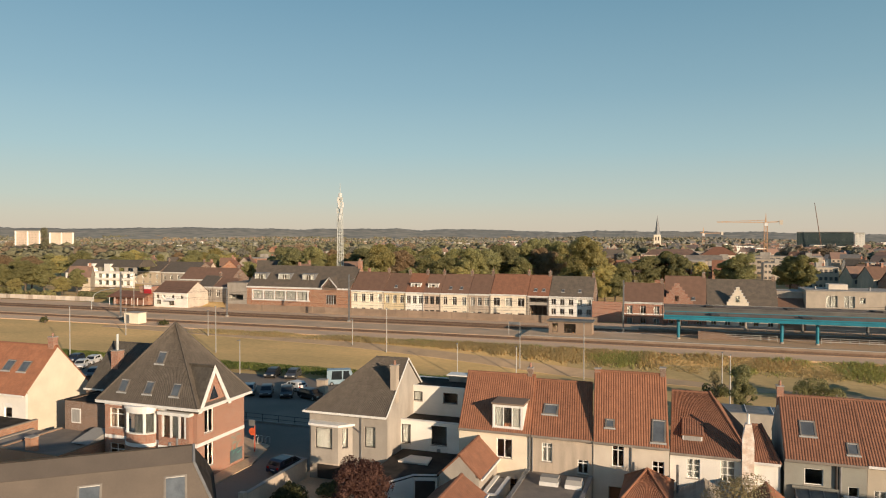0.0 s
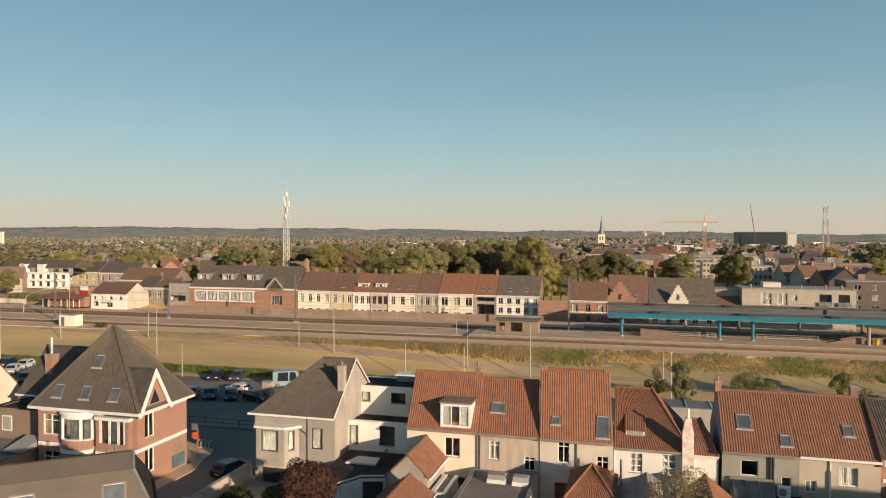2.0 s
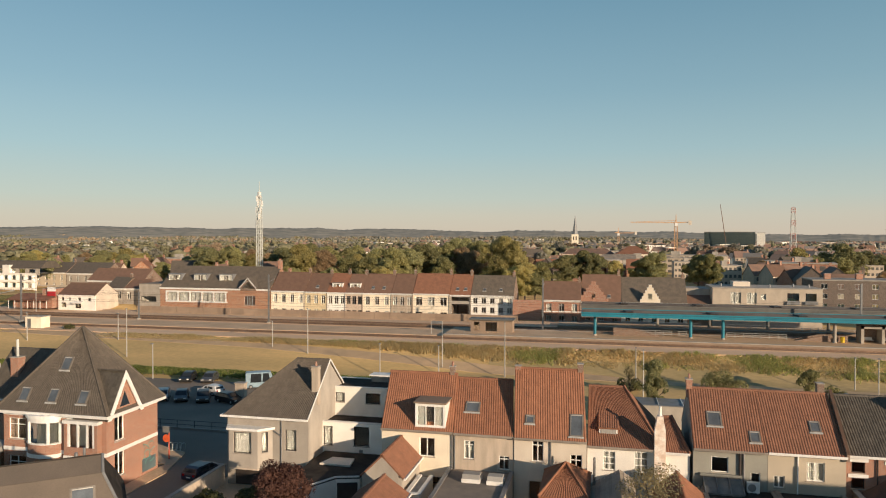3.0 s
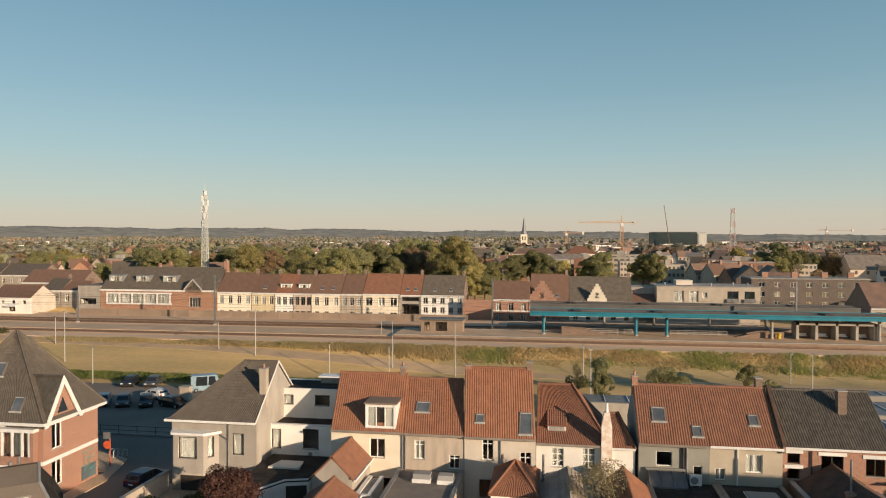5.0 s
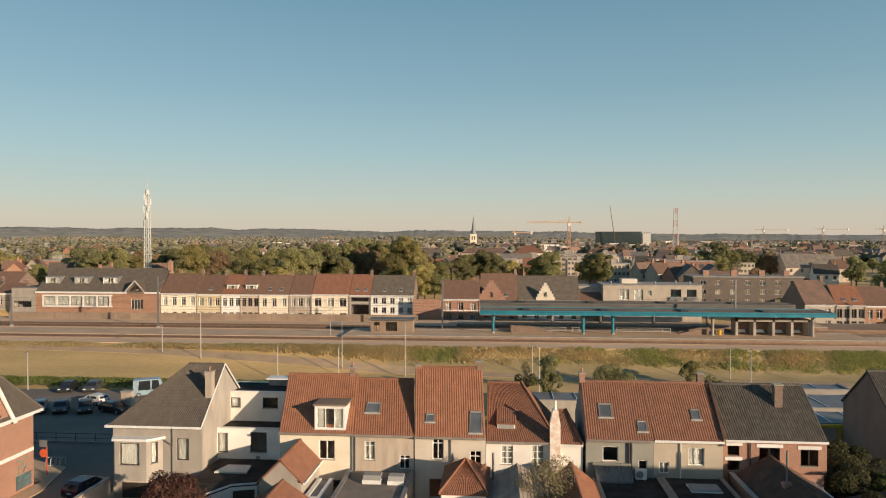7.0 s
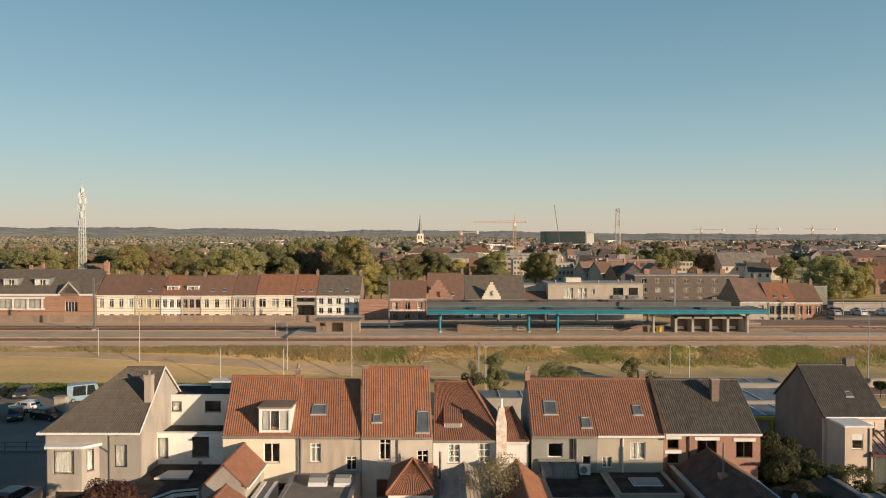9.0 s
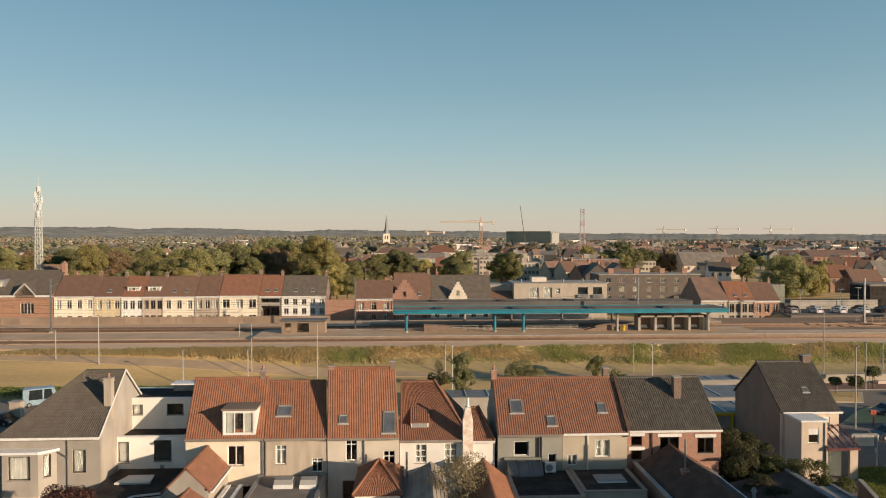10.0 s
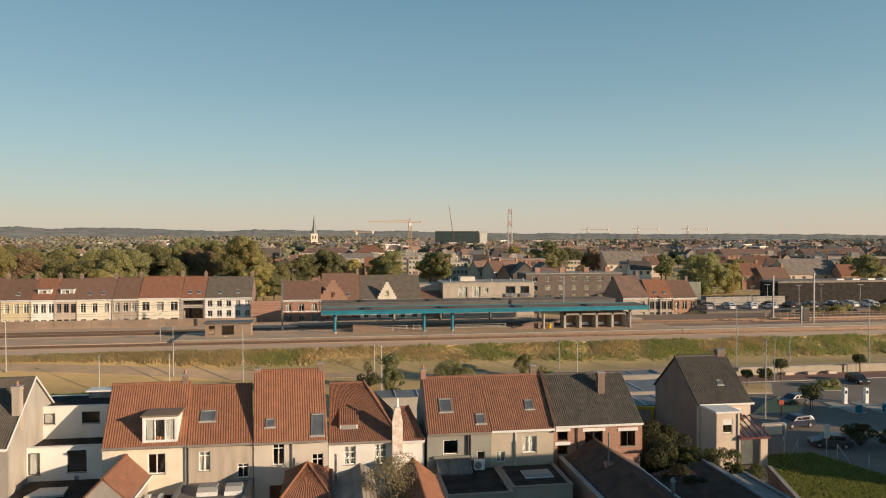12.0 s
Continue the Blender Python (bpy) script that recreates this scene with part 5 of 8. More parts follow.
    part("lid", Shape().tube((0, 0, 1.0), (0, 0, 1.15), 0.44, 0.3, 10), PLASTIC_Y, b)
    e = thing("equipment_cabin", pose(-127, 131.9, 3.4), "small cream trackside equipment cabin", "cabin")
    part("body", Shape().box(0, 4.2, 0, 2.6, 0, 2.5), CREAM, e)
    part("roof", Shape().box(-0.15, 4.35, -0.15, 2.75, 2.5, 2.65), CONC, e)
    part("door", Shape().box(0.5, 1.5, -0.04, 0.0, 0.05, 2.1), GREYF, e)


waiting_bays()


def mast_ob(x, y, z, h, arm):
    m = thing("catenary_mast", pose(x, y, z), "grey steel overhead-line mast beside the tracks", "overhead-line mast", "overhead-line masts")
    part("post", Shape().box(-0.16, 0.16, -0.16, 0.16, 0, h), GREYF, m)
    part("footing", Shape().box(-0.35, 0.35, -0.35, 0.35, -0.3, 0.4), CONC, m)
    if arm:
        part("arm", Shape().tube((0, 0, h - 1.8), (0, arm, h - 1.2), 0.05, 0.05, 6).tube((0, 0, h - 0.5), (0, arm, h - 1.2), 0.03, 0.03, 5), GREYF, m)
        part("insulator", Shape().tube((0, arm, h - 1.35), (0, arm, h - 1.05), 0.1, 0.1, 8), BROWN_B, m)


for x, y, h, arm in ((-12.6, 151.6, 11.6, 3), (-77.4, 152, 11.6, 3), (-136.5, 140.6, 11.6, 4), (-112.4, 151.7, 7, 0), (49.6, 151.8, 11.5, 3), (106.9, 160.6, 10.6, -3), (107.3, 146, 12.0, 4), (104.5, 146.4, 4.5, 0), (-200, 151.6, 10.5, 3)):
    mast_ob(x, y, 3.4, h, arm)


def lamp_post(x, y, h, head=0.9, double=False, z=None):
    z = ground_z(x, y) if z is None else z
    p = thing("street_lamp", pose(x, y, z - 0.05), "slim grey galvanised lamp post with small flat head", "street lamp", "lamp posts")
    part("pole", Shape().tube((0, 0, 0), (0, 0, h), 0.1, 0.06, 8), FRAME_L, p)
    if head:
        part("lamp_head", Shape().box(-0.12, 0.12, -head, 0.1, h - 0.06, h + 0.05), ZINC, p)
        if double:
            part("lamp_head", Shape().box(-head, head, -0.12, 0.12, h + 0.06, h + 0.16), ZINC, p)


for x, y, h, head in ((-114, 104.4, 10.4, 0.3), (-118, 123, 6, 0.5), (-88.5, 115.8, 9.3, 0.3), (-98, 125.6, 5.5, 0.5), (-54.5, 122.8, 8.6, 0.4), (-63, 125.2, 5.2, 0.5), (-28, 121.5, 6, 0.4),
                      (-16.3, 118.5, 9.5, 0.3), (-74, 103.4, 6, 0.6), (-37.6, 115, 5.6, 0.5), (5.5, 121, 5.5, 0.3), (6.0, 108, 7.2, 0.3), (70.3, 116.3, 11.0, 0.3), (98, 117.8, 11.6, 0.3),
                      (38.6, 120.5, 5.2, 0.4), (40.1, 115.2, 6.0, 0.4), (54.9, 84, 10.4, 0.5), (70.4, 105.3, 7.5, 0.5), (-28, 118.7, 5, 0.4), (84, 121, 4.8, 0.3)):
    lamp_post(x, y, h, head)


# ---- landmarks ----
def lattice(name, x, y, z0, z1, w0, w1, material, label, bays, band=None, q=1.0, split=False):
    t = thing(name, pose(x, y, z0), label, "mast")
    h = z1 - z0
    legs = [(-1, -1), (1, -1), (1, 1), (-1, 1)]
    at = lambda k, l: Vector((l[0] * (w0 + (w1 - w0) * k) / 2, l[1] * (w0 + (w1 - w0) * k) / 2, h * k))
    for l in legs:
        part("leg", Shape().tube(at(0, l), at(1, l), 0.16 * q, 0.1 * q, 6), material, t)
    for i in range(bays):
        s = Shape()
        for a, b in zip(legs, legs[1:] + legs[:1]):
            s.tube(at(i / bays, a), at((i + 1) / bays, b), 0.06 * q, 0.06 * q, 4).tube(at(i / bays, b), at((i + 1) / bays, a), 0.06 * q, 0.06 * q, 4)
            s.tube(at((i + 1) / bays, a), at((i + 1) / bays, b), 0.06 * q, 0.06 * q, 4)
        if split:
            for k in range(0, len(s.v), len(s.v) // 12):
                bit = Shape()
                bit.v = s.v[k:k + len(s.v) // 12]
                bit.f = [tuple(c - k for c in f) for f in s.f if k <= f[0] < k + len(s.v) // 12]
                part("brace", bit, band if band and i % 2 else material, t)
            continue
        part("bracing", s, (band if band and i % 2 else material), t)
    return t


PALE_STEEL = mat("pale_painted_steel", (0.62, 0.64, 0.6), rough=0.5, bump=0.03)
RED_STEEL = mat("red_painted_steel", (0.5, 0.1, 0.06), rough=0.5, bump=0.03)
tw = lattice("telecom_mast", -131.2, 250, 4, 40, 2.0, 1.3, PALE_STEEL, "tall pale lattice telecom mast with white antenna panels", 14, split=True)
part("top_pole", Shape().tube((0, 0, 35.5), (0, 0, 41.6), 0.14, 0.1, 8), PALE_STEEL, tw)
for i, (a, z) in enumerate(((0.4, 33), (2.5, 33), (4.6, 33), (1.0, 36.5), (3.1, 36.5), (5.2, 36.5), (2.9, 27), (3.4, 25), (1.3, 30.5), (3.6, 30.5), (5.6, 30.5), (4.2, 34.8), (2.0, 35), (5.0, 28))):
    c = Vector((math.cos(a), math.sin(a), 0)) * (1.1 if z < 36 else 0.45)
    part("antenna_panel", Shape().box(c.x - 0.25, c.x + 0.25, c.y - 0.2, c.y + 0.2, z - 1.1, z + 1.1), WHITE, tw)


def polar(az, r):
    return -r * math.sin(radians(az)), r * math.cos(radians(az))


def church():
    x, y = polar(2.2, 1000)
    c = thing("church", pose(x, y, 4), "pale stone church tower with slender dark spire", "church")
    part("tower", Shape().box(-4.6, 4.6, -4.6, 4.6, 0, 24), CREAM, c)
    part("spire", Shape().tube((0, 0, 24), (0, 0, 30), 4.6, 2.9, 8).tube((0, 0, 30), (0, 0, 51), 2.9, 0.1, 8), ZINC, c)
    for x0 in (-2.5, 1.0):
        part("belfry_opening", Shape().box(x0, x0 + 1.5, -4.66, -4.6, 16, 21), DARKF, c)
    part("nave", Shape().box(-6, 6, 5, 40, 0, 10), CREAM, c)
    part("nave_roof", Shape().prism([(-7, 10), (7, 10), (0, 17)], 5, 41, "y"), ROOF_G, c)


church()
CRANE = mat("ochre_crane_paint", (0.66, 0.38, 0.2), rough=0.5, bump=0.03)


def tower_crane(az, r, top, jib, back, turn, label, CRANE=CRANE):
    x, y = polar(az, r)
    t = lattice("tower_crane", x, y, 4, top, 1.8 * min(r / 450, 2.2), 1.8 * min(r / 450, 2.2), CRANE, label, 12)
    h, k = top - 4, min(r / 450, 1.9)
    rot = pose(0, 0, 0, 0, 0, turn)
    s = Shape().tube((0, 0, h), (-jib, 0, h + 0.3), 0.28 * k, 0.15 * k, 4).tube((0, 0, h + 1.3 * k), (-jib, 0, h + 0.5 * k), 0.18 * k, 0.12 * k, 4)
    for i in range(14):
        a = -jib * i / 14
        s.tube((a, 0, h), (a - jib / 28, 0, h + 1.2 * k * (1 - i / 16)), 0.1 * k, 0.1 * k, 4)
    part("jib", s, CRANE, t, m=rot)
    part("counter_jib", Shape().tube((0, 0, h), (back, 0, h + 0.3), 0.35 * k, 0.35 * k, 4), CRANE, t, m=rot)
    part("counterweight", Shape().box(back - 1.8 * k, back, -0.8 * k, 0.8 * k, h - 1.4 * k, h + 1.2 * k), PALE_R, t, m=rot)
    part("tower_head", Shape().tube((0, 0, h), (0, 0, h + 5 * k), 0.5 * k, 0.15 * k, 4), CRANE, t)
    part("cab", Shape().box(-0.9 * k, 0.9 * k, -1.6 * k, 0.2, h - 2.2 * k, h - 0.2), WHITE, t)


tower_crane(-5.55, 450, 33, 27, 9, -5, "ochre tower crane with a long pale jib over a building site")
tower_crane(-1.2, 1200, 31, 6, 30, 10, "far ochre tower crane")
for az, top in ((-20.0, 44), (-23.9, 45), (-27.6, 44)):
    tower_crane(az, 1800, top - 4, 22, 60, 8, "distant dark tower crane on the skyline", BROWN_P)
x, y = polar(-13.75, 700)
lattice("radio_mast", x, y, 4, 51, 5, 3, PALE_STEEL, "red and white lattice radio mast", 8, RED_STEEL, 1.7, True)


def slab_block(az, r, w, d, h, wall, label, cols, rows, turn=0.0, side=None):
    x, y = polar(az, r)
    b = thing("high_rise", pose(x, y, 4, 0, 0, az + turn), label, "apartment building", "high-rise blocks")
    part("wall", Shape().box(-w / 2, w / 2, 0, d, 0, h), wall, b)
    part("flat_roof", Shape().box(-w / 2 - 0.4, w / 2 + 0.4, -0.4, d, h, h + 0.8), side or CONC, b)
    cw, rh = w / cols, h / rows
    for j in range(rows):
        for i in range(cols):
            part("window", Shape().box(-w / 2 + cw * (i + 0.22), -w / 2 + cw * (i + 0.78), -0.05, 0.0, rh * (j + 0.3), rh * (j + 0.8)), GLASS, b)
    return b


jx, jy = polar(-9.25, 1090)
kx, ky = polar(-8.75, 1090)
mc = thing("mobile_crane", pose(jx, jy, 4), "distant mobile crane with raised lattice jib", "crane")
part("jib", Shape().tube((0, 0, 2), (kx - jx, ky - jy, 68), 0.6, 0.4, 5), TILE_B, mc)
part("carrier", Shape().box(-6, 6, -1.5, 1.5, 0, 3), CRANE, mc)
slab_block(-9.42, 1100, 69, 18, 27.5, mat("dark_teal_cladding", (0.07, 0.1, 0.1), rough=0.5), "long dark glass office block on the skyline", 22, 7)
slab_block(-11.6, 1102, 11, 16, 26, WHITE_R, "pale end tower of the office block", 3, 8)
for az, h in ((50.1, 27), (48.0, 25)):
    b = slab_block(az, 1000, 27, 14, h, PINK_R, "tan and white high-rise flats far behind the trees", 8, 9)
    for x in (-13.6, -0.9, 11.8):
        part("stair_tower", Shape().box(x, x + 1.8, -0.9, -0.05, 0, h + 0.4), WHITE_R, b)


# ---- trees ----
def leaves(rng, n, blobs, size, jitter=0.33):
    """n small leaf clumps, each a bent pair of faces, on and in a cloud of balls (x, y, z, r)."""
    b = np.array(blobs)
    p = b[:, 3] ** 2
    k = rng.choice(len(b), n, p=p / p.sum())
    d = rng.normal(size=(n, 3))
    d /= np.linalg.norm(d, axis=1)[:, None]
    d[:, 2] = np.where(d[:, 2] < -0.5, -d[:, 2], d[:, 2])
    c = b[k, :3] + d * (b[k, 3] * (0.72 + 0.36 * rng.random(n) ** 0.7))[:, None]
    nrm = d + rng.normal(size=(n, 3)) * jitter
    nrm /= np.linalg.norm(nrm, axis=1)[:, None]
    u = np.cross(nrm, rng.normal(size=(n, 3)))
    u /= np.linalg.norm(u, axis=1)[:, None]
    w = np.cross(nrm, u)
    s = (size * (0.6 + 0.8 * rng.random(n)))[:, None]
    v = np.stack([c - u * s, c - w * s * 0.6 + nrm * s * 0.15, c + u * s, c + w * s * 0.6 + nrm * s * 0.1], 1).reshape(-1, 3)
    sh = Shape()
    sh.v = [tuple(q) for q in v.tolist()]
    sh.f = [(4 * i, 4 * i + 1, 4 * i + 2, 4 * i + 3) for i in range(n)]
    return sh


def ball_points(n):
    bm = bmesh.new()
    bmesh.ops.create_icosphere(bm, subdivisions=n, radius=1.0)
    v, f = np.array([q.co for q in bm.verts]), [tuple(q.index for q in k.verts) for k in bm.faces]
    bm.free()
    return v, f


BALLS = {1: ball_points(1), 2: ball_points(2)}


def lumps(rng, blobs, rough=0.2, squash=1.0, fine=2):
    """Closed, knobbly masses of foliage, one for each (x, y, z, r)."""
    ball, faces = BALLS[fine]
    b, n = np.array(blobs), len(ball)
    k = 1 + rough * rng.normal(size=(len(b), n, 1))
    v = b[:, None, :3] + ball[None] * k * b[:, None, 3:4] * np.array([1, 1, squash])
    sh = Shape()
    sh.v = [tuple(q) for q in v.reshape(-1, 3).tolist()]
    sh.f = [tuple(n * i + c for c in f) for i in range(len(b)) for f in faces]
    return sh


def tree(m, h, spread, leaf, label, n=26000, size=0.22, seed=0, low=0.3, category="tree", group="trees", full=True, narrow=1.0):
    rng = np.random.default_rng(seed)
    t = thing("tree", m, label, category, group)
    tr = Shape().tube((0, 0, -0.3), (0.1, 0, h * 0.45), h * 0.025, h * 0.016, 7)
    blobs = []
    for i in range(64 if full else 11):
        a = rng.random() * 6.283
        z = h * (low + (0.92 - low) * rng.random())
        k = 1 - 0.6 * (abs(z / h - 0.5) / 0.5) ** 2
        r = spread * k * (0.2 + 0.75 * rng.random()) * narrow
        c = (r * math.cos(a), r * math.sin(a), z)
        blobs.append((*c, spread * ((0.1 + 0.17 * rng.random() ** 1.5) if full else (0.36 + 0.22 * rng.random()))))
        if i % 3 == 0 or not full:
            tr.tube((0.05, 0, h * (0.2 + 0.25 * rng.random())), c, h * 0.011, h * 0.004, 5)
    blobs.append((0, 0, h - spread * 0.35, spread * 0.36))
    part("trunk", tr, BARK, t)
    core = [(0.3 * spread * narrow * math.cos(2.1 * k), 0.3 * spread * narrow * math.sin(2.1 * k), h * (low + 0.12 + 0.11 * k), spread * 0.4 * narrow) for k in range(4)] if full else []
    crown = leaves(rng, n, [(*q[:3], q[3] * 1.12) for q in blobs + core] if full else blobs, size, 0.7 if full else 0.33)
    if full:
        crown.join(lumps(rng, [(*q[:3], q[3] * 0.6) for q in blobs + core], 0.16))
    part("crown", crown, leaf, t)
    return t


def stand(protos, spots, rng):
    for x, y, k, i in spots:
        o = protos[i % len(protos)]
        c = copy_thing(o, pose(x, y, ground_z(x, y) - 0.1, 0, 0, rng.random() * 360))
        c.scale = (k * (1.0 + 0.3 * rng.random()), k * 1.15, k * (0.85 + 0.2 * rng.random()))


R2 = np.random.default_rng(5)
PROTO = [
    tree(pose(*polar(17.1, 236), 4), 16, 6.5, LEAF_G, "broad green tree behind the houses", seed=1),
    tree(pose(*polar(14.3, 246), 4), 17, 6.0, LEAF_F, "dark green tree behind the houses", seed=2),
    tree(pose(*polar(11.2, 250), 4), 16, 5.5, LEAF_O, "rusty brown autumn tree behind the houses", seed=3),
    tree(pose(*polar(7.9, 228), 4), 19.6, 8.6, LEAF_Y, "large yellow-green plane tree behind the houses", n=30000, seed=4, low=0.2),
    tree(pose(*polar(12.6, 252), 4), 17, 5.5, LEAF_G, "tall green tree with open crown", seed=5),
    tree(pose(*polar(24.5, 262), 4), 17, 6.0, LEAF_Y, "yellowing broad tree behind the houses", seed=6),
]
# wood behind the row: bearing, distance, size, kind
spots = [(*polar(az, r), k, i) for az, r, k, i in (
    (22.0, 228, 0.7, 0), (20.6, 234, 0.86, 0), (19.2, 232, 0.92, 0), (18.0, 226, 0.66, 5), (15.7, 240, 1.0, 1), (13.6, 258, 1.04, 1), (12.9, 238, 0.85, 4), (11.8, 262, 1.1, 1), (10.4, 244, 0.98, 2),
    (9.9, 258, 1.08, 4), (9.3, 226, 0.62, 0), (6.2, 222, 0.72, 5), (5.4, 214, 0.6, 0), (6.8, 214, 0.55, 3), (4.9, 246, 0.72, 0), (2.9, 262, 0.86, 1), (1.5, 268, 0.92, 4), (0.6, 262, 0.8, 1),
    (-3.9, 262, 0.82, 1), (-2.9, 266, 0.76, 1), (-8.0, 268, 0.88, 4), (-7.2, 270, 0.8, 0), (23.4, 236, 0.6, 2), (25.2, 244, 0.62, 0), (27.0, 250, 0.66, 2), (17.0, 262, 0.95, 2), (20.0, 276, 0.9, 5),
    (22.6, 284, 0.9, 2), (8.9, 276, 1.0, 2), (15.0, 286, 1.0, 0), (24.0, 300, 0.95, 1), (26.0, 305, 0.9, 0), (28.0, 310, 0.85, 5), (29.6, 268, 0.6, 1), (31.0, 300, 0.7, 2))]
for i in range(26):
    spots.append((*polar(9 + 24 * R2.random(), 290 + 90 * R2.random()), 0.7 + 0.35 * R2.random(), int(R2.choice([0, 0, 1, 2, 4, 5]))))
tree(pose(121, 221, 3.6), 13.4, 8.6, LEAF_G, "broad green tree behind the station houses", n=24000, size=0.24, seed=8, low=0.1)
tree(pose(133, 226, 3.6), 10.5, 5.2, LEAF_Y, "yellowing tree beside the broad green one", n=12000, size=0.24, seed=9, low=0.1)
# trees by the left end
spots += [(-228, 180, 0.72, 0), (-219, 182, 0.82, 0), (-223, 188, 0.8, 2), (-212.6, 184, 0.68, 4), (-196.5, 177, 0.46, 5), (-235, 186, 0.8, 2), (-204, 190, 0.5, 4), (-216, 176, 0.4, 5), (-240, 196, 0.8, 0)]
for i in range(40):
    spots.append((-330 + 180 * R2.random(), 262 + 90 * R2.random(), 0.5 + 0.3 * R2.random(), int(R2.choice([0, 1, 5, 2, 4]))))
stand(PROTO, spots, R2)

# scattered trees through the town, with coarser crowns
FARP = [tree(pose(*polar(a, r), 4), h, s, leaf, lab + " among far houses", n=6000, size=0.36, seed=20 + i) for i, (a, r, h, s, leaf, lab) in enumerate((
    (20, 420, 15, 6.0, LEAF_G, "green tree"), (14, 460, 16, 5.5, LEAF_F, "dull green tree"), (30, 400, 15, 5.5, LEAF_O, "brown autumn tree"), (-14, 430, 14, 6.0, LEAF_Y, "yellowing tree")))]
spots = []
for i in range(280):
    az, r = -44 + 100 * R2.random(), 300 + 900 * R2.random() ** 1.3
    x, y = polar(az, r)
    if (az < -8 and R2.random() < 0.45) or -8.5 < az < -3.0:
        continue
    spots.append((x, y, 0.5 + 0.45 * R2.random(), int(R2.choice([0, 0, 1, 2, 2, 3]))))
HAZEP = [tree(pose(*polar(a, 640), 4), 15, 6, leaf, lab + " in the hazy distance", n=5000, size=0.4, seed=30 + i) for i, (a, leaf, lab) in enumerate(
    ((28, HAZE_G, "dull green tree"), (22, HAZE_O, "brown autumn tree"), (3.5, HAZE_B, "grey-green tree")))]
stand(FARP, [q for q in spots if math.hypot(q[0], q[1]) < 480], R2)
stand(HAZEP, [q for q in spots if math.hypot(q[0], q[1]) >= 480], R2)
tree(pose(*polar(49.05, 620), 4), 27, 5.5, HAZE_G, "tall narrow poplar beside the white flats", n=3000, size=0.5, seed=27, low=0.12, narrow=0.5)


def far_woods():
    """Hedgerows, copses and garden belts, ever closer together with distance."""
    rng = np.random.default_rng(11)
    groups = {(k, near): [] for k in range(3) for near in (0, 1)}
    for i in range(330):
        az, r = -47 + 106 * rng.random(), 540 + 2500 * rng.random() ** 1.1
        if az < -2 and r < 1300 and rng.random() < 0.25:
            continue
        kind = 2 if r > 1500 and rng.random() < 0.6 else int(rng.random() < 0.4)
        length, tilt = (50 + 170 * rng.random()) * (1 + 0.5 * ramp01(1200, 2400, r)), math.radians(az + 28 * rng.normal())
        tall = (7.5 + 5.5 * rng.random()) * (1 - 0.35 * (1 - ramp01(-8, 6, az)))
        cx, cy = polar(az, r)
        for k in range(int(length / 5.5)):
            d = -length / 2 + 5.5 * k
            x, y = cx + d * math.cos(tilt) + 4 * rng.normal(), cy + d * math.sin(tilt) + 4 * rng.normal()
            h, q, z = tall * (0.55 + 0.6 * rng.random()), 3.2 + 3.0 * rng.random(), ground_z(x, y)
            g = groups[kind if rng.random() < 0.85 else int(rng.integers(3)), int(r < 1050)]
            for e, w in ((0.3, 1.15), (0.62, 1.0), (0.88, 0.62)):
                g.append((x + q * 0.45 * rng.normal(), y + q * 0.45 * rng.normal(), z + h * e, q * w * (0.8 + 0.4 * rng.random())))
    for (k, near), g in groups.items():
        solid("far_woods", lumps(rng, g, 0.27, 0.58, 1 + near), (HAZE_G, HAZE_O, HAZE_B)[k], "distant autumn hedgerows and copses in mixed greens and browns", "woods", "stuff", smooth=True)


far_woods()


# ---- the town beyond ----
def town_proto(w, d, ze, zr, wall, roof, label, nw, m, dormers=0):
    h = thing("house", m, label, "house", "town houses")
    part("wall", Shape().prism([(0, 0), (d, 0), (d, ze), (d / 2, zr), (0, ze)], -w / 2, w / 2), wall, h)
    for sg in (0, 1):
        v = Vector((0, (d / 2 + 0.3) * (1 - 2 * sg), (zr - ze) * (d / 2 + 0.3) / (d / 2)))
        o = (-w / 2 - 0.2, -0.3, zr - v.z + 0.15) if sg == 0 else (w / 2 + 0.2, d + 0.3, zr - v.z + 0.15)
        part("roof", slab(w + 0.4, v.length), roof, h, m=plane_frame(o, (1 - 2 * sg, 0, 0), v))
    for i in range(nw):
        x = -w / 2 + w * (i + 0.5) / nw
        part("window", Shape().box(x - 0.55, x + 0.55, -0.04, 0.0, ze - 2.2, ze - 0.7), HGLASS, h)
    part("chimney", Shape().box(w / 2 - 1.2, w / 2 - 0.4, d / 2 - 0.4, d / 2 + 0.4, zr - 0.8, zr + 1.3), RED_B, h)
    return h


TOWN = [
    town_proto(7.5, 8, 5.6, 9.4, BEIGE_R, HROOF, "beige house with haze-muted brown roof in the town", 3, pose(20, 300, 4)),
    town_proto(11, 8, 5.8, 9.6, RED_B, TILE_B, "long brick house with brown roof in the town", 4, pose(45, 310, 4, 0, 0, 10)),
    town_proto(8, 8.5, 6, 10, ORANGE_B, TILE_R, "orange brick house with brown-red roof in the town", 3, pose(80, 300, 4)),
    town_proto(9, 8, 5.2, 8.8, WHITE_R, SLATE, "white house with dark roof in the town", 3, pose(130, 290, 4, 0, 0, -12)),
    town_proto(18, 9, 6.4, 10.4, GREY_BB, SLATE, "long grey-brown brick row with dark roof in the town", 7, pose(100, 330, 4)),
    town_proto(8.5, 8, 5.6, 9.5, BEIGE_R, HROOF, "beige house with red-brown roof in the town", 3, pose(60, 285, 4, 0, 0, 20)),
    town_proto(6.5, 8, 6, 9.8, TAN_R, TILE_B, "tan house with brown roof in the town", 2, pose(150, 320, 4)),
]


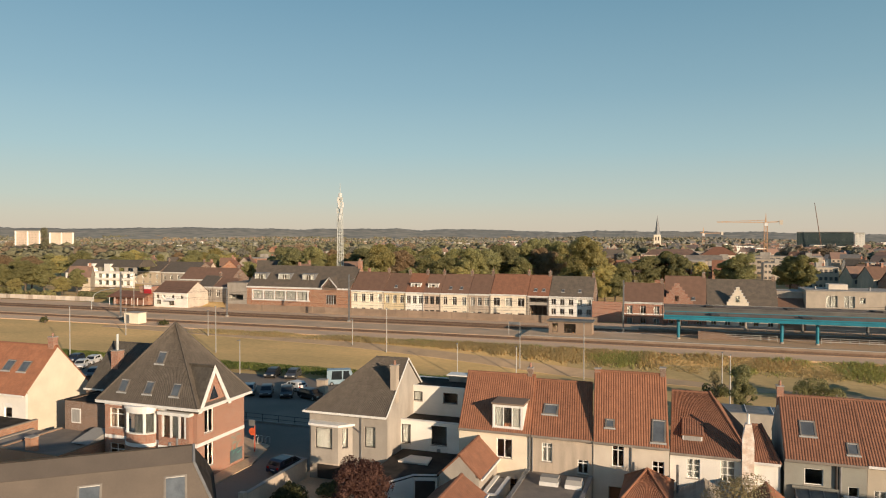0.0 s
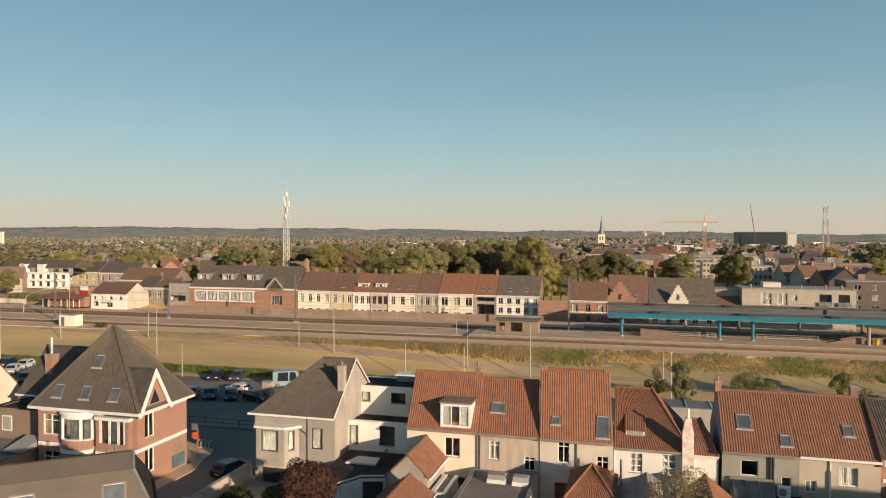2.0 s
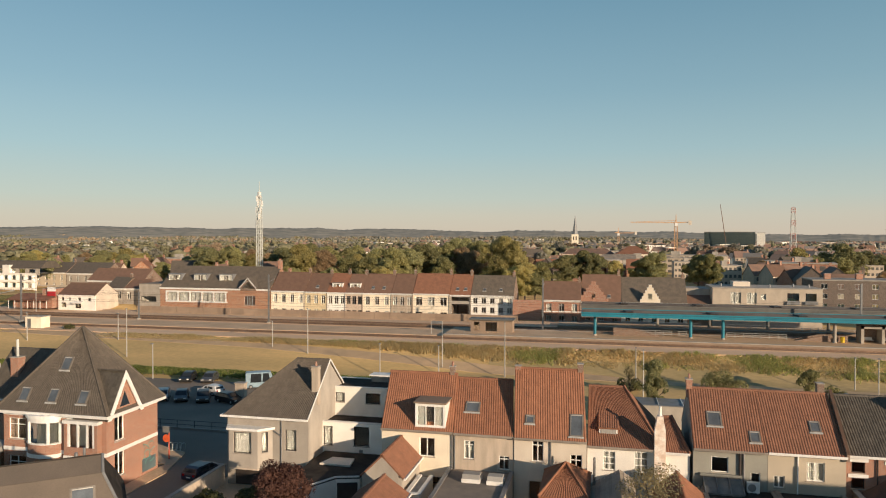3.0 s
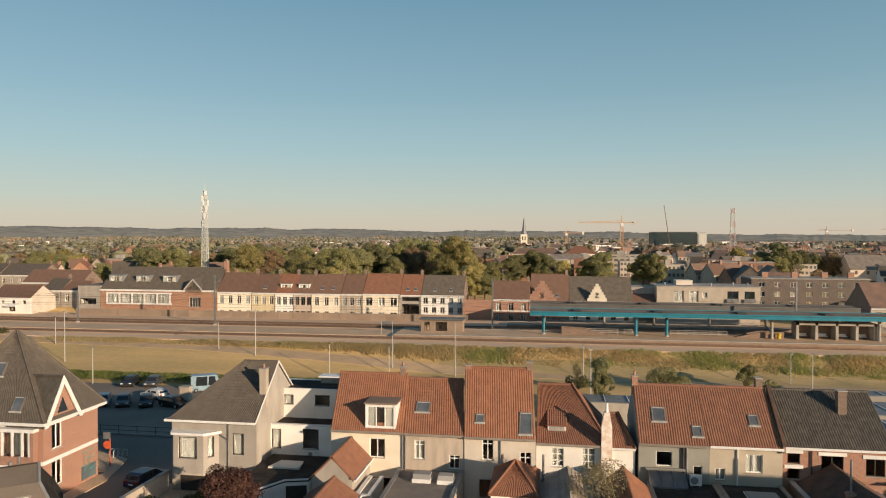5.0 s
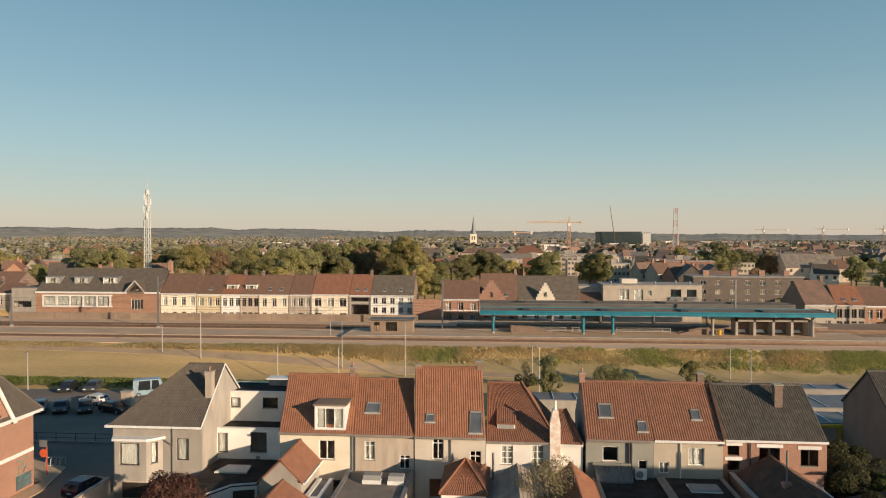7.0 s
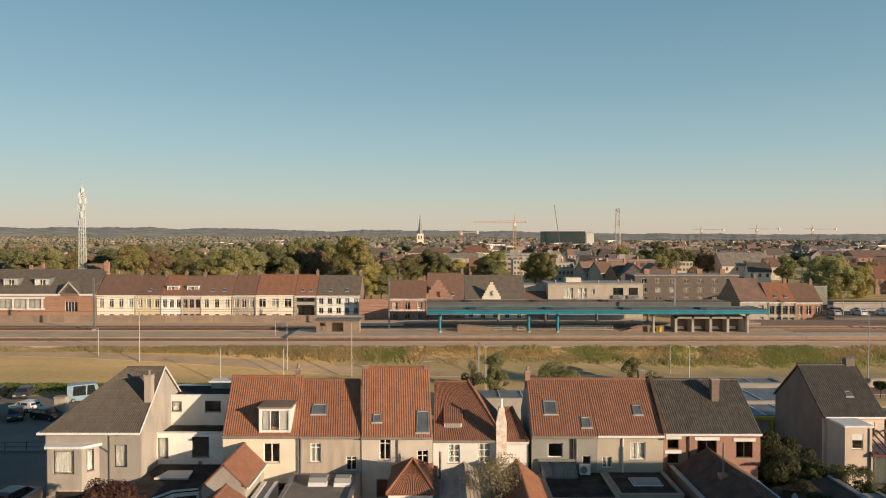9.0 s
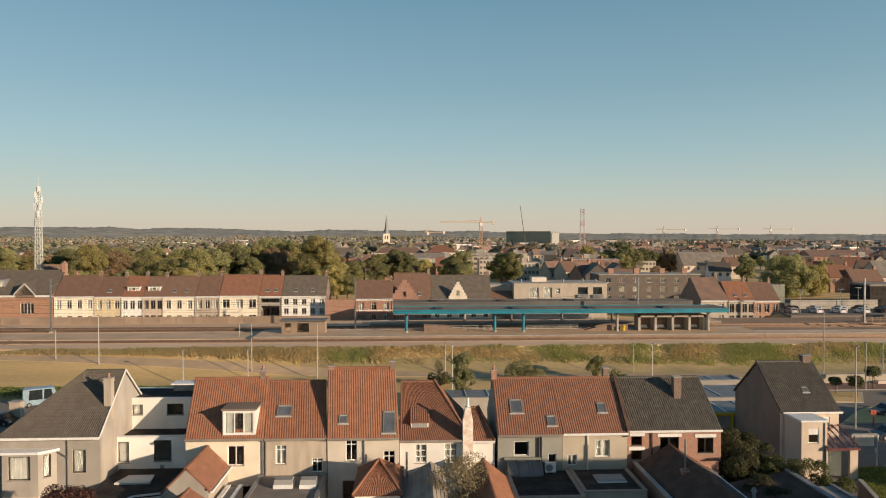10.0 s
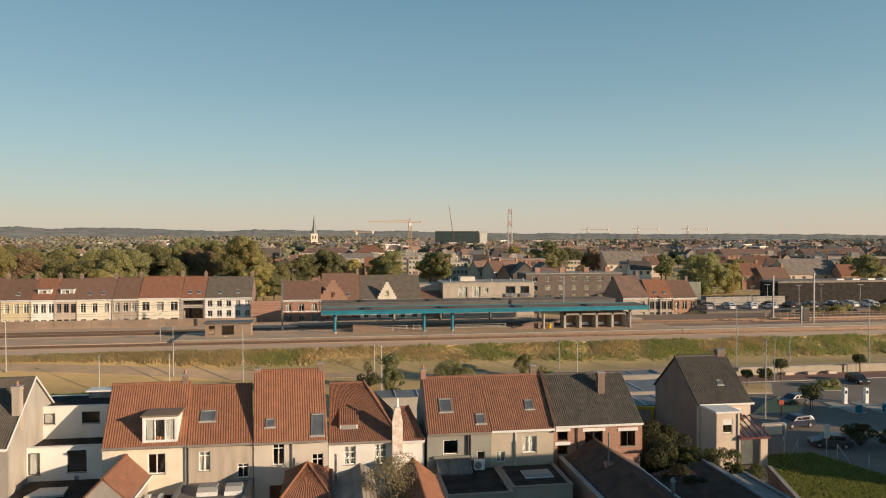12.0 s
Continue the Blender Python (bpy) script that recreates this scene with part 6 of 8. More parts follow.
def flat_proto(w, d, h, wall, label, m, cols, rows):
    b = thing("flat_block", m, label, "building", "flat-roofed town buildings")
    part("wall", Shape().box(-w / 2, w / 2, 0, d, 0, h), wall, b)
    part("flat_roof", Shape().box(-w / 2 - 0.2, w / 2 + 0.2, -0.2, d + 0.2, h, h + 0.4), CONC, b)
    for j in range(rows):
        for i in range(cols):
            part("window", Shape().box(-w / 2 + w / cols * (i + 0.2), -w / 2 + w / cols * (i + 0.8), -0.04, 0, h / rows * (j + 0.35), h / rows * (j + 0.8)), HGLASS, b)
    part("roof_box", Shape().box(-2, 2, d / 2 - 1.5, d / 2 + 1.5, h + 0.4, h + 2.4), CONC, b)
    return b


FLATS = [
    flat_proto(24, 12, 9, DULL_C, "dull cream flat-roofed building in the town", pose(18, 380, 4), 7, 3),
    flat_proto(30, 12, 8, PINK_R, "pale flat-roofed building in the town", pose(95, 370, 4, 0, 0, 8), 9, 2),
    flat_proto(20, 14, 8, RED_B, "red brick flat-roofed building in the town", pose(-5, 330, 4), 6, 2),
]
for i in range(400):
    az = -43 + 98 * R2.random() if i < 300 else -43 + 50 * R2.random()
    r = 232 + 1000 * R2.random() ** 1.5 if i < 300 else 215 + 420 * R2.random()
    if 6 < az < 26 and r < 420:
        continue
    if az > 8 and R2.random() < 0.2:
        continue
    x, y = polar(az, r)
    if y < 196 or (y < 232 and -16 < x < 190) or (az < -22 and r < 300) or (-7.5 < az < -4 and r < 430):
        continue
    if (y < 300 and -20 < x < 60) or (y < 275 and x > 110) or (y < 345 and 84 < x < 160):
        continue
    pool = FLATS if R2.random() < 0.14 and r > 330 else TOWN
    copy_thing(pool[int(R2.integers(len(pool)))], pose(x, y, ground_z(x, y) + (-1 + 1.5 * R2.random()), 0, 0, R2.choice([0, 12, -15, 90, 75, 30]) + az * 0.5))




def far_town():
    """The roofs of the town's outer streets, too many and too far to count."""
    rng = np.random.default_rng(17)
    made = {}
    # the hazy_ colours are greyed in place of the air over far streets
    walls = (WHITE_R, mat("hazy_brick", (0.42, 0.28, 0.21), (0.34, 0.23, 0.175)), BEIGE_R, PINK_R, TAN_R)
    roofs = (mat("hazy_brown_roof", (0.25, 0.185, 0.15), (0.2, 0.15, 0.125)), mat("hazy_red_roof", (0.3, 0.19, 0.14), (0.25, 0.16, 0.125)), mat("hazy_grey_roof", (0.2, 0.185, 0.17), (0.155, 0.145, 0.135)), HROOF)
    for i in range(1500):
        az, r = -46 + 102 * rng.random(), 480 + 1700 * rng.random() ** 1.2
        x, y = polar(az, r)
        if noise.noise((x * 0.004, y * 0.004, 1.0)) > (0.12 if az < 0 else -0.12):
            continue
        w, d, ze, zr = 8 + 8 * rng.random(), 8 + 3 * rng.random(), 4.5 + 2.5 * rng.random(), 8 + 3 * rng.random()
        m = pose(x, y, ground_z(x, y), 0, 0, az + float(rng.choice([0, 10, -20, 90, 70, 35])))
        flat = rng.random() < 0.12
        if flat:
            w, ze = w * 2, ze + 3
        wm, rm = int(rng.choice([0, 0, 1, 2, 3, 4])), int(rng.choice([0, 2, 1, 2, 3]))
        made.setdefault(("w", wm), Shape()).join(Shape().box(-w / 2, w / 2, 0, d, 0, ze), m)
        top = Shape().box(-w / 2 - 0.2, w / 2 + 0.2, -0.2, d + 0.2, ze, ze + 0.5) if flat else Shape().prism([(-0.4, ze - 0.1), (d + 0.4, ze - 0.1), (d / 2, zr)], -w / 2 - 0.2, w / 2 + 0.2)
        made.setdefault(("r", rm) if not flat else ("w", 0), Shape()).join(top, m)
        if not flat:
            made.setdefault(("w", 1), Shape()).join(Shape().box(w / 2 - 1.3, w / 2 - 0.4, d / 2 - 0.4, d / 2 + 0.4, zr - 0.8, zr + 1.1), m)
        panes = made.setdefault(("g", 0), Shape())
        for k in range(int(w / 2.8)):
            panes.join(Shape().box(-w / 2 + 2.8 * k + 0.8, -w / 2 + 2.8 * k + 2.0, -0.06, 0.0, ze - 2.2, ze - 0.8), m)
    for (k, i), sh in made.items():
        nm, pool, lab = {"w": ("far_town_walls", walls, "rendered and brick walls of far streets"), "r": ("far_town_roofs", roofs, "tiled roofs of far streets"), "g": ("far_town_windows", (HGLASS,), "haze-muted window panes of far streets")}[k]
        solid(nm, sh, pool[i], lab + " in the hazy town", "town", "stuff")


far_town()


def civic():
    """Larger public buildings in the middle of the town."""
    b = thing("public_building", pose(-22, 400, 4), "long pale public building with brown hipped roof", "public building", "public buildings")
    part("wall", Shape().box(0, 28, 0, 12, 0, 10.6), PINK_R, b)
    part("roof", Shape().add([(-0.5, -0.5, 10.6), (28.5, -0.5, 10.6), (28.5, 12.5, 10.6), (-0.5, 12.5, 10.6), (4, 6, 13.6), (24, 6, 13.6)], [(0, 1, 5, 4), (1, 2, 5), (2, 3, 4, 5), (3, 0, 4), (3, 2, 1, 0)]), HROOF, b)
    for i in range(9):
        part("window", Shape().box(1.2 + 3.0 * i, 2.6 + 3.0 * i, -0.06, 0.0, 8.0, 9.9), HGLASS, b)
    b = thing("public_building", pose(7.5, 390, 4), "cream public building with red-brown pyramid roof", "public building", "public buildings")
    part("wall", Shape().box(0, 17, 0, 14, 0, 11), CREAM, b)
    part("roof", Shape().add([(-0.6, -0.6, 11), (17.6, -0.6, 11), (17.6, 14.6, 11), (-0.6, 14.6, 11), (6.5, 7, 15.2), (10.5, 7, 15.2)], [(0, 1, 5, 4), (1, 2, 5), (2, 3, 4, 5), (3, 0, 4), (3, 2, 1, 0)]), TILE_R, b)
    for i in range(7):
        part("window", Shape().box(0.9 + 2.3 * i, 2.2 + 2.3 * i, -0.06, 0.0, 8.0, 10.0), HGLASS, b)
    b = thing("public_building", pose(-4, 330, 4), "orange brick hall with pale flat roof edge and white corner", "public building", "public buildings")
    part("wall", Shape().box(0, 9, 0, 12, 0, 9), ORANGE_B, b)
    part("corner", Shape().box(9.002, 11.5, -0.3, 12, 0, 9), WHITE_R, b)
    part("flat_roof", Shape().box(-0.3, 11.8, -0.6, 12.3, 9, 9.8), CONC, b)
    b = thing("public_building", pose(0, 362, 4), "long hall with dark grey roof", "public building", "public buildings")
    part("wall", Shape().box(0, 16, 0, 10, 0, 8.6), PINK_R, b)
    part("roof", Shape().prism([(-0.5, 8.6), (10.5, 8.6), (5, 11.3)], -0.4, 16.4), FELT_L, b)


civic()
BIGROOF = town_proto(24, 14, 5, 11, PINK_R, FELT_L, "large pale house with wide dark roof", 5, pose(193, 262, 3))
WORKS = town_proto(42, 16, 7, 11, ORANGE_B, HROOF, "long brick factory range with brown roof", 12, pose(272, 430, 4))
copy_thing(WORKS, pose(325, 420, 4, 0, 0, -3))
copy_thing(BIGROOF, pose(142, 330, 5))
copy_thing(TOWN[2], pose(151.5, 240, 3.5, 0, 0, -6))
copy_thing(TOWN[1], pose(159, 237, 2.5))
copy_thing(TOWN[2], pose(204, 255, 2, 0, 0, -8))
copy_thing(TOWN[6], pose(215, 257, 2, 0, 0, 5))
copy_thing(FLATS[2], pose(79, 300, 5.5, 0, 0, -12))
for x, y, k in ((88, 325, 0.9), (94, 333, 1.05), (100, 329, 1.1), (107, 334, 1.0), (97, 322, 0.8), (113, 340, 0.9), (120, 345, 0.8)):
    stand(FARP, [(x, y, k, 0 if x < 100 else 1)], R2)
copy_thing(FLATS[0], pose(*polar(-5.6, 415), 3, 0, 0, -5))
copy_thing(FLATS[0], pose(*polar(-7.0, 440), 1, 0, 0, -5))
copy_thing(FLATS[2], pose(*polar(-2.0, 330), 3, 0, 0, 4))


for i in range(15):
    x, y = polar(-6.4 - 5.4 * R2.random(), 560 + 110 * R2.random())
    stand(HAZEP, [(x, y, 0.72 + 0.25 * R2.random(), int(R2.choice([0, 1, 1, 2])))], R2)
for az, r, h, i, turn in ((-9.2, 300, 0.95, 0, 4), (-12.5, 296, 0.9, 2, -10), (-15.2, 330, 0.9, 1, 8), (-18.5, 352, 0.85, 0, 0), (-6.4, 352, 0.9, 0, 2)):
    c = copy_thing(FLATS[i], pose(*polar(az, r), 4, 0, 0, turn))
    c.scale = (0.5, 0.7, h)


def overhead_wires():
    for y, z in ((137.4, 9.2), (153.2, 9.2), (157.2, 9.2)):
        w = thing("overhead_wire", pose(0, y, z), "thin dark overhead contact wire strung above the track", "overhead wire", "overhead wires")
        part("contact_wire", Shape().strand([(-260, 0, 0), (220, 0, 0)], 0.022), DARKF, w)
        for i in range(8):
            x0 = -260 + 60 * i
            part("carrier_wire", Shape().strand([(x0 + 7.5 * k, 0, 0.35 + 1.0 * ((k - 4) / 4) ** 2) for k in range(9)], 0.022), DARKF, w)


overhead_wires()


def hills():
    """The wooded ridge on the skyline, some three kilometres off."""
    m = bpy.data.materials.new("hazy_wooded_hills")
    m.use_nodes = True
    n, l = m.node_tree.nodes, m.node_tree.links
    p = n["Principled BSDF"]
    tc, no, ra = n.new("ShaderNodeTexCoord"), n.new("ShaderNodeTexNoise"), n.new("ShaderNodeValToRGB")
    no.inputs["Scale"].default_value, no.inputs["Detail"].default_value = 0.02, 9
    ra.color_ramp.elements[0].position, ra.color_ramp.elements[1].position = 0.35, 0.7
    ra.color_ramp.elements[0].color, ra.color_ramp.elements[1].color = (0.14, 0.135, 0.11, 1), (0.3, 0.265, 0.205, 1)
    l.new(tc.outputs["Object"], no.inputs["Vector"])
    l.new(no.outputs["Fac"], ra.inputs[0])
    l.new(ra.outputs[0], p.inputs["Base Color"])
    p.inputs["Roughness"].default_value = 1.0
    # faint glow over greyed colours stands in for the haze before the ridge
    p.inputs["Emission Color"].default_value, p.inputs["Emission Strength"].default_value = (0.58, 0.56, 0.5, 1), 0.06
    for r, k, o in ((3300, 1.0, 0), (4000, 1.35, 40)):
        def crest(az):
            return 24 + 23 * k + 16 * k * noise.noise((az * 0.09 + o, 0.3, 0)) + 6 * noise.noise((az * 0.5, o, 0)) + 2.5 * noise.noise((az * 3, o, 1)) + 17 * ramp01(5, 35, az) - 22 * (1 - ramp01(-20, 2, az))
        s, n2 = Shape(), 1000
        for i in range(n2 + 1):
            az = -60 + 130 * i / n2
            x, y = polar(az, r)
            top = crest(az)
            s.v += [(x * 0.8, y * 0.8, -5), (x * 0.985, y * 0.985, top * 0.93 - 2), (x, y, top + 4.2 * abs(noise.noise((az * 9, o, 2))) + 3.0 * abs(noise.noise((az * 26, o, 3)))), (x * 1.06, y * 1.06, -5)]
        for i in range(n2):
            a = 4 * i
            s.f += [(a + k2, a + k2 + 4, a + k2 + 5, a + k2 + 1) for k2 in range(3)]
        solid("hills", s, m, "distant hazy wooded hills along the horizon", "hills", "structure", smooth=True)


hills()


# ---- back yards in front of the terrace ----
def ridge_y(name, x0, x1, y0, y1, ze, zr, wall_m, roof_m, label, fine=True, category="outbuilding", over=0.2, caps=True):
    """A small gabled building whose ridge runs away from the camera."""
    return gable_house(name, 0, y1 - y0, 0, x1 - x0, ze, zr, wall_m, roof_m, label, m=pose(x1, y0, 0, 0, 0, 90), group="outbuildings", category=category, over=over,
                       back_fine=fine, roof_fine=fine, caps=caps)


def flat_box(name, x0, x1, y0, y1, h, wall_m, roof_m, label, rim=None, category="outbuilding"):
    b = thing(name, pose(x0, y0, 0), label, category, "flat-roofed outbuildings")
    w, d = x1 - x0, y1 - y0
    part("wall", Shape().box(0, w, 0, 0.25, 0, h).box(0, 0.25, 0.25, d, 0, h).box(w - 0.25, w, 0.25, d, 0, h), wall_m, b)
    part("flat_roof", Shape().box(0.2, w - 0.2, 0.2, d, h - 0.3, h - 0.08), roof_m, b)
    part("roof_edge", Shape().box(-0.06, w + 0.06, -0.06, 0.3, h, h + 0.1).box(-0.06, 0.3, 0.3, d, h, h + 0.1).box(w - 0.3, w + 0.06, 0.3, d, h, h + 0.1), rim or ZINC, b)
    return b


def rooflight(parent, x0, x1, y0, y1, z, h=0.35):
    k = part("rooflight", Shape().box(x0, x1, y0, y1, z, z + h * 0.5), WHITE, parent)
    part("dome", Shape().prism([(y0 + 0.05, z + h * 0.5), (y1 - 0.05, z + h * 0.5), (y1 - 0.25, z + h), (y0 + 0.25, z + h)], x0 + 0.05, x1 - 0.05), CURTAIN, k)


def yards():
    ridge_y("gabled_annexe", -19.9, -16.4, 56.0, 61.95, 3.7, 5.4, GREY_R, TILE_R, "grey rendered gabled annexe with brown tiled roof")
    ridge_y("gabled_shed", -19.3, -15.4, 48.0, 54.3, 3.1, 4.4, GREY_R, TILE_R, "small gabled shed with brown tiled roof")
    b = flat_box("porch", -16.0, -14.7, 55.5, 60.2, 2.6, CREAM, ZINC, "small cream flat-roofed porch beside the annexe", WHITE)
    part("door", Shape().box(0.35, 1.0, -0.03, 0, 0.05, 2.05), WHITE, b)
    p = flat_box("flat_roofed_kitchen", -13.6, -7.75, 48, 61.95, 2.9, TAN_R, FELT_L, "flat-roofed kitchen wing with weathered brown roofing and two rooflights")
    rooflight(p, 1.8, 3.4, 10.6, 12.0, 2.8, 0.7)
    rooflight(p, 4.0, 5.4, 10.5, 11.9, 2.8, 0.7)
    # pyramid-roofed pavilion
    h = thing("tiled_pavilion", pose(-4.9, 55, 0), "small outbuilding with orange tiled pyramid roof", "outbuilding", "outbuildings")
    w, d, ze, zr = 4.0, 6.4, 3.5, 5.3
    part("wall", Shape().box(0.2, w - 0.2, 0.2, d - 0.2, 0, ze), WHITE_R, h)
    for o, u, v, L, run in (((0, 0, ze), (1, 0, 0), Vector((0, d / 2, zr - ze)), w, w / 2), ((w, d, ze), (-1, 0, 0), Vector((0, -d / 2, zr - ze)), w, w / 2),
                            ((w, 0, ze), (0, 1, 0), Vector((-w / 2, 0, zr - ze)), d, d / 2), ((0, d, ze), (0, -1, 0), Vector((w / 2, 0, zr - ze)), d, d / 2)):
        part("roof", tiles(L, v.length, cut=(run / v.length, run / v.length)), TILE_O, h, m=plane_frame(o, u, v))
    s = Shape()
    for cx, cy in ((0, 0), (w, 0), (w, d), (0, d)):
        s.tube((cx, cy, ze + 0.06), (w / 2, d / 2, zr + 0.08), 0.09, 0.09, 6)
    part("hip", s, TILE_O, h)
    # slatted shed roof
    h = thing("timber_shed", pose(-1.2, 49, 0), "timber shed with weathered grey boarded roof", "shed", "outbuildings")
    part("wall", Shape().prism([(0.1, 0), (5.1, 0), (5.1, 2.9), (2.65, 4.3), (0.1, 2.9)], 0.2, 10.9, "y"), TAN_R, h)
    for sg in (-1, 1):
        n = 9
        for i in range(n):
            a, b = i / n, (i + 0.94) / n
            xa, xb = (2.65 + sg * 2.75 * (1 - a)), (2.65 + sg * 2.75 * (1 - b))
            za, zb = 2.85 + 1.6 * a, 2.85 + 1.6 * b
            part("roof_board", Shape().prism([(xa, za), (xb, zb), (xb, zb + 0.1), (xa, za + 0.06)] if sg < 0 else [(xb, zb), (xa, za), (xa, za + 0.06), (xb, zb + 0.1)], 0, 11, "y"), SHINGLE, h)
    part("flue", Shape().tube((0.6, 10.2, 3.0), (0.6, 10.2, 5.6), 0.1, 0.1, 8), GREYF, h)
    ridge_y("gabled_shed", 4.05, 8.0, 49, 60.2, 2.9, 4.5, WHITE_R, TILE_O, "low shed with orange tiled roof")
    # behind the olive house
    e = flat_box("flat_roofed_kitchen", 8.2, 13.85, 55.3, 61.95, 2.95, OLIVE_R, FELT, "flat-roofed rear wing with dark roofing felt and grey rim", GUT)
    part("glazed_lean_to", Shape().prism([(4.95, 2.9), (6.6, 2.9), (6.6, 3.9), (4.95, 3.05)], 0.1, 3.1), mat("dusty_wired_glass", (0.25, 0.24, 0.22), (0.18, 0.175, 0.165), rough=0.25, scale=1.5), e)
    for i in range(4):
        part("glazing_bar", Shape().prism([(4.9, 3.06), (6.62, 3.94), (6.62, 4.02), (4.9, 3.14)], 0.1 + i * 1.0, 0.18 + i * 1.0), GREYF, e)
    part("lean_to_top", Shape().box(-0.1, 3.2, 6.4, 6.64, 3.95, 4.15), OLIVE_R, e)
    ac = thing("air_conditioner", pose(11.7, 61.2, 2.87), "white outdoor air-conditioning unit on the flat roof", "air conditioner")
    part("casing", Shape().box(0, 0.95, 0, 0.4, 0.1, 0.95), WHITE, ac)
    part("fan_grille", Shape().tube((0.36, -0.02, 0.52), (0.36, 0.0, 0.52), 0.32, 0.32, 16), GREYF, ac)
    for x in (0.1, 0.75):
        part("foot", Shape().box(x, x + 0.1, 0, 0.4, 0, 0.1), GREYF, ac)
    f = flat_box("flat_roofed_kitchen", 13.95, 19.2, 56.2, 61.95, 3.0, OLIVE_R, FELT, "flat-roofed rear wing with a long rooflight and grey fascia", GUT)
    rooflight(f, 1.8, 4.3, 2.3, 4.2, 2.9, 0.22)
    window(f, wall_frame(0, 0), 0.6, 1.6, 1.0, 2.3, sill=True)
    # brick outbuilding behind the red brick house
    g, _ = ridge_y("brick_outbuilding", 20.6, 26.4, 46, 62.9, 2.9, 4.7, BROWN_B, MOSSY, "long brick outbuilding with mossy brown tiled roof")
    wl = thing("garden_wall", pose(20.1, 46, 0), "pinkish rendered garden wall between two yards", "wall")
    part("wall", Shape().box(0, 0.3, 0, 16.9, 0, 3.2), PINK_D, wl)
    part("coping", Shape().box(-0.06, 0.36, 0, 16.9, 3.2, 3.3), CONC, wl)
    c = thing("flue_chimney", pose(22.6, 56.8, 0), "small brick chimney with a thin metal flue", "chimney")
    part("stack", Shape().box(-0.3, 0.3, -0.3, 0.3, 3.0, 4.6).box(-0.36, 0.36, -0.36, 0.36, 4.4, 4.5), RED_B, c)
    part("flue", Shape().tube((0, 0, 4.6), (0, 0, 7.1), 0.09, 0.09, 8), GREYF, c)
    v = thing("vent_pipe", pose(25.3, 50.5, 0), "galvanised vent pipe with a cowl", "vent pipe")
    part("pipe", Shape().tube((0, 0, 3.2), (0, 0, 5.0), 0.13, 0.13, 8), ZINC, v)
    part("cowl", Shape().tube((0, 0, 5.0), (0, 0, 5.3), 0.24, 0.08, 10), ZINC, v)
    # dark lean-to roof by the pinkish house
    h = thing("lean_to_shed", pose(26.6, 45, 0), "low shed with dark tiled single-slope roof", "shed", "outbuildings")
    part("wall", Shape().prism([(0.2, 0), (6.2, 0), (6.2, 3.0), (0.2, 1.9)], 0.2, 14.6, "y"), BROWN_B, h)
    up = Vector((6.4, 0, 1.2))
    part("roof", tiles(15, up.length), MOSSY, h, m=plane_frame((0, 15, 2.0), (0, -1, 0), up))
    part("ridge_flashing", Shape().box(6.2, 6.7, 0, 15, 3.1, 3.35), ZINC, h)
    flat_box("garage", 33.6, 36.2, 44, 58.3, 2.5, CONC, CONC, "narrow concrete garage with pale flat roof")
    w2 = thing("garden_wall", pose(34.9, 45, 0, 0, 0, -18), "brown rendered wall beside the lawn", "wall")
    part("wall", Shape().box(0.4, 0.65, 0, 18, 0, 1.6), PINK_D, w2)
    part("coping", Shape().box(0.34, 0.71, 0, 18, 1.6, 1.68), CONC, w2)
    w3 = thing("street_wall", pose(-36.0, 50.5, 0), "low sunlit stone wall along the side street", "wall")
    part("wall", Shape().box(0, 0.3, 0, 10.4, 0, 1.85), TAN_R, w3)
    part("pier", Shape().box(-0.1, 0.45, -0.4, 0.1, 0, 2.15), TAN_R, w3)
    part("coping", Shape().box(-0.05, 0.35, 0.1, 10.4, 1.85, 1.93), CONC, w3)


yards()


def white_annexe():
    g = thing("flat_roofed_annexe", pose(0, 0, 0), "white rendered single-storey annexe with dark felt roof", "house")
    pts = [(-26.8, 53), (-25.2, 53.4), (-22.9, 57.5), (-20.9, 58.1), (-20.9, 64.4), (-26.8, 64.4)]
    part("wall", Shape().prism([(x * 0.999, y) for x, y in pts], 0, 2.6, "z"), WHITE_R, g)
    part("flat_roof", Shape().prism(pts, 2.6, 2.8, "z"), FELT, g)
    e = Shape()
    for (xa, ya), (xb, yb) in zip(pts[:4], pts[1:4]):
        e.tube((xa, ya, 2.8), (xb, yb, 2.8), 0.09, 0.09, 4)
    part("roof_edge", e, WHITE, g)
    part("window", Shape().prism([(-22.75, 57.45), (-21.05, 57.96), (-21.05, 58.0), (-22.75, 57.5)], 0.4, 2.3, "z"), DARKF, g)
    part("rooflight", Shape().prism([(-25.6, 60.3), (-22.6, 60.3), (-22.9, 62.3), (-25.1, 62.3)], 2.8, 2.95, "z"), PALE_R, g)


white_annexe()


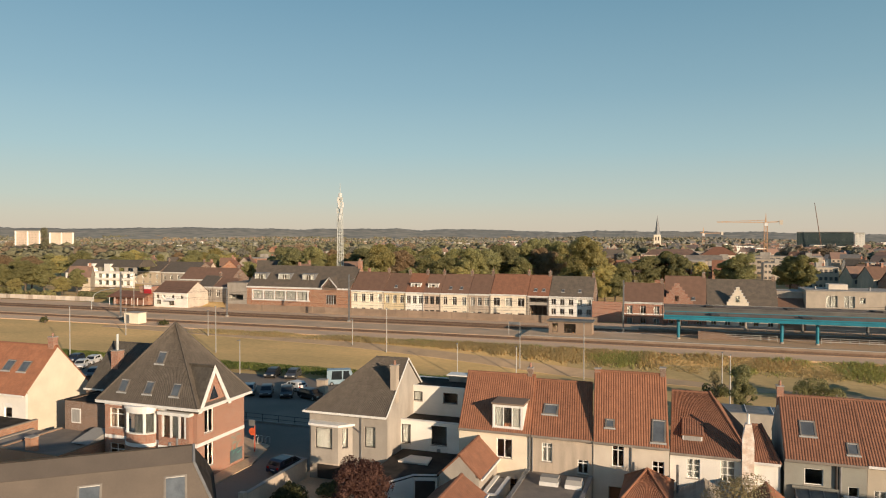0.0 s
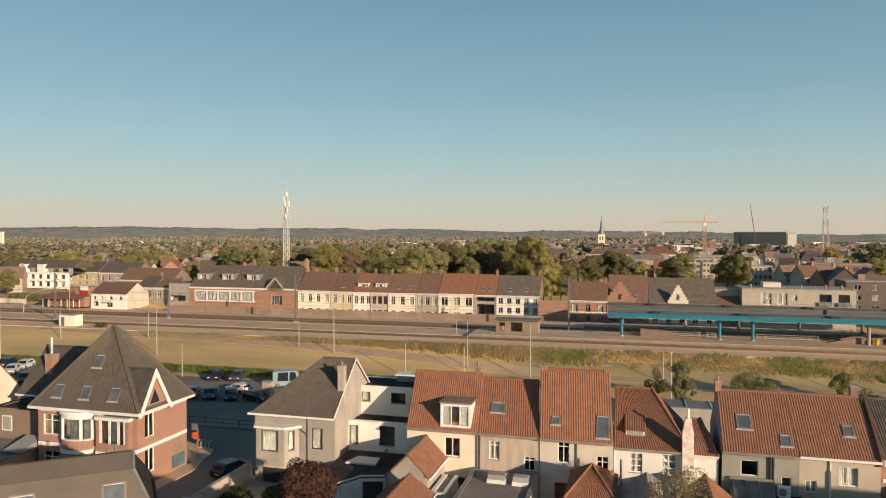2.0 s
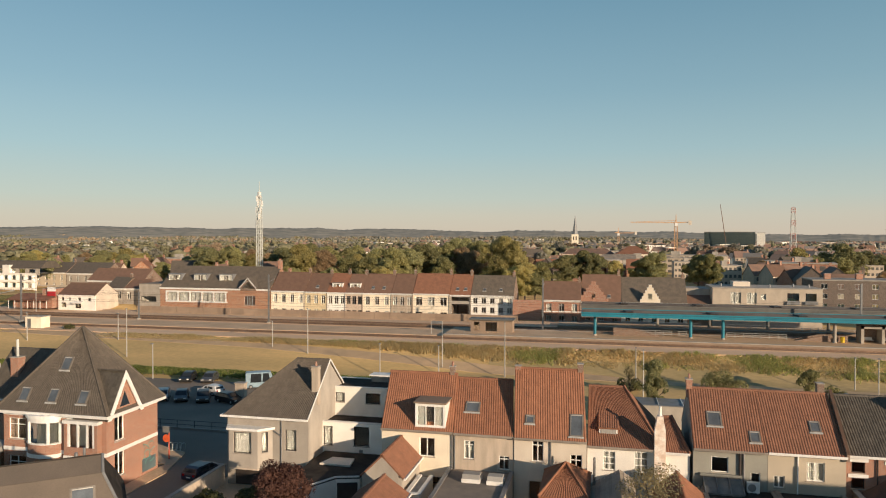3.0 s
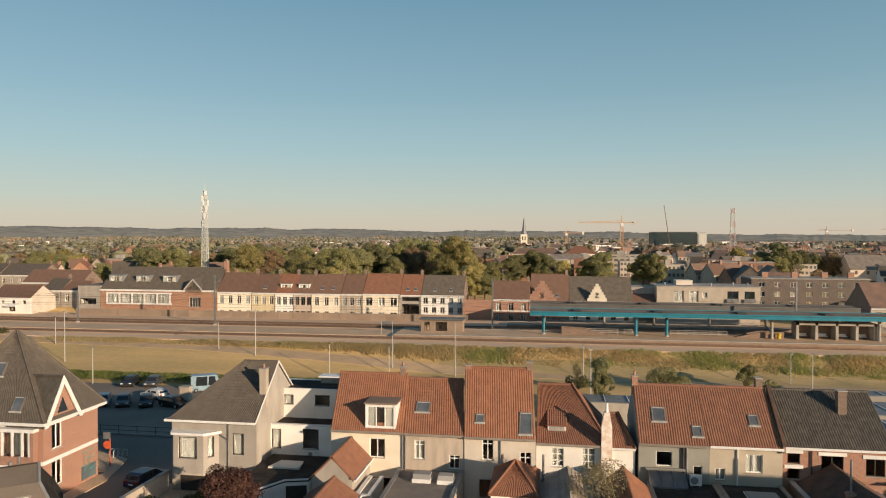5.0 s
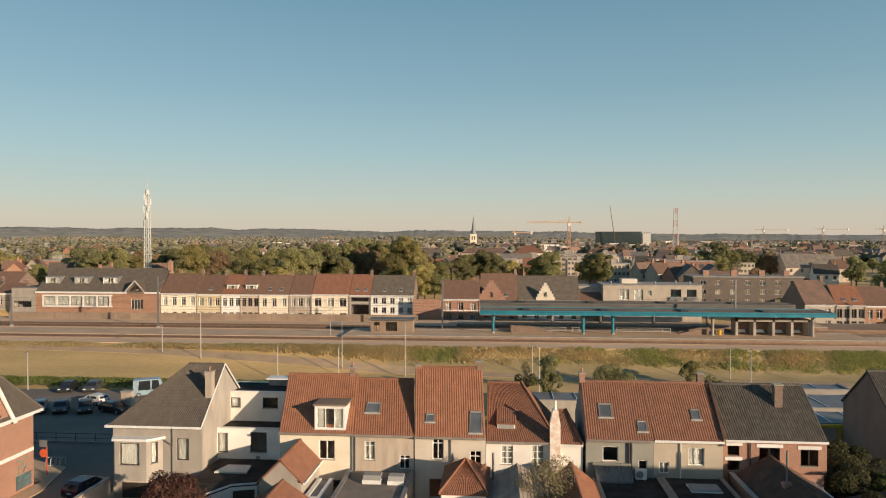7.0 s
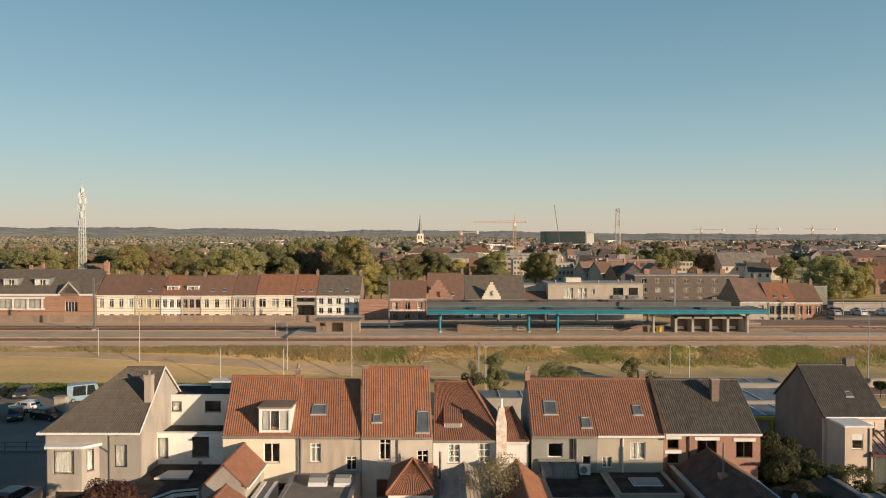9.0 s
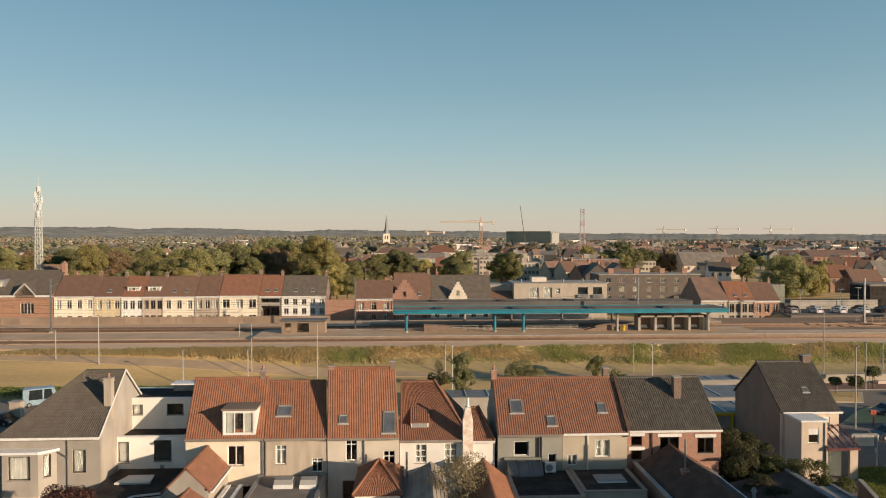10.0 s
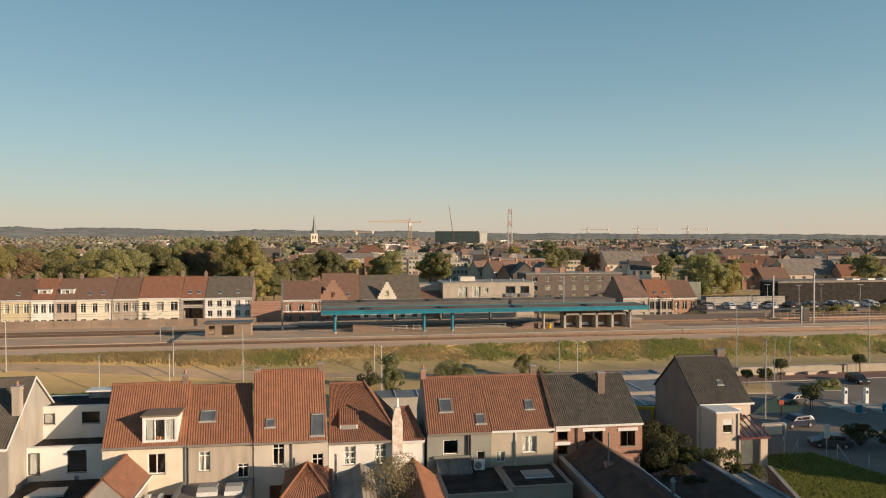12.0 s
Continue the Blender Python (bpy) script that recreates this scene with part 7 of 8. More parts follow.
# ---- left foreground ----
def mansard():
    h = thing("mansard_house", pose(-33.6, 41.2, 0, 0, 0, 39.7), "near house with dull dark-brown mansard roof and skylights", "house")
    bit = mat("dark_bitumen_shingle", (0.15, 0.123, 0.1), (0.125, 0.104, 0.086), rough=0.85, scale=0.4)
    part("wall", Shape().box(-16, -0.3, -2.3, 7.5, 0, 4.6), GREY_R, h)
    v = Vector((0, 1.3, 3.6))
    fr = plane_frame((-16, -2.5, 4.5), (1, 0, 0), v)
    part("roof", slab(17.8, v.length, (0, 1.7 / v.length), top=0.04), bit, h, m=fr)
    v2 = Vector((0, 1.2, 0.9))
    part("upper_roof", slab(16.1, v2.length, top=0.04), bit, h, m=plane_frame((-16, -1.2, 8.1), (1, 0, 0), v2))
    v3 = Vector((0, -7.5, 3.4))
    part("back_roof", slab(16.1, v3.length, top=0.04), FELT, h, m=plane_frame((0.1, 7.5, 5.6), (-1, 0, 0), v3))
    # side slope in darker felt: moss and shadow in one colour
    sd = [(1.75, -2.5, 4.45), (1.75, 7.5, 4.45), (1.2, 7.5, 5.5), (0.05, 0, 8.98), (0.1, -1.2, 8.1)]
    part("side_slope", Shape().add(sd + [(x - 0.2, y, z) for x, y, z in sd], [(0, 1, 2, 3, 4), (9, 8, 7, 6, 5)] + [((i + 1) % 5, i, 5 + i, 5 + (i + 1) % 5) for i in range(5)]), FELT, h)
    part("rim", Shape().tube((-16, 0, 9.02), (0.1, 0, 9.02), 0.08, 0.08, 6), FELT, h)
    verge = Shape().path([(1.78, -2.55, 4.5), (0.12, -1.22, 8.15), (0.12, 0, 9.06)], 0.1)
    part("verge", verge, ZINC, h)
    for u in (8.85, 14.2):
        skylight(h, fr, u, 1.25, 1.4, 1.85)
    part("vent_pipe", Shape().tube((-1.0, 0.1, 8.9), (-1.0, 0.1, 9.6), 0.09, 0.09, 8).tube((-1.5, 0.15, 8.9), (-1.5, 0.15, 9.3), 0.16, 0.1, 8), GREYF, h)
    part("side_box", Shape().box(-19, -16.02, -2.6, 6, 0, 8.9), ZINC, h)
    b = flat_box("brick_annexe", -65, -56.7, 50.5, 58.2, 3.0, ORANGE_B, FELT_L, "orange brick annexe with flat brown roof", FELT_L)
    chimney(b, 3.8, 0.2, 2.6, 4.3, 0.8, 0.8, ORANGE_B, 0)
    part("glass_roof", Shape().prism([(3.5, 3.1), (6.6, 3.1), (6.6, 3.9)], 6.0, 8.2), CURTAIN, b)
    flat_box("brick_annexe", -76, -69.6, 52.5, 59.3, 3.2, ORANGE_B, FELT, "low brick annexe of the white house", FELT_L)
    flat_box("carport", -69.5, -65.2, 52, 58.5, 2.4, GREY_R, CONC, "carport with pale corrugated roof", ZINC)
    k = flat_box("brick_annexe", -64.8, -56.4, 58.6, 63.5, 6.0, BROWN_B, FELT, "brown brick two-storey annexe with white window", FELT)
    part("window", Shape().box(1.0, 2.3, -0.05, 0.0, 3.6, 5.2), WHITE, k)
    part("pane", Shape().box(1.12, 2.18, -0.07, -0.05, 3.72, 5.08), CURTAIN, k)
    h, fr = gable_house("terraced_house", -67, -57, 63.6, 72, 6.3, 10.9, BROWN_B, TILE_K, "brown brick house with black tiled roof and brick chimney", side_m=BROWN_B)
    chimney(h, 2.2, 1.6, 7.2, 10.4, 1.0, 1.0, RED_B, 1)
    part("flue", Shape().tube((2.7, 2.1, 10.4), (2.7, 2.1, 12.4), 0.14, 0.14, 8), PALE_STEEL, h)


mansard()


# ---- vehicles ----
TYRE = mat("tyre_rubber", (0.03, 0.03, 0.03), rough=0.8)
RIM = mat("alloy_rim", (0.5, 0.5, 0.5), rough=0.35, metal=0.8, bump=0.02)
CARGLASS = mat("tinted_car_glass", (0.03, 0.035, 0.04), rough=0.06, bump=0.0, spec=0.6)
PAINTS = {}


def paint(name, c):
    if name not in PAINTS:
        PAINTS[name] = mat(name + "_car_paint", c, rough=0.3, bump=0.01, spread=0.03, spec=0.6)
    return PAINTS[name]


LAMP_W = mat("clear_headlamp", (0.75, 0.75, 0.72), rough=0.1, bump=0.0)
LAMP_R = mat("red_tail_lamp", (0.4, 0.02, 0.02), rough=0.2, bump=0.0)
CAR_PROTO = {}


def car(x, y, turn, colour, rgb, van=False, z=0.03):
    key = (colour, van)
    m = pose(x, y, z, 0, 0, turn)
    if key in CAR_PROTO:
        return copy_thing(CAR_PROTO[key], m)
    c = thing("van" if van else "car", m, f"parked {colour} " + ("panel van on the asphalt" if van else "hatchback car on the asphalt"), "van" if van else "car", "parked cars")
    p = paint(colour, rgb)
    L, W, H = (5.4, 2.05, 2.5) if van else (4.3, 1.76, 1.46)
    s = Shape()
    lower = [(-L / 2, 0.35), (-L / 2 + 0.08, 0.22), (L / 2 - 0.15, 0.22), (L / 2, 0.4), (L / 2 - 0.05, 0.72), (L / 2 - 0.95, 0.92), (-L / 2 + 0.1, 0.95), (-L / 2, 0.8)]
    s.prism(lower, -W / 2, W / 2, "y")
    body = part("body", s, p, c)
    top = [(-L / 2 + 0.12, 0.93), (L / 2 - 1.0, 0.9), (L / 2 - 1.75, H - 0.06), (L / 2 - 2.1, H), (-L / 2 + 0.75, H), (-L / 2 + 0.35, H - 0.12)]
    if van:
        top = [(-L / 2 + 0.05, 0.93), (L / 2 - 0.9, 0.9), (L / 2 - 1.5, H - 0.08), (L / 2 - 1.8, H), (-L / 2 + 0.2, H), (-L / 2 + 0.05, H - 0.15)]
    k = W / 2 - 0.13
    n = len(top)
    vs = [(a, -W / 2 + 0.03 if b < 1 else -k, b) for a, b in top] + [(a, W / 2 - 0.03 if b < 1 else k, b) for a, b in top]
    cab = Shape().add(vs, [tuple(range(n)), tuple(range(2 * n - 1, n - 1, -1))] + [((i + 1) % n, i, n + i, n + (i + 1) % n) for i in range(n)])
    part("cabin", cab, p, c)
    for sg in (-1, 1):
        gz = Shape()
        for a0, a1 in ((-L / 2 + 0.75, -0.25), (-0.12, L / 2 - 1.55)):
            q = [(a0, 0.98), (a1, 0.98), (min(a1, L / 2 - 1.85), H - 0.16), (a0 + 0.12, H - 0.16)]
            yo = lambda b: sg * (W / 2 - 0.03 + (k - W / 2 + 0.03) * (b - 0.93) / (H - 0.93) + 0.02)
            gz.add([(a, yo(b), b) for a, b in q], [(0, 1, 2, 3) if sg < 0 else (3, 2, 1, 0)])
        part("side_glass", gz, CARGLASS, c)
    part("windscreen", Shape().add([(L / 2 - 1.04, -W / 2 + 0.15, 0.95), (L / 2 - 1.04, W / 2 - 0.15, 0.95), (L / 2 - 1.72, k - 0.1, H - 0.1), (L / 2 - 1.72, -k + 0.1, H - 0.1)], [(0, 1, 2, 3)]), CARGLASS, c,
         m=pose(0.02, 0, 0.02))
    part("rear_window", Shape().add([(-L / 2 + 0.14, -W / 2 + 0.2, 1.0), (-L / 2 + 0.14, W / 2 - 0.2, 1.0), (-L / 2 + 0.34, k - 0.1, H - 0.18), (-L / 2 + 0.34, -k + 0.1, H - 0.18)], [(3, 2, 1, 0)]), CARGLASS, c,
         m=pose(-0.03, 0, 0))
    for sx in (-L / 2 + 0.8, L / 2 - 0.8):
        for sy in (-W / 2 + 0.06, W / 2 - 0.06):
            o = 0.11 if sy > 0 else -0.11
            w = part("wheel", Shape().tube((sx, sy - o * 0.9, 0.31), (sx, sy + o, 0.31), 0.31, 0.31, 16), TYRE, c)
            part("rim", Shape().tube((sx, sy + o, 0.31), (sx, sy + o * 1.12, 0.31), 0.2, 0.18, 12), RIM, w)
    for sy in (-W / 2 + 0.25, W / 2 - 0.25):
        part("headlight", Shape().box(L / 2 - 0.16, L / 2 - 0.02, sy - 0.2, sy + 0.2, 0.58, 0.72), LAMP_W, c)
        part("tail_light", Shape().box(-L / 2 - 0.02, -L / 2 + 0.1, sy - 0.14, sy + 0.14, 0.66, 0.86), LAMP_R, c)
    part("bumper", Shape().box(L / 2 - 0.1, L / 2 + 0.04, -W / 2 + 0.1, W / 2 - 0.1, 0.3, 0.48), TYRE, c)
    part("number_plate", Shape().box(-L / 2 - 0.03, -L / 2, -0.26, 0.26, 0.5, 0.61), WHITE, c)
    CAR_PROTO[key] = c
    return c


BLACK, SILVER, WHITEC, DBLUE, DGREY, LBLUE = (0.02, 0.02, 0.022), (0.42, 0.42, 0.41), (0.75, 0.74, 0.72), (0.02, 0.03, 0.06), (0.08, 0.08, 0.085), (0.3, 0.42, 0.5)
for x, y, turn, nm, rgb, van in ((-63.2, 90.6, -62, "silver", SILVER, 0), (-60.2, 90.8, -62, "dark grey", DGREY, 0), (-56.9, 91.2, -62, "black", BLACK, 0), (-52.6, 91.0, -20, "black", BLACK, 0),
                                 (-58.2, 95.4, 160, "white", WHITEC, 0), (-67.2, 103.2, -75, "black", BLACK, 0), (-63.4, 103.6, -75, "dark grey", DGREY, 0), (-106.5, 102.6, -70, "white", WHITEC, 0),
                                 (-111.2, 103.0, -70, "dark blue", DBLUE, 0), (-104.8, 98.4, -60, "white", WHITEC, 0), (-96.3, 93.0, -60, "dark grey", DGREY, 0), (-38.8, 62.2, 80, "dark blue", DBLUE, 0),
                                 (-52.8, 101.6, 30, "pale blue", LBLUE, 1), (56.4, 79.9, 187, "dark blue", DBLUE, 0), (54.8, 71.6, 160, "dark grey", DGREY, 0), (63.6, 90.6, 192, "dark grey", DGREY, 0),
                                 (83.0, 102.2, -100, "black", BLACK, 0), (-90, 99.5, -65, "silver", SILVER, 0), (-85, 98.5, -65, "black", BLACK, 0)):
    car(x, y, turn, nm, rgb, bool(van))


# ---- the car park on the right ----
def round_tree(x, y, h, r, seed, leaf=None):
    rng = np.random.default_rng(seed)
    t = thing("small_tree", pose(x, y, 0), "small round-headed street tree with stakes", "tree", "street trees")
    s = Shape().tube((0, 0, 0), (0.03, 0, h - r), 0.08, 0.06, 7)
    for i in range(5):
        a = i * 1.26
        s.tube((0, 0, h - 1.7 * r), (r * 0.6 * math.cos(a), r * 0.6 * math.sin(a), h - r * 0.8), 0.035, 0.015, 5)
    part("trunk", s, BARK, t)
    for dx in (-0.45, 0.45):
        part("stake", Shape().tube((dx, 0.2, 0), (dx, 0.2, h - 1.6 * r), 0.05, 0.05, 6), WOOD, t)
    bl = [(0, 0, h - r, r * 0.8)] + [(r * 0.55 * math.cos(a), r * 0.55 * math.sin(a), h - r + r * 0.3 * math.sin(3 * a), r * 0.5) for a in (0.3, 1.6, 2.8, 4.1, 5.3)]
    part("crown", leaves(rng, 900, bl, 0.16), leaf or LEAF_D, t)


for i, (x, y, h, r) in enumerate(((63.1, 86.4, 3.9, 1.45), (63.6, 102.2, 2.9, 0.9), (65.2, 99.8, 3.6, 1.2), (71.6, 105.4, 3.9, 1.2), (88.7, 108.8, 3.6, 1.1))):
    round_tree(x, y, h, r, 40 + i)


def shrub(name, x, y, r, h, leaf, label, n=700, size=0.16, seed=0, z=None, category="shrub"):
    rng = np.random.default_rng(seed)
    t = thing(name, pose(x, y, ground_z(x, y) if z is None else z), label, category, "shrubs")
    bl = []
    for i in range(17):
        a, q = rng.random() * 6.28, rng.random() ** 0.5 * r * 0.85
        rr = r * (0.16 + 0.26 * rng.random())
        bl.append((q * math.cos(a), q * math.sin(a), max(rr * 0.7, h * (0.2 + 0.68 * rng.random() * (1 - 0.35 * q / r))), rr))
    s = Shape()
    for b in bl:
        s.tube((0, 0, -0.1), b[:3], 0.05, 0.02, 5)
    part("stem", s, BARK, t)
    part("crown", leaves(rng, n, bl, size), leaf, t)
    return t


def right_park():
    for pts, m, lab in (([(54.5, 86.2), (61.5, 86.0), (66.5, 92.5), (64.5, 95.0), (60, 92)], GRASS, "raised grass island with kerb in the car park"),
                        ([(58.5, 97.5), (64.5, 97.0), (68.5, 103.5), (60.5, 104)], GRASS, "raised grass island with kerb beside the road"),
                        ([(73.5, 97.5), (77, 97), (78.5, 102), (75.5, 103)], LAWN, "small planted island in the car park")):
        b = thing("traffic_island", pose(0, 0, 0), lab, "traffic island", "traffic islands")
        part("kerb", Shape().prism([(x + (x - pts[0][0]) * 0.02, y) for x, y in pts], 0, 0.13, "z"), CONC, b)
        cx, cy = sum(p[0] for p in pts) / len(pts), sum(p[1] for p in pts) / len(pts)
        part("turf", Shape().prism([(cx + (x - cx) * 0.94, cy + (y - cy) * 0.94) for x, y in pts], 0.1, 0.17, "z"), m, b)
    strip("footway", 60, 140, 105.2, 110.1, 0.1, REDPAVE, "red paved footway below the retaining wall", "footway")
    strip("footway", 51, 58.2, 87.5, 96, 0.1, REDPAVE, "red paved footway beside the road", "footway")
    strip("kerb_line", 60, 140, 105.0, 105.2, 0.13, CONC, "pale concrete kerb of the footway", "kerb")
    for x, y in ((70.9, 89.7), (73.9, 89.3)):
        p = thing("ticket_machine", pose(x, y, 0), "white car park ticket post", "ticket machine", "car park barriers")
        part("post", Shape().box(-0.25, 0.25, -0.25, 0.25, 0, 2.3), WHITE, p)
        part("screen", Shape().box(-0.15, 0.15, -0.27, -0.25, 1.5, 1.9), CARGLASS, p)
    for x, y in ((69.0, 84.6), (73.0, 84.6)):
        p = thing("barrier", pose(x, y, 0), "car park barrier with teal cabinet and white arm", "barrier", "car park barriers")
        part("cabinet", Shape().box(-0.3, 0.3, -0.3, 0.3, 0, 1.15), TEAL, p)
        part("arm", Shape().box(-4.4, -0.3, -0.06, 0.06, 0.95, 1.08), WHITE, p)
        part("island", Shape().box(-1.0, 1.0, -0.4, 6.0, -0.02, 0.12), CONC, p)
    for x, y in ((75.8, 109.4), (80, 109.4), (84, 109.5)):
        p = thing("bench_block", pose(x, y, 0.1), "pale concrete seating block on the footway", "bench", "seating blocks")
        part("block", Shape().box(-0.8, 0.8, -0.3, 0.3, 0, 0.5), PINK_R, p)
    shrub("shrub", 75.8, 100, 1.8, 1.0, LEAF_G, "low clipped shrub on a traffic island", seed=60)
    shrub("shrub", 58.6, 71.6, 1.6, 2.4, LEAF_S, "dark rounded shrub beside the road", n=2600, size=0.1, seed=61)
    shrub("shrub", 61.5, 70.4, 1.4, 2.2, LEAF_S, "dark rounded shrub beside the road", n=2600, size=0.1, seed=62)
    w = thing("gate_pillar", pose(60.0, 68.2, 0), "pale concrete gate pillar by the road", "pillar")
    part("pillar", Shape().box(-0.3, 0.3, -0.3, 0.3, 0, 1.9), CONC, w)
    b = thing("notice_board", pose(47.0, 70.4, 0), "grey notice board on two pale posts", "notice board")
    for x in (-1.35, 1.35):
        part("post", Shape().tube((x, 0, 0), (x, 0, 3.3), 0.08, 0.08, 8), PALE_STEEL, b)
    part("board", Shape().box(-1.3, 1.3, -0.05, 0.05, 1.9, 3.4), ZINC, b)
    part("sheet", Shape().box(-1.1, 1.0, -0.06, -0.05, 2.1, 3.2), PALE_R, b)
    s = thing("road_sign", pose(52.0, 68.5, 0), "pale road sign seen from behind on a post", "road sign", "road signs")
    part("post", Shape().tube((0, 0, 0), (0, 0, 3.6), 0.05, 0.05, 8), PALE_STEEL, s)
    part("plate", Shape().box(-0.32, 0.32, -0.03, 0.0, 2.0, 3.5), PALE_STEEL, s)
    s = thing("road_sign", pose(51.0, 74.5, 0), "small square road sign on a post", "road sign", "road signs")
    part("post", Shape().tube((0, 0, 0), (0, 0, 2.0), 0.05, 0.05, 8), PALE_STEEL, s)
    part("plate", Shape().box(-0.35, 0.35, -0.03, 0.0, 1.4, 2.0), PALE_STEEL, s)
    s = thing("route_sign", pose(57.6, 84.6, 0), "rusty red marker post beside the footway", "sign post")
    part("post", Shape().tube((0, 0, 0), (0, 0, 2.1), 0.09, 0.09, 8), RED_STEEL, s)
    part("plate", Shape().box(-0.35, 0.35, -0.05, 0.05, 1.6, 2.2), RED_STEEL, s)
    f = thing("wire_fence", pose(0, 0, 0), "low wire fence on pale posts round the lawn", "fence")
    pts = [(45.6, 70.2), (49.5, 69.8), (52.3, 67.2), (53.4, 64.0), (54.6, 61.0), (57.5, 56.0)]
    for x, y in pts:
        part("post", Shape().tube((x, y, 0), (x, y, 1.7), 0.05, 0.05, 6), PALE_STEEL, f)
    part("brace", Shape().tube((48.6, 69.6, 0), (49.5, 69.8, 1.5), 0.04, 0.04, 6), PALE_STEEL, f)
    part("brace", Shape().tube((52.9, 66.0, 0), (52.3, 67.2, 1.6), 0.05, 0.05, 6), PALE_STEEL, f)
    for k in (0.4, 0.9, 1.4):
        part("wire", Shape().path([(x, y, k) for x, y in pts], 0.012, 4), GREYF, f)


right_park()


def garages():
    for y0, y1, x0, x1, z in ((81.2, 87.2, 31.5, 44, 3.0), (88.6, 96.5, 31.5, 46, 3.0), (98.4, 102.2, 31.5, 47.5, 3.2), (91, 96, 1, 29, 2.8)):
        g = flat_box("garage_block", x0, x1, y0, y1, z, CONC, ZINC, "row of garages with grey metal roofs", ZINC, "garage")
        n = int((x1 - x0) / 3)
        for i in range(1, n):
            part("roof_seam", Shape().box(i * 3.0 - 0.04, i * 3.0 + 0.04, 0.3, y1 - y0, z - 0.08, z + 0.02), WHITE, g)
    f = thing("steel_frame", pose(32, 80.6, 0), "bright yellow steel portal frame in front of the garages", "steel frame")
    part("beam", Shape().box(0, 6.2, 0, 0.25, 2.75, 3.05), PLASTIC_Y, f)
    for x in (0, 5.6):
        part("post", Shape().box(x, x + 0.25, 0, 0.25, 0, 2.75), PLASTIC_Y, f)


garages()


# ---- street furniture by the red brick corner house ----
def street_bits():
    p = thing("traffic_sign", pose(-45.25, 65.9, 0.1), "red and white striped sign post with orange disc", "road sign", "road signs")
    part("post", Shape().tube((0, 0, 0), (0, 0, 3.0), 0.07, 0.07, 8), RED_STEEL, p)
    part("disc", Shape().tube((-0.25, -0.1, 2.3), (-0.25, -0.14, 2.3), 0.42, 0.42, 20), mat("orange_sign_face", (0.7, 0.13, 0.05), rough=0.5, bump=0.0), p)
    part("plate", Shape().box(-0.7, 0.1, -0.1, -0.07, 2.9, 3.6), ZINC, p)
    sheet("pavement", [(-44.7, 50), (-43.0, 50), (-43.0, 62), (-45.0, 68.5), (-50, 70.5), (-57, 70.5), (-57, 64.4), (-44.7, 64.4)], 0.14, PAVING, "grey paved pavement round the brick corner house", "pavement")
    f = thing("railing", pose(-56.5, 77.0, 0), "dark metal railing along the car park", "railing")
    for i in range(6):
        part("post", Shape().tube((i * 2.4, 0, 0), (i * 2.4, 0, 1.15), 0.04, 0.04, 6), DARKF, f)
    for z in (0.6, 1.12):
        part("rail", Shape().tube((0, 0, z), (12, 0, z), 0.03, 0.03, 6), DARKF, f)
    part("upstand", Shape().box(-6, 16, -0.15, 0.15, 0, 0.25), CONC, f)
    b = thing("bicycle_rack", pose(-47.2, 68.6, 0.12), "pale tubular bicycle rack on the corner", "bicycle rack")
    for i in range(4):
        part("hoop", Shape().path([(i * 0.5, 0, 0), (i * 0.5, 0, 0.7), (i * 0.5 + 0.1, 0.4, 0.85), (i * 0.5 + 0.1, 0.8, 0.7), (i * 0.5 + 0.1, 0.8, 0)], 0.035), PALE_STEEL, b)
    part("rail", Shape().tube((0, 0, 0.05), (1.6, 0, 0.05), 0.03, 0.03, 6), PALE_STEEL, b)
    q = thing("brick_pillar", pose(-51.4, 92.2, 0), "tan brick chimney-like pillar by the car park", "pillar")
    part("stack", Shape().box(-0.7, 0.7, -0.5, 0.5, 0, 2.6), TAN_R, q)
    part("cap", Shape().box(-0.8, 0.8, -0.6, 0.6, 2.6, 2.75), CONC, q)
    g = thing("wall_art", pose(-44.78, 61.2, 0), "blue-green painted swirls on the brick side wall", "wall painting")
    # panel paint darkened for the shadow at the wall's far end
    part("panel", Shape().box(0, 0.03, -0.4, 1.7, 0.4, 1.7), mat("shadowed_blue_green_paint", (0.13, 0.19, 0.2), (0.09, 0.12, 0.135), rough=0.7, scale=0.7), g)
    mint = mat("mint_paint", (0.16, 0.4, 0.36), rough=0.6, bump=0.0)
    for k in range(3):
        line = [(-0.3 + 0.065 * j + 0.25 * math.sin(j * 0.55 + k), 1.5 + 0.7 * k + 0.3 * math.cos(j * 0.45 + 2 * k)) for j in range(25)]
        part("swirl", Shape().add([(0.045, y, z + d) for y, z in line for d in (-0.05, 0.05)], [(2 * i, 2 * i + 2, 2 * i + 3, 2 * i + 1) for i in range(24)]), mint, g)


street_bits()


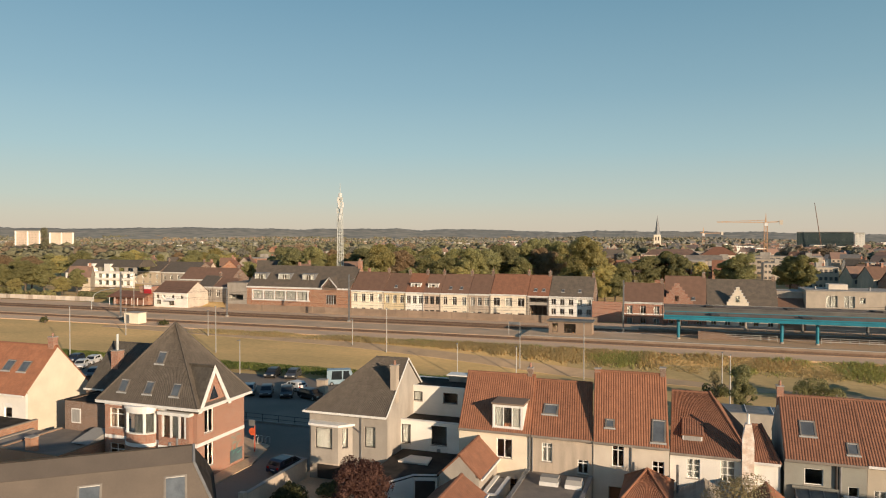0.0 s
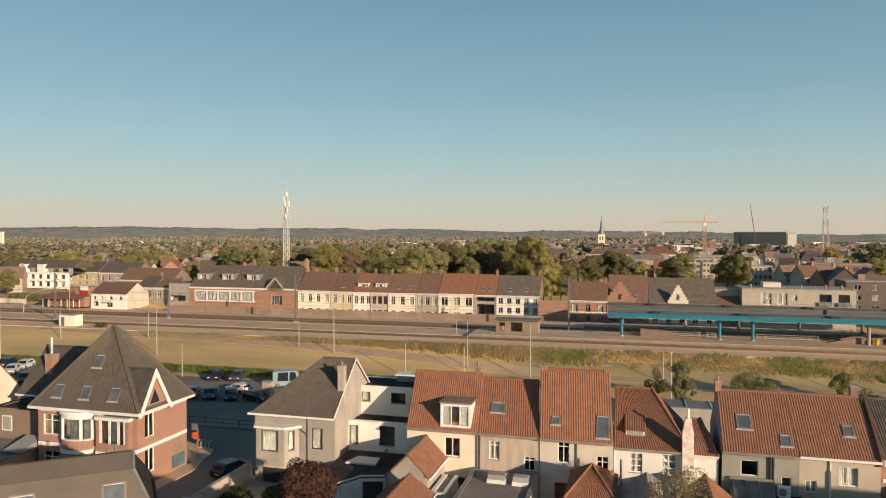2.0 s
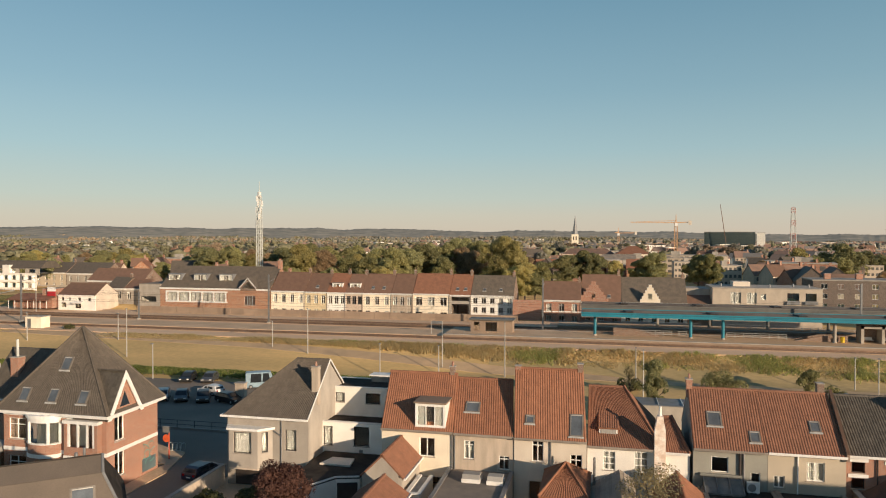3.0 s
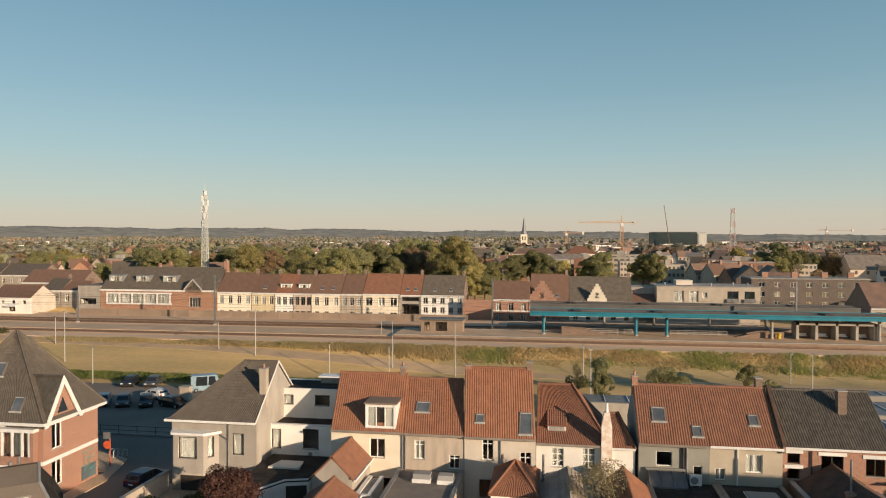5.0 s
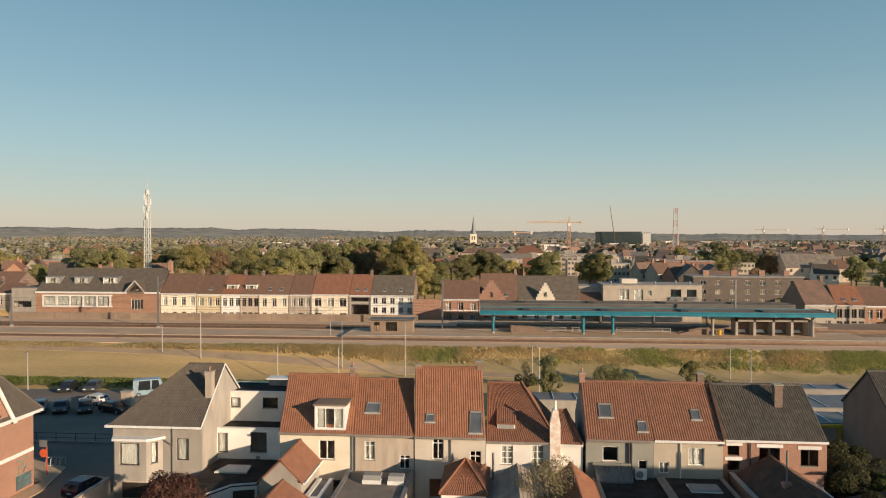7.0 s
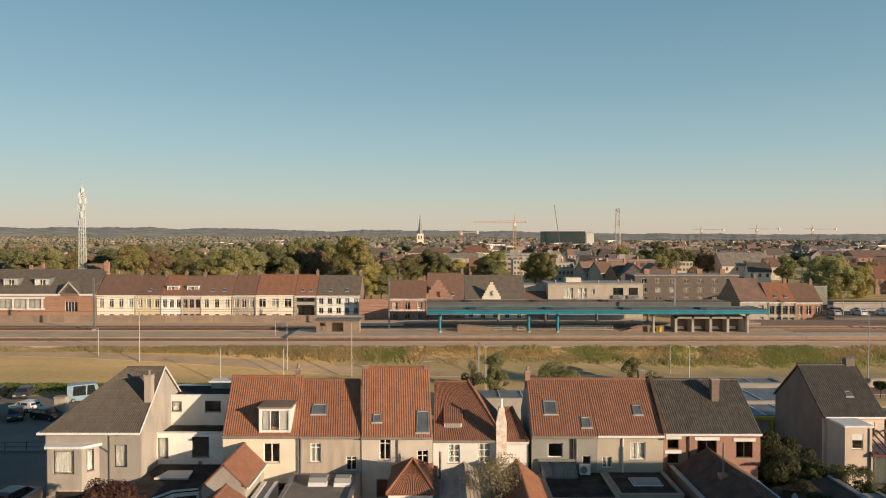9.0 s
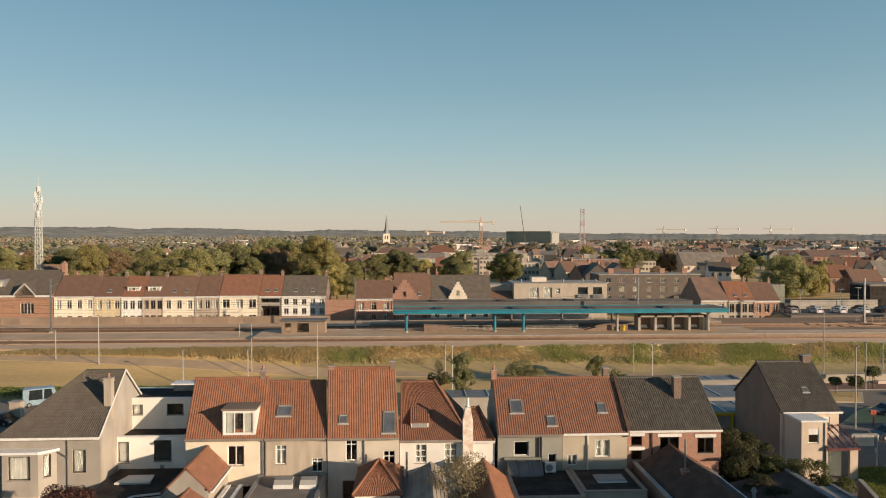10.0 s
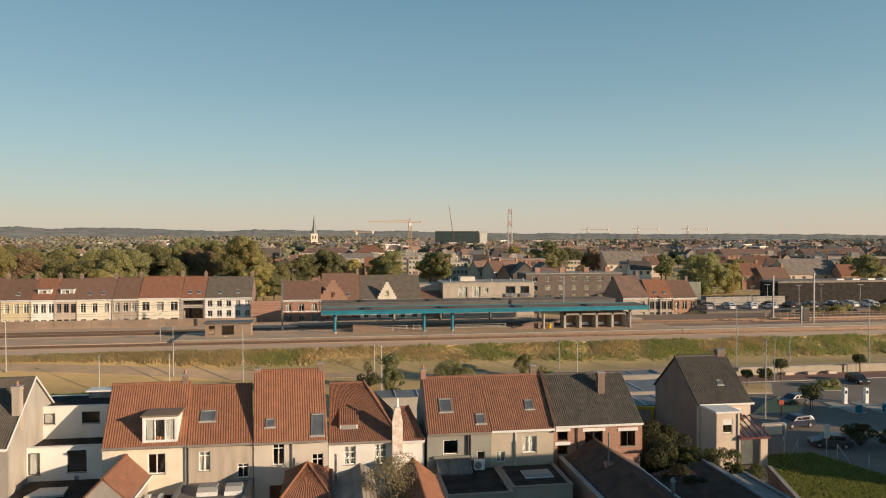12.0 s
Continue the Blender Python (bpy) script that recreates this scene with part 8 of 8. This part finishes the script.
# ---- across the tracks, left ----
def left_mid():
    r = thing("restaurant", pose(-163, 163.5, 3.9), "low red-brick restaurant with long awning roof by the tracks", "restaurant")
    part("wall", Shape().box(0, 13, 1.5, 8, 0, 2.8), RED_B, r)
    part("roof", slab(14, 5.0), TILE_R, r, m=plane_frame((-0.5, -0.6, 2.4), (1, 0, 0), (0, 4.6, 1.4)))
    for i in range(7):
        part("post", Shape().tube((0.3 + i * 2.1, -0.3, 0), (0.3 + i * 2.1, -0.3, 2.4), 0.08, 0.08, 6), WHITE, r)
    part("upper_block", Shape().box(8.5, 13, 3, 8, 2.8, 5.4), RED_B, r)
    wh = [(0.9, 1.9, 6.0, 7.0), (3.2, 4.2, 6.0, 7.0), (6.4, 7.4, 6.0, 7.0), (9.6, 10.6, 6.0, 7.0), (1.0, 2.6, 4.2, 5.5), (5.6, 7.4, 4.0, 5.6)]
    # gable ends duller than the front: their shade is mixed into the render
    g, fr = gable_house("white_house", -149.2, -137.2, 166.5, 176, 7.6, 10.6, WHITE_R, TILE_B, "white house with red-brown roof beside the tracks", wh, roof_fine=False, side_m=PALE_R, group="houses left of the school")
    for i, q in enumerate(wh):
        window(g, wall_frame(0, 0), *q, WHITE if i < 4 else DARKF, cols=1, sill=False, curtain=i == 1)
    part("awning", slab(3.4, 1.4), WHITE, g, m=plane_frame((4.9, -1.2, 5.5), (1, 0, 0), (0, 1.2, 0.6)))
    s = thing("sign_board", pose(-152.2, 165.8, 3.9), "square red and white sign board on the roof edge", "sign")
    part("board", Shape().box(0, 2.6, 0, 0.2, 3.4, 4.7), mat("red_sign", (0.5, 0.03, 0.04), rough=0.5, bump=0.0), s)
    part("band", Shape().box(0, 2.6, -0.01, 0.19, 4.7, 5.9), WHITE, s)
    part("post", Shape().box(1.2, 1.4, 0.05, 0.15, 0, 3.4), GREYF, s)
    for x0, x1, zr, wall, roof, lab in ((-144.5, -138.5, 11.6, GREY_R, SLATE, "grey rendered house with dark steep roof"), (-138.4, -131.4, 11.0, GREY_R, TILE_B, "grey rendered house with brown roof")):
        far_house(x0, x1, 8.6, zr, wall, roof, lab + " beside the school", 2, y0=180, depth=9)
    far_house(-166, -145, 9.5, 13.2, BROWN_B, TILE_B, "long brown-roofed house behind the restaurant", 6, y0=198, depth=10)
    a = thing("apartment_block", pose(-233, 217, 3.9), "white stepped apartment block with terraces and dark mansard roof", "apartment building")
    holes = [(0.8 + 3.5 * i, 3.7 + 3.5 * i, z, z + 1.9) for i in range(8) for z in (0.9, 3.7)]
    part("wall", Shape().wall(29, 0, 5.9, 0.3, holes), WHITE_R, a)
    for q in holes:
        window(a, wall_frame(0, 0.9), *q, DARKF, cols=3, sill=False)
    for z in (0.6, 3.4):
        part("balcony", Shape().box(0, 29, -1.2, 0.0, z - 0.2, z), WHITE_R, a)
        part("balcony_front", Shape().box(0, 29, -1.2, -1.1, z, z + 0.65), WHITE_R, a)
    for i in range(9):
        part("divider", Shape().box(3.5 * i, 3.5 * i + 0.2, -1.1, 0.0, 0.6, 5.6), WHITE_R, a)
    part("terrace_rail", Shape().box(0, 29, -0.1, 0.0, 5.9, 6.5), WHITE_R, a)
    up = [(1.5 + 4.4 * i, 4.2 + 4.4 * i, 6.2, 7.9) for i in range(6)]
    part("upper_storey", Shape().wall(28, 5.6, 8.2, 0.3, up, u0=0.5), GREY_R, a, m=pose(0, 2.5, 0))
    for q in up:
        window(a, wall_frame(0, 2.5), *q, DARKF, cols=2, sill=False)
    part("roof", Shape().prism([(2.1, 8.2), (12.5, 8.2), (9.5, 10.8), (5, 10.8)], 0, 29), SLATE, a)
    for x in (4, 12.5):
        part("stair_tower", Shape().box(x, x + 3, 1.6, 6, 5.9, 9.4), WHITE_R, a)
    part("gable_wall", Shape().prism([(0, 0), (12, 0), (12, 6), (6, 10.5), (0, 6)], -6, -0.1), WHITE_R, a)
    part("gable_roof", Shape().prism([(-0.4, 5.75), (6, 10.55), (12.4, 5.75), (12.4, 6.0), (6, 10.85), (-0.4, 6.0)], -6.1, -0.05), SLATE, a)
    far_house(-226, -208, 9.6, 13.4, BEIGE_R, SLATE, "beige apartment house with dark roof", 5, y0=236, depth=12)
    far_house(-207.5, -190, 9.4, 13.4, GREY_R, SLATE, "grey apartment house with dark mansard roof", 5, y0=236, depth=12)
    # curved street lamp arms near the level crossing
    l = thing("curved_lamp", pose(-158, 152, 3.4), "pale curved lamp arm beside the tracks", "street lamp", "lamp posts")
    part("pole", Shape().path([(0, 0, 0), (0.2, 0, 3.0), (1.2, 0, 4.6), (3.5, 0, 5.6), (7.5, 0, 6.4)], 0.09), PALE_STEEL, l)
    part("lamp_head", Shape().box(7.2, 8.2, -0.2, 0.2, 6.3, 6.5), PALE_STEEL, l)
    lamp_post(-150.5, 160, 11.5, 0.8, z=3.6)
    f = thing("panel_fence", pose(-225, 171.4, 3.5), "pale weathered panel fence along the tracks", "fence")
    for i in range(24):
        part("panel", Shape().box(i * 2.0, i * 2.0 + 1.92, 0, 0.06, 0.1, 1.5), PALE_R if i % 5 else TAN_R, f)
        part("post", Shape().box(i * 2.0 - 0.06, i * 2.0 + 0.06, 0.07, 0.2, 0, 1.6), CONC, f)
    rng = np.random.default_rng(36)
    t = thing("hedge", pose(-187, 176, 3.9), "dark clipped hedge beside the low restaurant", "hedge")
    part("foliage", leaves(rng, 4500, [(0.9 * i, 0.2 * math.sin(i), 1.1, 1.2) for i in range(20)], 0.25), LEAF_F, t)
    for i, (x, y, r, hh) in enumerate(((-219.5, 175, 3.2, 3.8), (-207, 174.5, 2.8, 3.2), (-213, 174.6, 2.5, 2.4), (-200, 175, 2.4, 2.6))):
        shrub("shrub", x, y, r, hh, LEAF_G, "rough green bush behind the fence", n=1300, size=0.28, seed=140 + i)
    shrub("shrub", -148, 128.2, 1.0, 1.6, LEAF_D, "small dark bush beside the tracks", 500, 0.15, 145)
    shrub("shrub", -116, 132.4, 1.3, 1.3, LEAF_D, "small dark bush beside the cabin", 600, 0.15, 146)


left_mid()


# ---- across the tracks, right ----
def right_mid():
    strip("parking_ground", 95, 190, 171.2, 215, 4.06, ASPHALT, "far asphalt car park beyond the tracks", "car park", 0.6)
    rng = np.random.default_rng(21)
    cols = (("white", WHITEC), ("silver", SILVER), ("dark grey", DGREY), ("black", BLACK), ("white", WHITEC))
    for i in range(22):
        nm, rgb = cols[int(rng.integers(5))]
        car(97 + 3.1 * i + rng.random(), (175.5, 180.5)[i % 2] + rng.random(), 90 + 8 * rng.random(), nm, rgb, z=4.06)
    h = thing("hall", pose(128, 190, 4), "long brown flat-roofed hall with bright rooflights", "hall")
    part("wall", Shape().box(0, 60, 0, 9, 0, 5.9), FELT, h)
    part("flat_roof", Shape().box(-0.3, 60.3, -0.3, 9.3, 5.9, 6.5), FELT_L, h)
    for i in range(7):
        part("rooflight", Shape().box(20 + 5.2 * i, 22.4 + 5.2 * i, 1, 1.8, 6.5, 6.9), WHITE, h)
    w = thing("long_wall", pose(103, 186, 4), "long pale concrete wall behind the car park", "wall")
    part("wall", Shape().box(0, 24.5, 0, 0.3, 0, 2.5), CONC, w)
    b = flat_box("workshop", 95.4, 103.0, 189, 197, 10.4, mat("grey_green_cladding", (0.25, 0.26, 0.2), rough=0.6), CONC, "tall grey-green flat-roofed workshop by the car park", CONC)
    f = thing("timber_fence", pose(105, 161, 3.5), "weathered wooden rail fence by the tracks", "fence")
    for i in range(18):
        part("post", Shape().box(i * 2.0, i * 2.0 + 0.15, 0, 0.15, 0, 1.3), WOOD, f)
    for z in (0.45, 0.95):
        part("rail", Shape().box(0, 34.2, -0.05, 0.0, z, z + 0.15), WOOD, f)
    for x, y in ((100, 176), (112, 178), (120, 183), (127, 179), (136, 182), (146, 179)):
        lamp_post(x, y, 6.0, 0.9, True, z=4.0)
    for i, (x, y, r, hh) in enumerate(((122, 166, 2.6, 2.6), (131, 167, 3.0, 2.8), (142, 166, 2.6, 2.4), (128, 166.5, 2.2, 2.0))):
        shrub("shrub", x, y, r, hh, LEAF_Y, "yellow-green roadside bush by the tracks", n=900, size=0.22, seed=70 + i)
    cw = thing("signal_cabin", pose(109, 152, 3.4), "small dark trackside signal cabinet", "signal cabinet")
    part("body", Shape().box(0, 1.6, 0, 1.2, 0, 3.2), DARKF, cw)
    part("roof", Shape().box(-0.1, 1.7, -0.1, 1.3, 3.2, 3.3), CONC, cw)


right_mid()


# ---- grass of the bank, hedge and garden plants ----
def blades(rng, pts, h, w, lean=0.5, tall=None):
    """Tufts of grass at the points (x, y, z): three bent blades each."""
    n = len(pts)
    p = np.repeat(np.array(pts), 3, 0)
    a = rng.random(3 * n) * 6.283
    hh = h * (0.5 + rng.random(3 * n))
    if tall:
        hh *= np.maximum(0.12, np.repeat(np.array(tall), 3))
    ww = w * (0.6 + 0.8 * rng.random(3 * n))
    d = np.stack([np.cos(a), np.sin(a), np.zeros(3 * n)], 1)
    s = np.stack([-d[:, 1], d[:, 0], np.zeros(3 * n)], 1) * ww[:, None]
    up = np.array([0, 0, 1.0])
    mid = p + up * (hh * 0.6)[:, None] + d * (hh * lean * 0.3)[:, None]
    tip = p + up * hh[:, None] * 0.9 + d * (hh * lean)[:, None]
    v = np.stack([p - s, p + s, mid + s * 0.7, mid - s * 0.7, tip], 1).reshape(-1, 3)
    sh = Shape()
    sh.v = [tuple(q) for q in v.tolist()]
    for i in range(3 * n):
        k = 5 * i
        sh.f += [(k, k + 1, k + 2, k + 3), (k + 3, k + 2, k + 4)]
    return sh


def bank_grass():
    """Uneven clumps of rough grass, drier towards the top, each leaning its own way."""
    rng = np.random.default_rng(31)
    dry, green, hd, hg = [], [], [], []
    for i in range(4400):
        x = -52 + 200 * rng.random()
        y = 122.0 + 8.0 * rng.random()
        if y < 127.4 - 2.2 * ramp01(-50, -14, x) - 1.6 * ramp01(20, 60, x) + 0.8 * noise.noise((x * 0.2, 0.0, 7.0)):
            continue
        k = noise.noise((x * 0.07, y * 0.2, 3.0)) + 0.5 * noise.noise((x * 0.25, y * 0.35, 5.0))
        big = 0.25 + 0.75 * max(0.0, min(1.0, 0.5 + 1.3 * noise.noise((x * 0.16, y * 0.2, 9.0))))
        r = 0.5 + 0.9 * rng.random()
        for _ in range(14):
            a, q = rng.random() * 6.283, r * rng.random() ** 0.6
            px, py = x + q * math.cos(a), min(130.0, y + q * math.sin(a))
            p = (px, py, ground_z(px, py) - 0.04)
            if k + 0.25 * rng.random() > -0.12 + 0.42 * ramp01(-30, 40, x):
                dry.append(p)
                hd.append(big)
            else:
                green.append(p)
                hg.append(big)
    for i in range(9000):
        x = -105 + 80 * rng.random()
        y = 127.0 + 2.9 * rng.random()
        dry.append((x, y, ground_z(x, y) - 0.05))
        hd.append(0.55 + 0.7 * noise.noise((x * 0.1, y * 0.2, 2.0)))
    solid("dry_grass", blades(rng, dry, 0.7, 0.055, 0.7, hd), STRAW, "tall dry straw-coloured grass on the railway bank", "grass", "stuff")
    solid("bank_grass", blades(rng, green, 0.7, 0.055, 0.7, hg), WEED, "rough green grass and weeds on the railway bank", "grass", "stuff")


bank_grass()


def hedge():
    rng = np.random.default_rng(33)
    bl = [(x, 106.6 + 0.3 * math.sin(x), 0.65, 0.85) for x in np.arange(-122, -33, 0.8)]
    t = thing("hedge", pose(0, 0, 0), "long clipped green hedge along the car park", "hedge")
    part("foliage", leaves(rng, 34000, bl, 0.11), HEDGE, t)
    s = Shape()
    for x in np.arange(-122, -33, 1.6):
        s.tube((x, 106.6, 0), (x + 0.2, 106.6, 0.8), 0.05, 0.03, 4)
    tagged(part("stem", s, BARK, t), kind="stuff")


hedge()


def garden_plants():
    rng = np.random.default_rng(35)
    tree(pose(-25.3, 51.6, 0), 5.6, 2.7, LEAF_P, "small garden tree with purple-brown leaves", n=11000, size=0.085, seed=81, low=0.35, group="garden trees")
    tree(pose(3.9, 54.5, 0), 6.6, 2.5, LEAF_T, "thin olive garden tree in front of the white house", n=4200, size=0.07, seed=82, low=0.4, group="garden trees", full=False)
    tree(pose(7.0, 98.6, 0), 7.2, 2.3, LEAF_F, "dark green garden tree between the houses", n=9000, size=0.11, seed=83, low=0.1, group="garden trees", narrow=0.75)
    tree(pose(3.6, 99.5, 0), 6.2, 1.2, LEAF_T, "thin sparse garden tree between the houses", n=1500, size=0.07, seed=84, low=0.3, group="garden trees", full=False)
    shrub("shrub", 4.0, 111.5, 1.9, 2.4, LEAF_D, "dark round shrub at the edge of the field", 900, 0.18, 85)
    shrub("shrub", 18.3, 113.6, 3.4, 3.2, LEAF_G, "broad green shrub behind the houses", 4500, 0.12, 86)
    shrub("shrub", 30.6, 115.6, 1.7, 5.0, LEAF_G, "tall green shrub behind the houses", 3500, 0.12, 87)
    shrub("shrub", 32.7, 110.8, 1.6, 2.6, LEAF_G, "small green shrub behind the houses", 1800, 0.12, 88)
    shrub("bush", 32.0, 66.8, 3.8, 4.9, LEAF_S, "large dark overgrown bush beside the house", 11000, 0.13, 89, category="bush")
    shrub("bush", 29.5, 62.5, 3.0, 4.0, LEAF_S, "dark overgrown bush in the shaded garden", 8000, 0.12, 90, category="bush")
    shrub("bush", 34.6, 63.0, 2.2, 4.3, LEAF_B, "green garden bush catching the sun", 5500, 0.09, 91, category="bush")
    shrub("bush", 37.4, 61.3, 2.0, 3.3, LEAF_B, "green garden bush catching the sun", 4800, 0.09, 92, category="bush")
    shrub("bush", 30.6, 57.6, 2.6, 3.3, LEAF_S, "dark ivy spreading over the shed roof", 7000, 0.1, 97, category="bush")
    shrub("bush", 33.6, 59.8, 1.6, 3.7, LEAF_S, "dark ivy over the end of the shed", 3600, 0.1, 93, category="bush")
    shrub("bush", -33.0, 53.5, 2.0, 1.6, LEAF_D, "dark garden bush behind the street wall", 1400, 0.15, 94, category="bush")
    shrub("bush", -30.8, 57.0, 1.5, 1.3, LEAF_D, "dark garden bush below the bay window", 1000, 0.14, 95, category="bush")
    shrub("bush", 19.0, 52.5, 1.4, 1.8, LEAF_D, "dark potted shrub in the shaded yard", 900, 0.13, 96, category="bush")
    # tall trees and houses, mostly right of view, added unseen to shade the yards
    for i, (x, y, h) in enumerate(((56, 37, 10), (36, 22, 10.5), (30, 17, 11))):
        tree(pose(x, y, 0), h, 4.0, LEAF_G, "leafy tree added out of view for shade", n=1800, size=0.4, seed=100 + i, low=0.2, group="garden trees")
    gable_house("neighbour_house", -18, -8, 29, 37, 7.0, 9.8, RED_B, TILE_R, "plain brick house with tiled roof, added out of view for shade", roof_fine=False, group="neighbouring houses")
    ridge_y("neighbour_house", 39.2, 51, 12, 34.5, 8.0, 13.0, RED_B, TILE_R, "long plain brick house with tiled roof, added out of view for shade", fine=False, category="house", caps=False)
    for x0, x1, y0, y1 in ((39.2, 51, 34.6, 43.4), (72, 83, 44, 53), (83.1, 96, 44, 53), (90, 101, 58, 66)):
        gable_house("neighbour_house", x0, x1, y0, y1, 7.4, 12.2 if x0 < 50 else 11.0, RED_B, TILE_R, "plain brick house with tiled roof, added out of view for shade", roof_fine=False, group="neighbouring houses")
    pts = [(x, y, 0.05) for x, y in ((40.5 + 15 * rng.random(), 52 + 17.5 * rng.random()) for _ in range(16000)) if 42.0 + (y - 62) * 0.4 < x < 51.3 + (68.5 - y) * 0.33]
    solid("lawn_grass", blades(rng, pts, 0.24, 0.05), TURF, "tufts of green grass on the lawn", "grass", "stuff")


garden_plants()
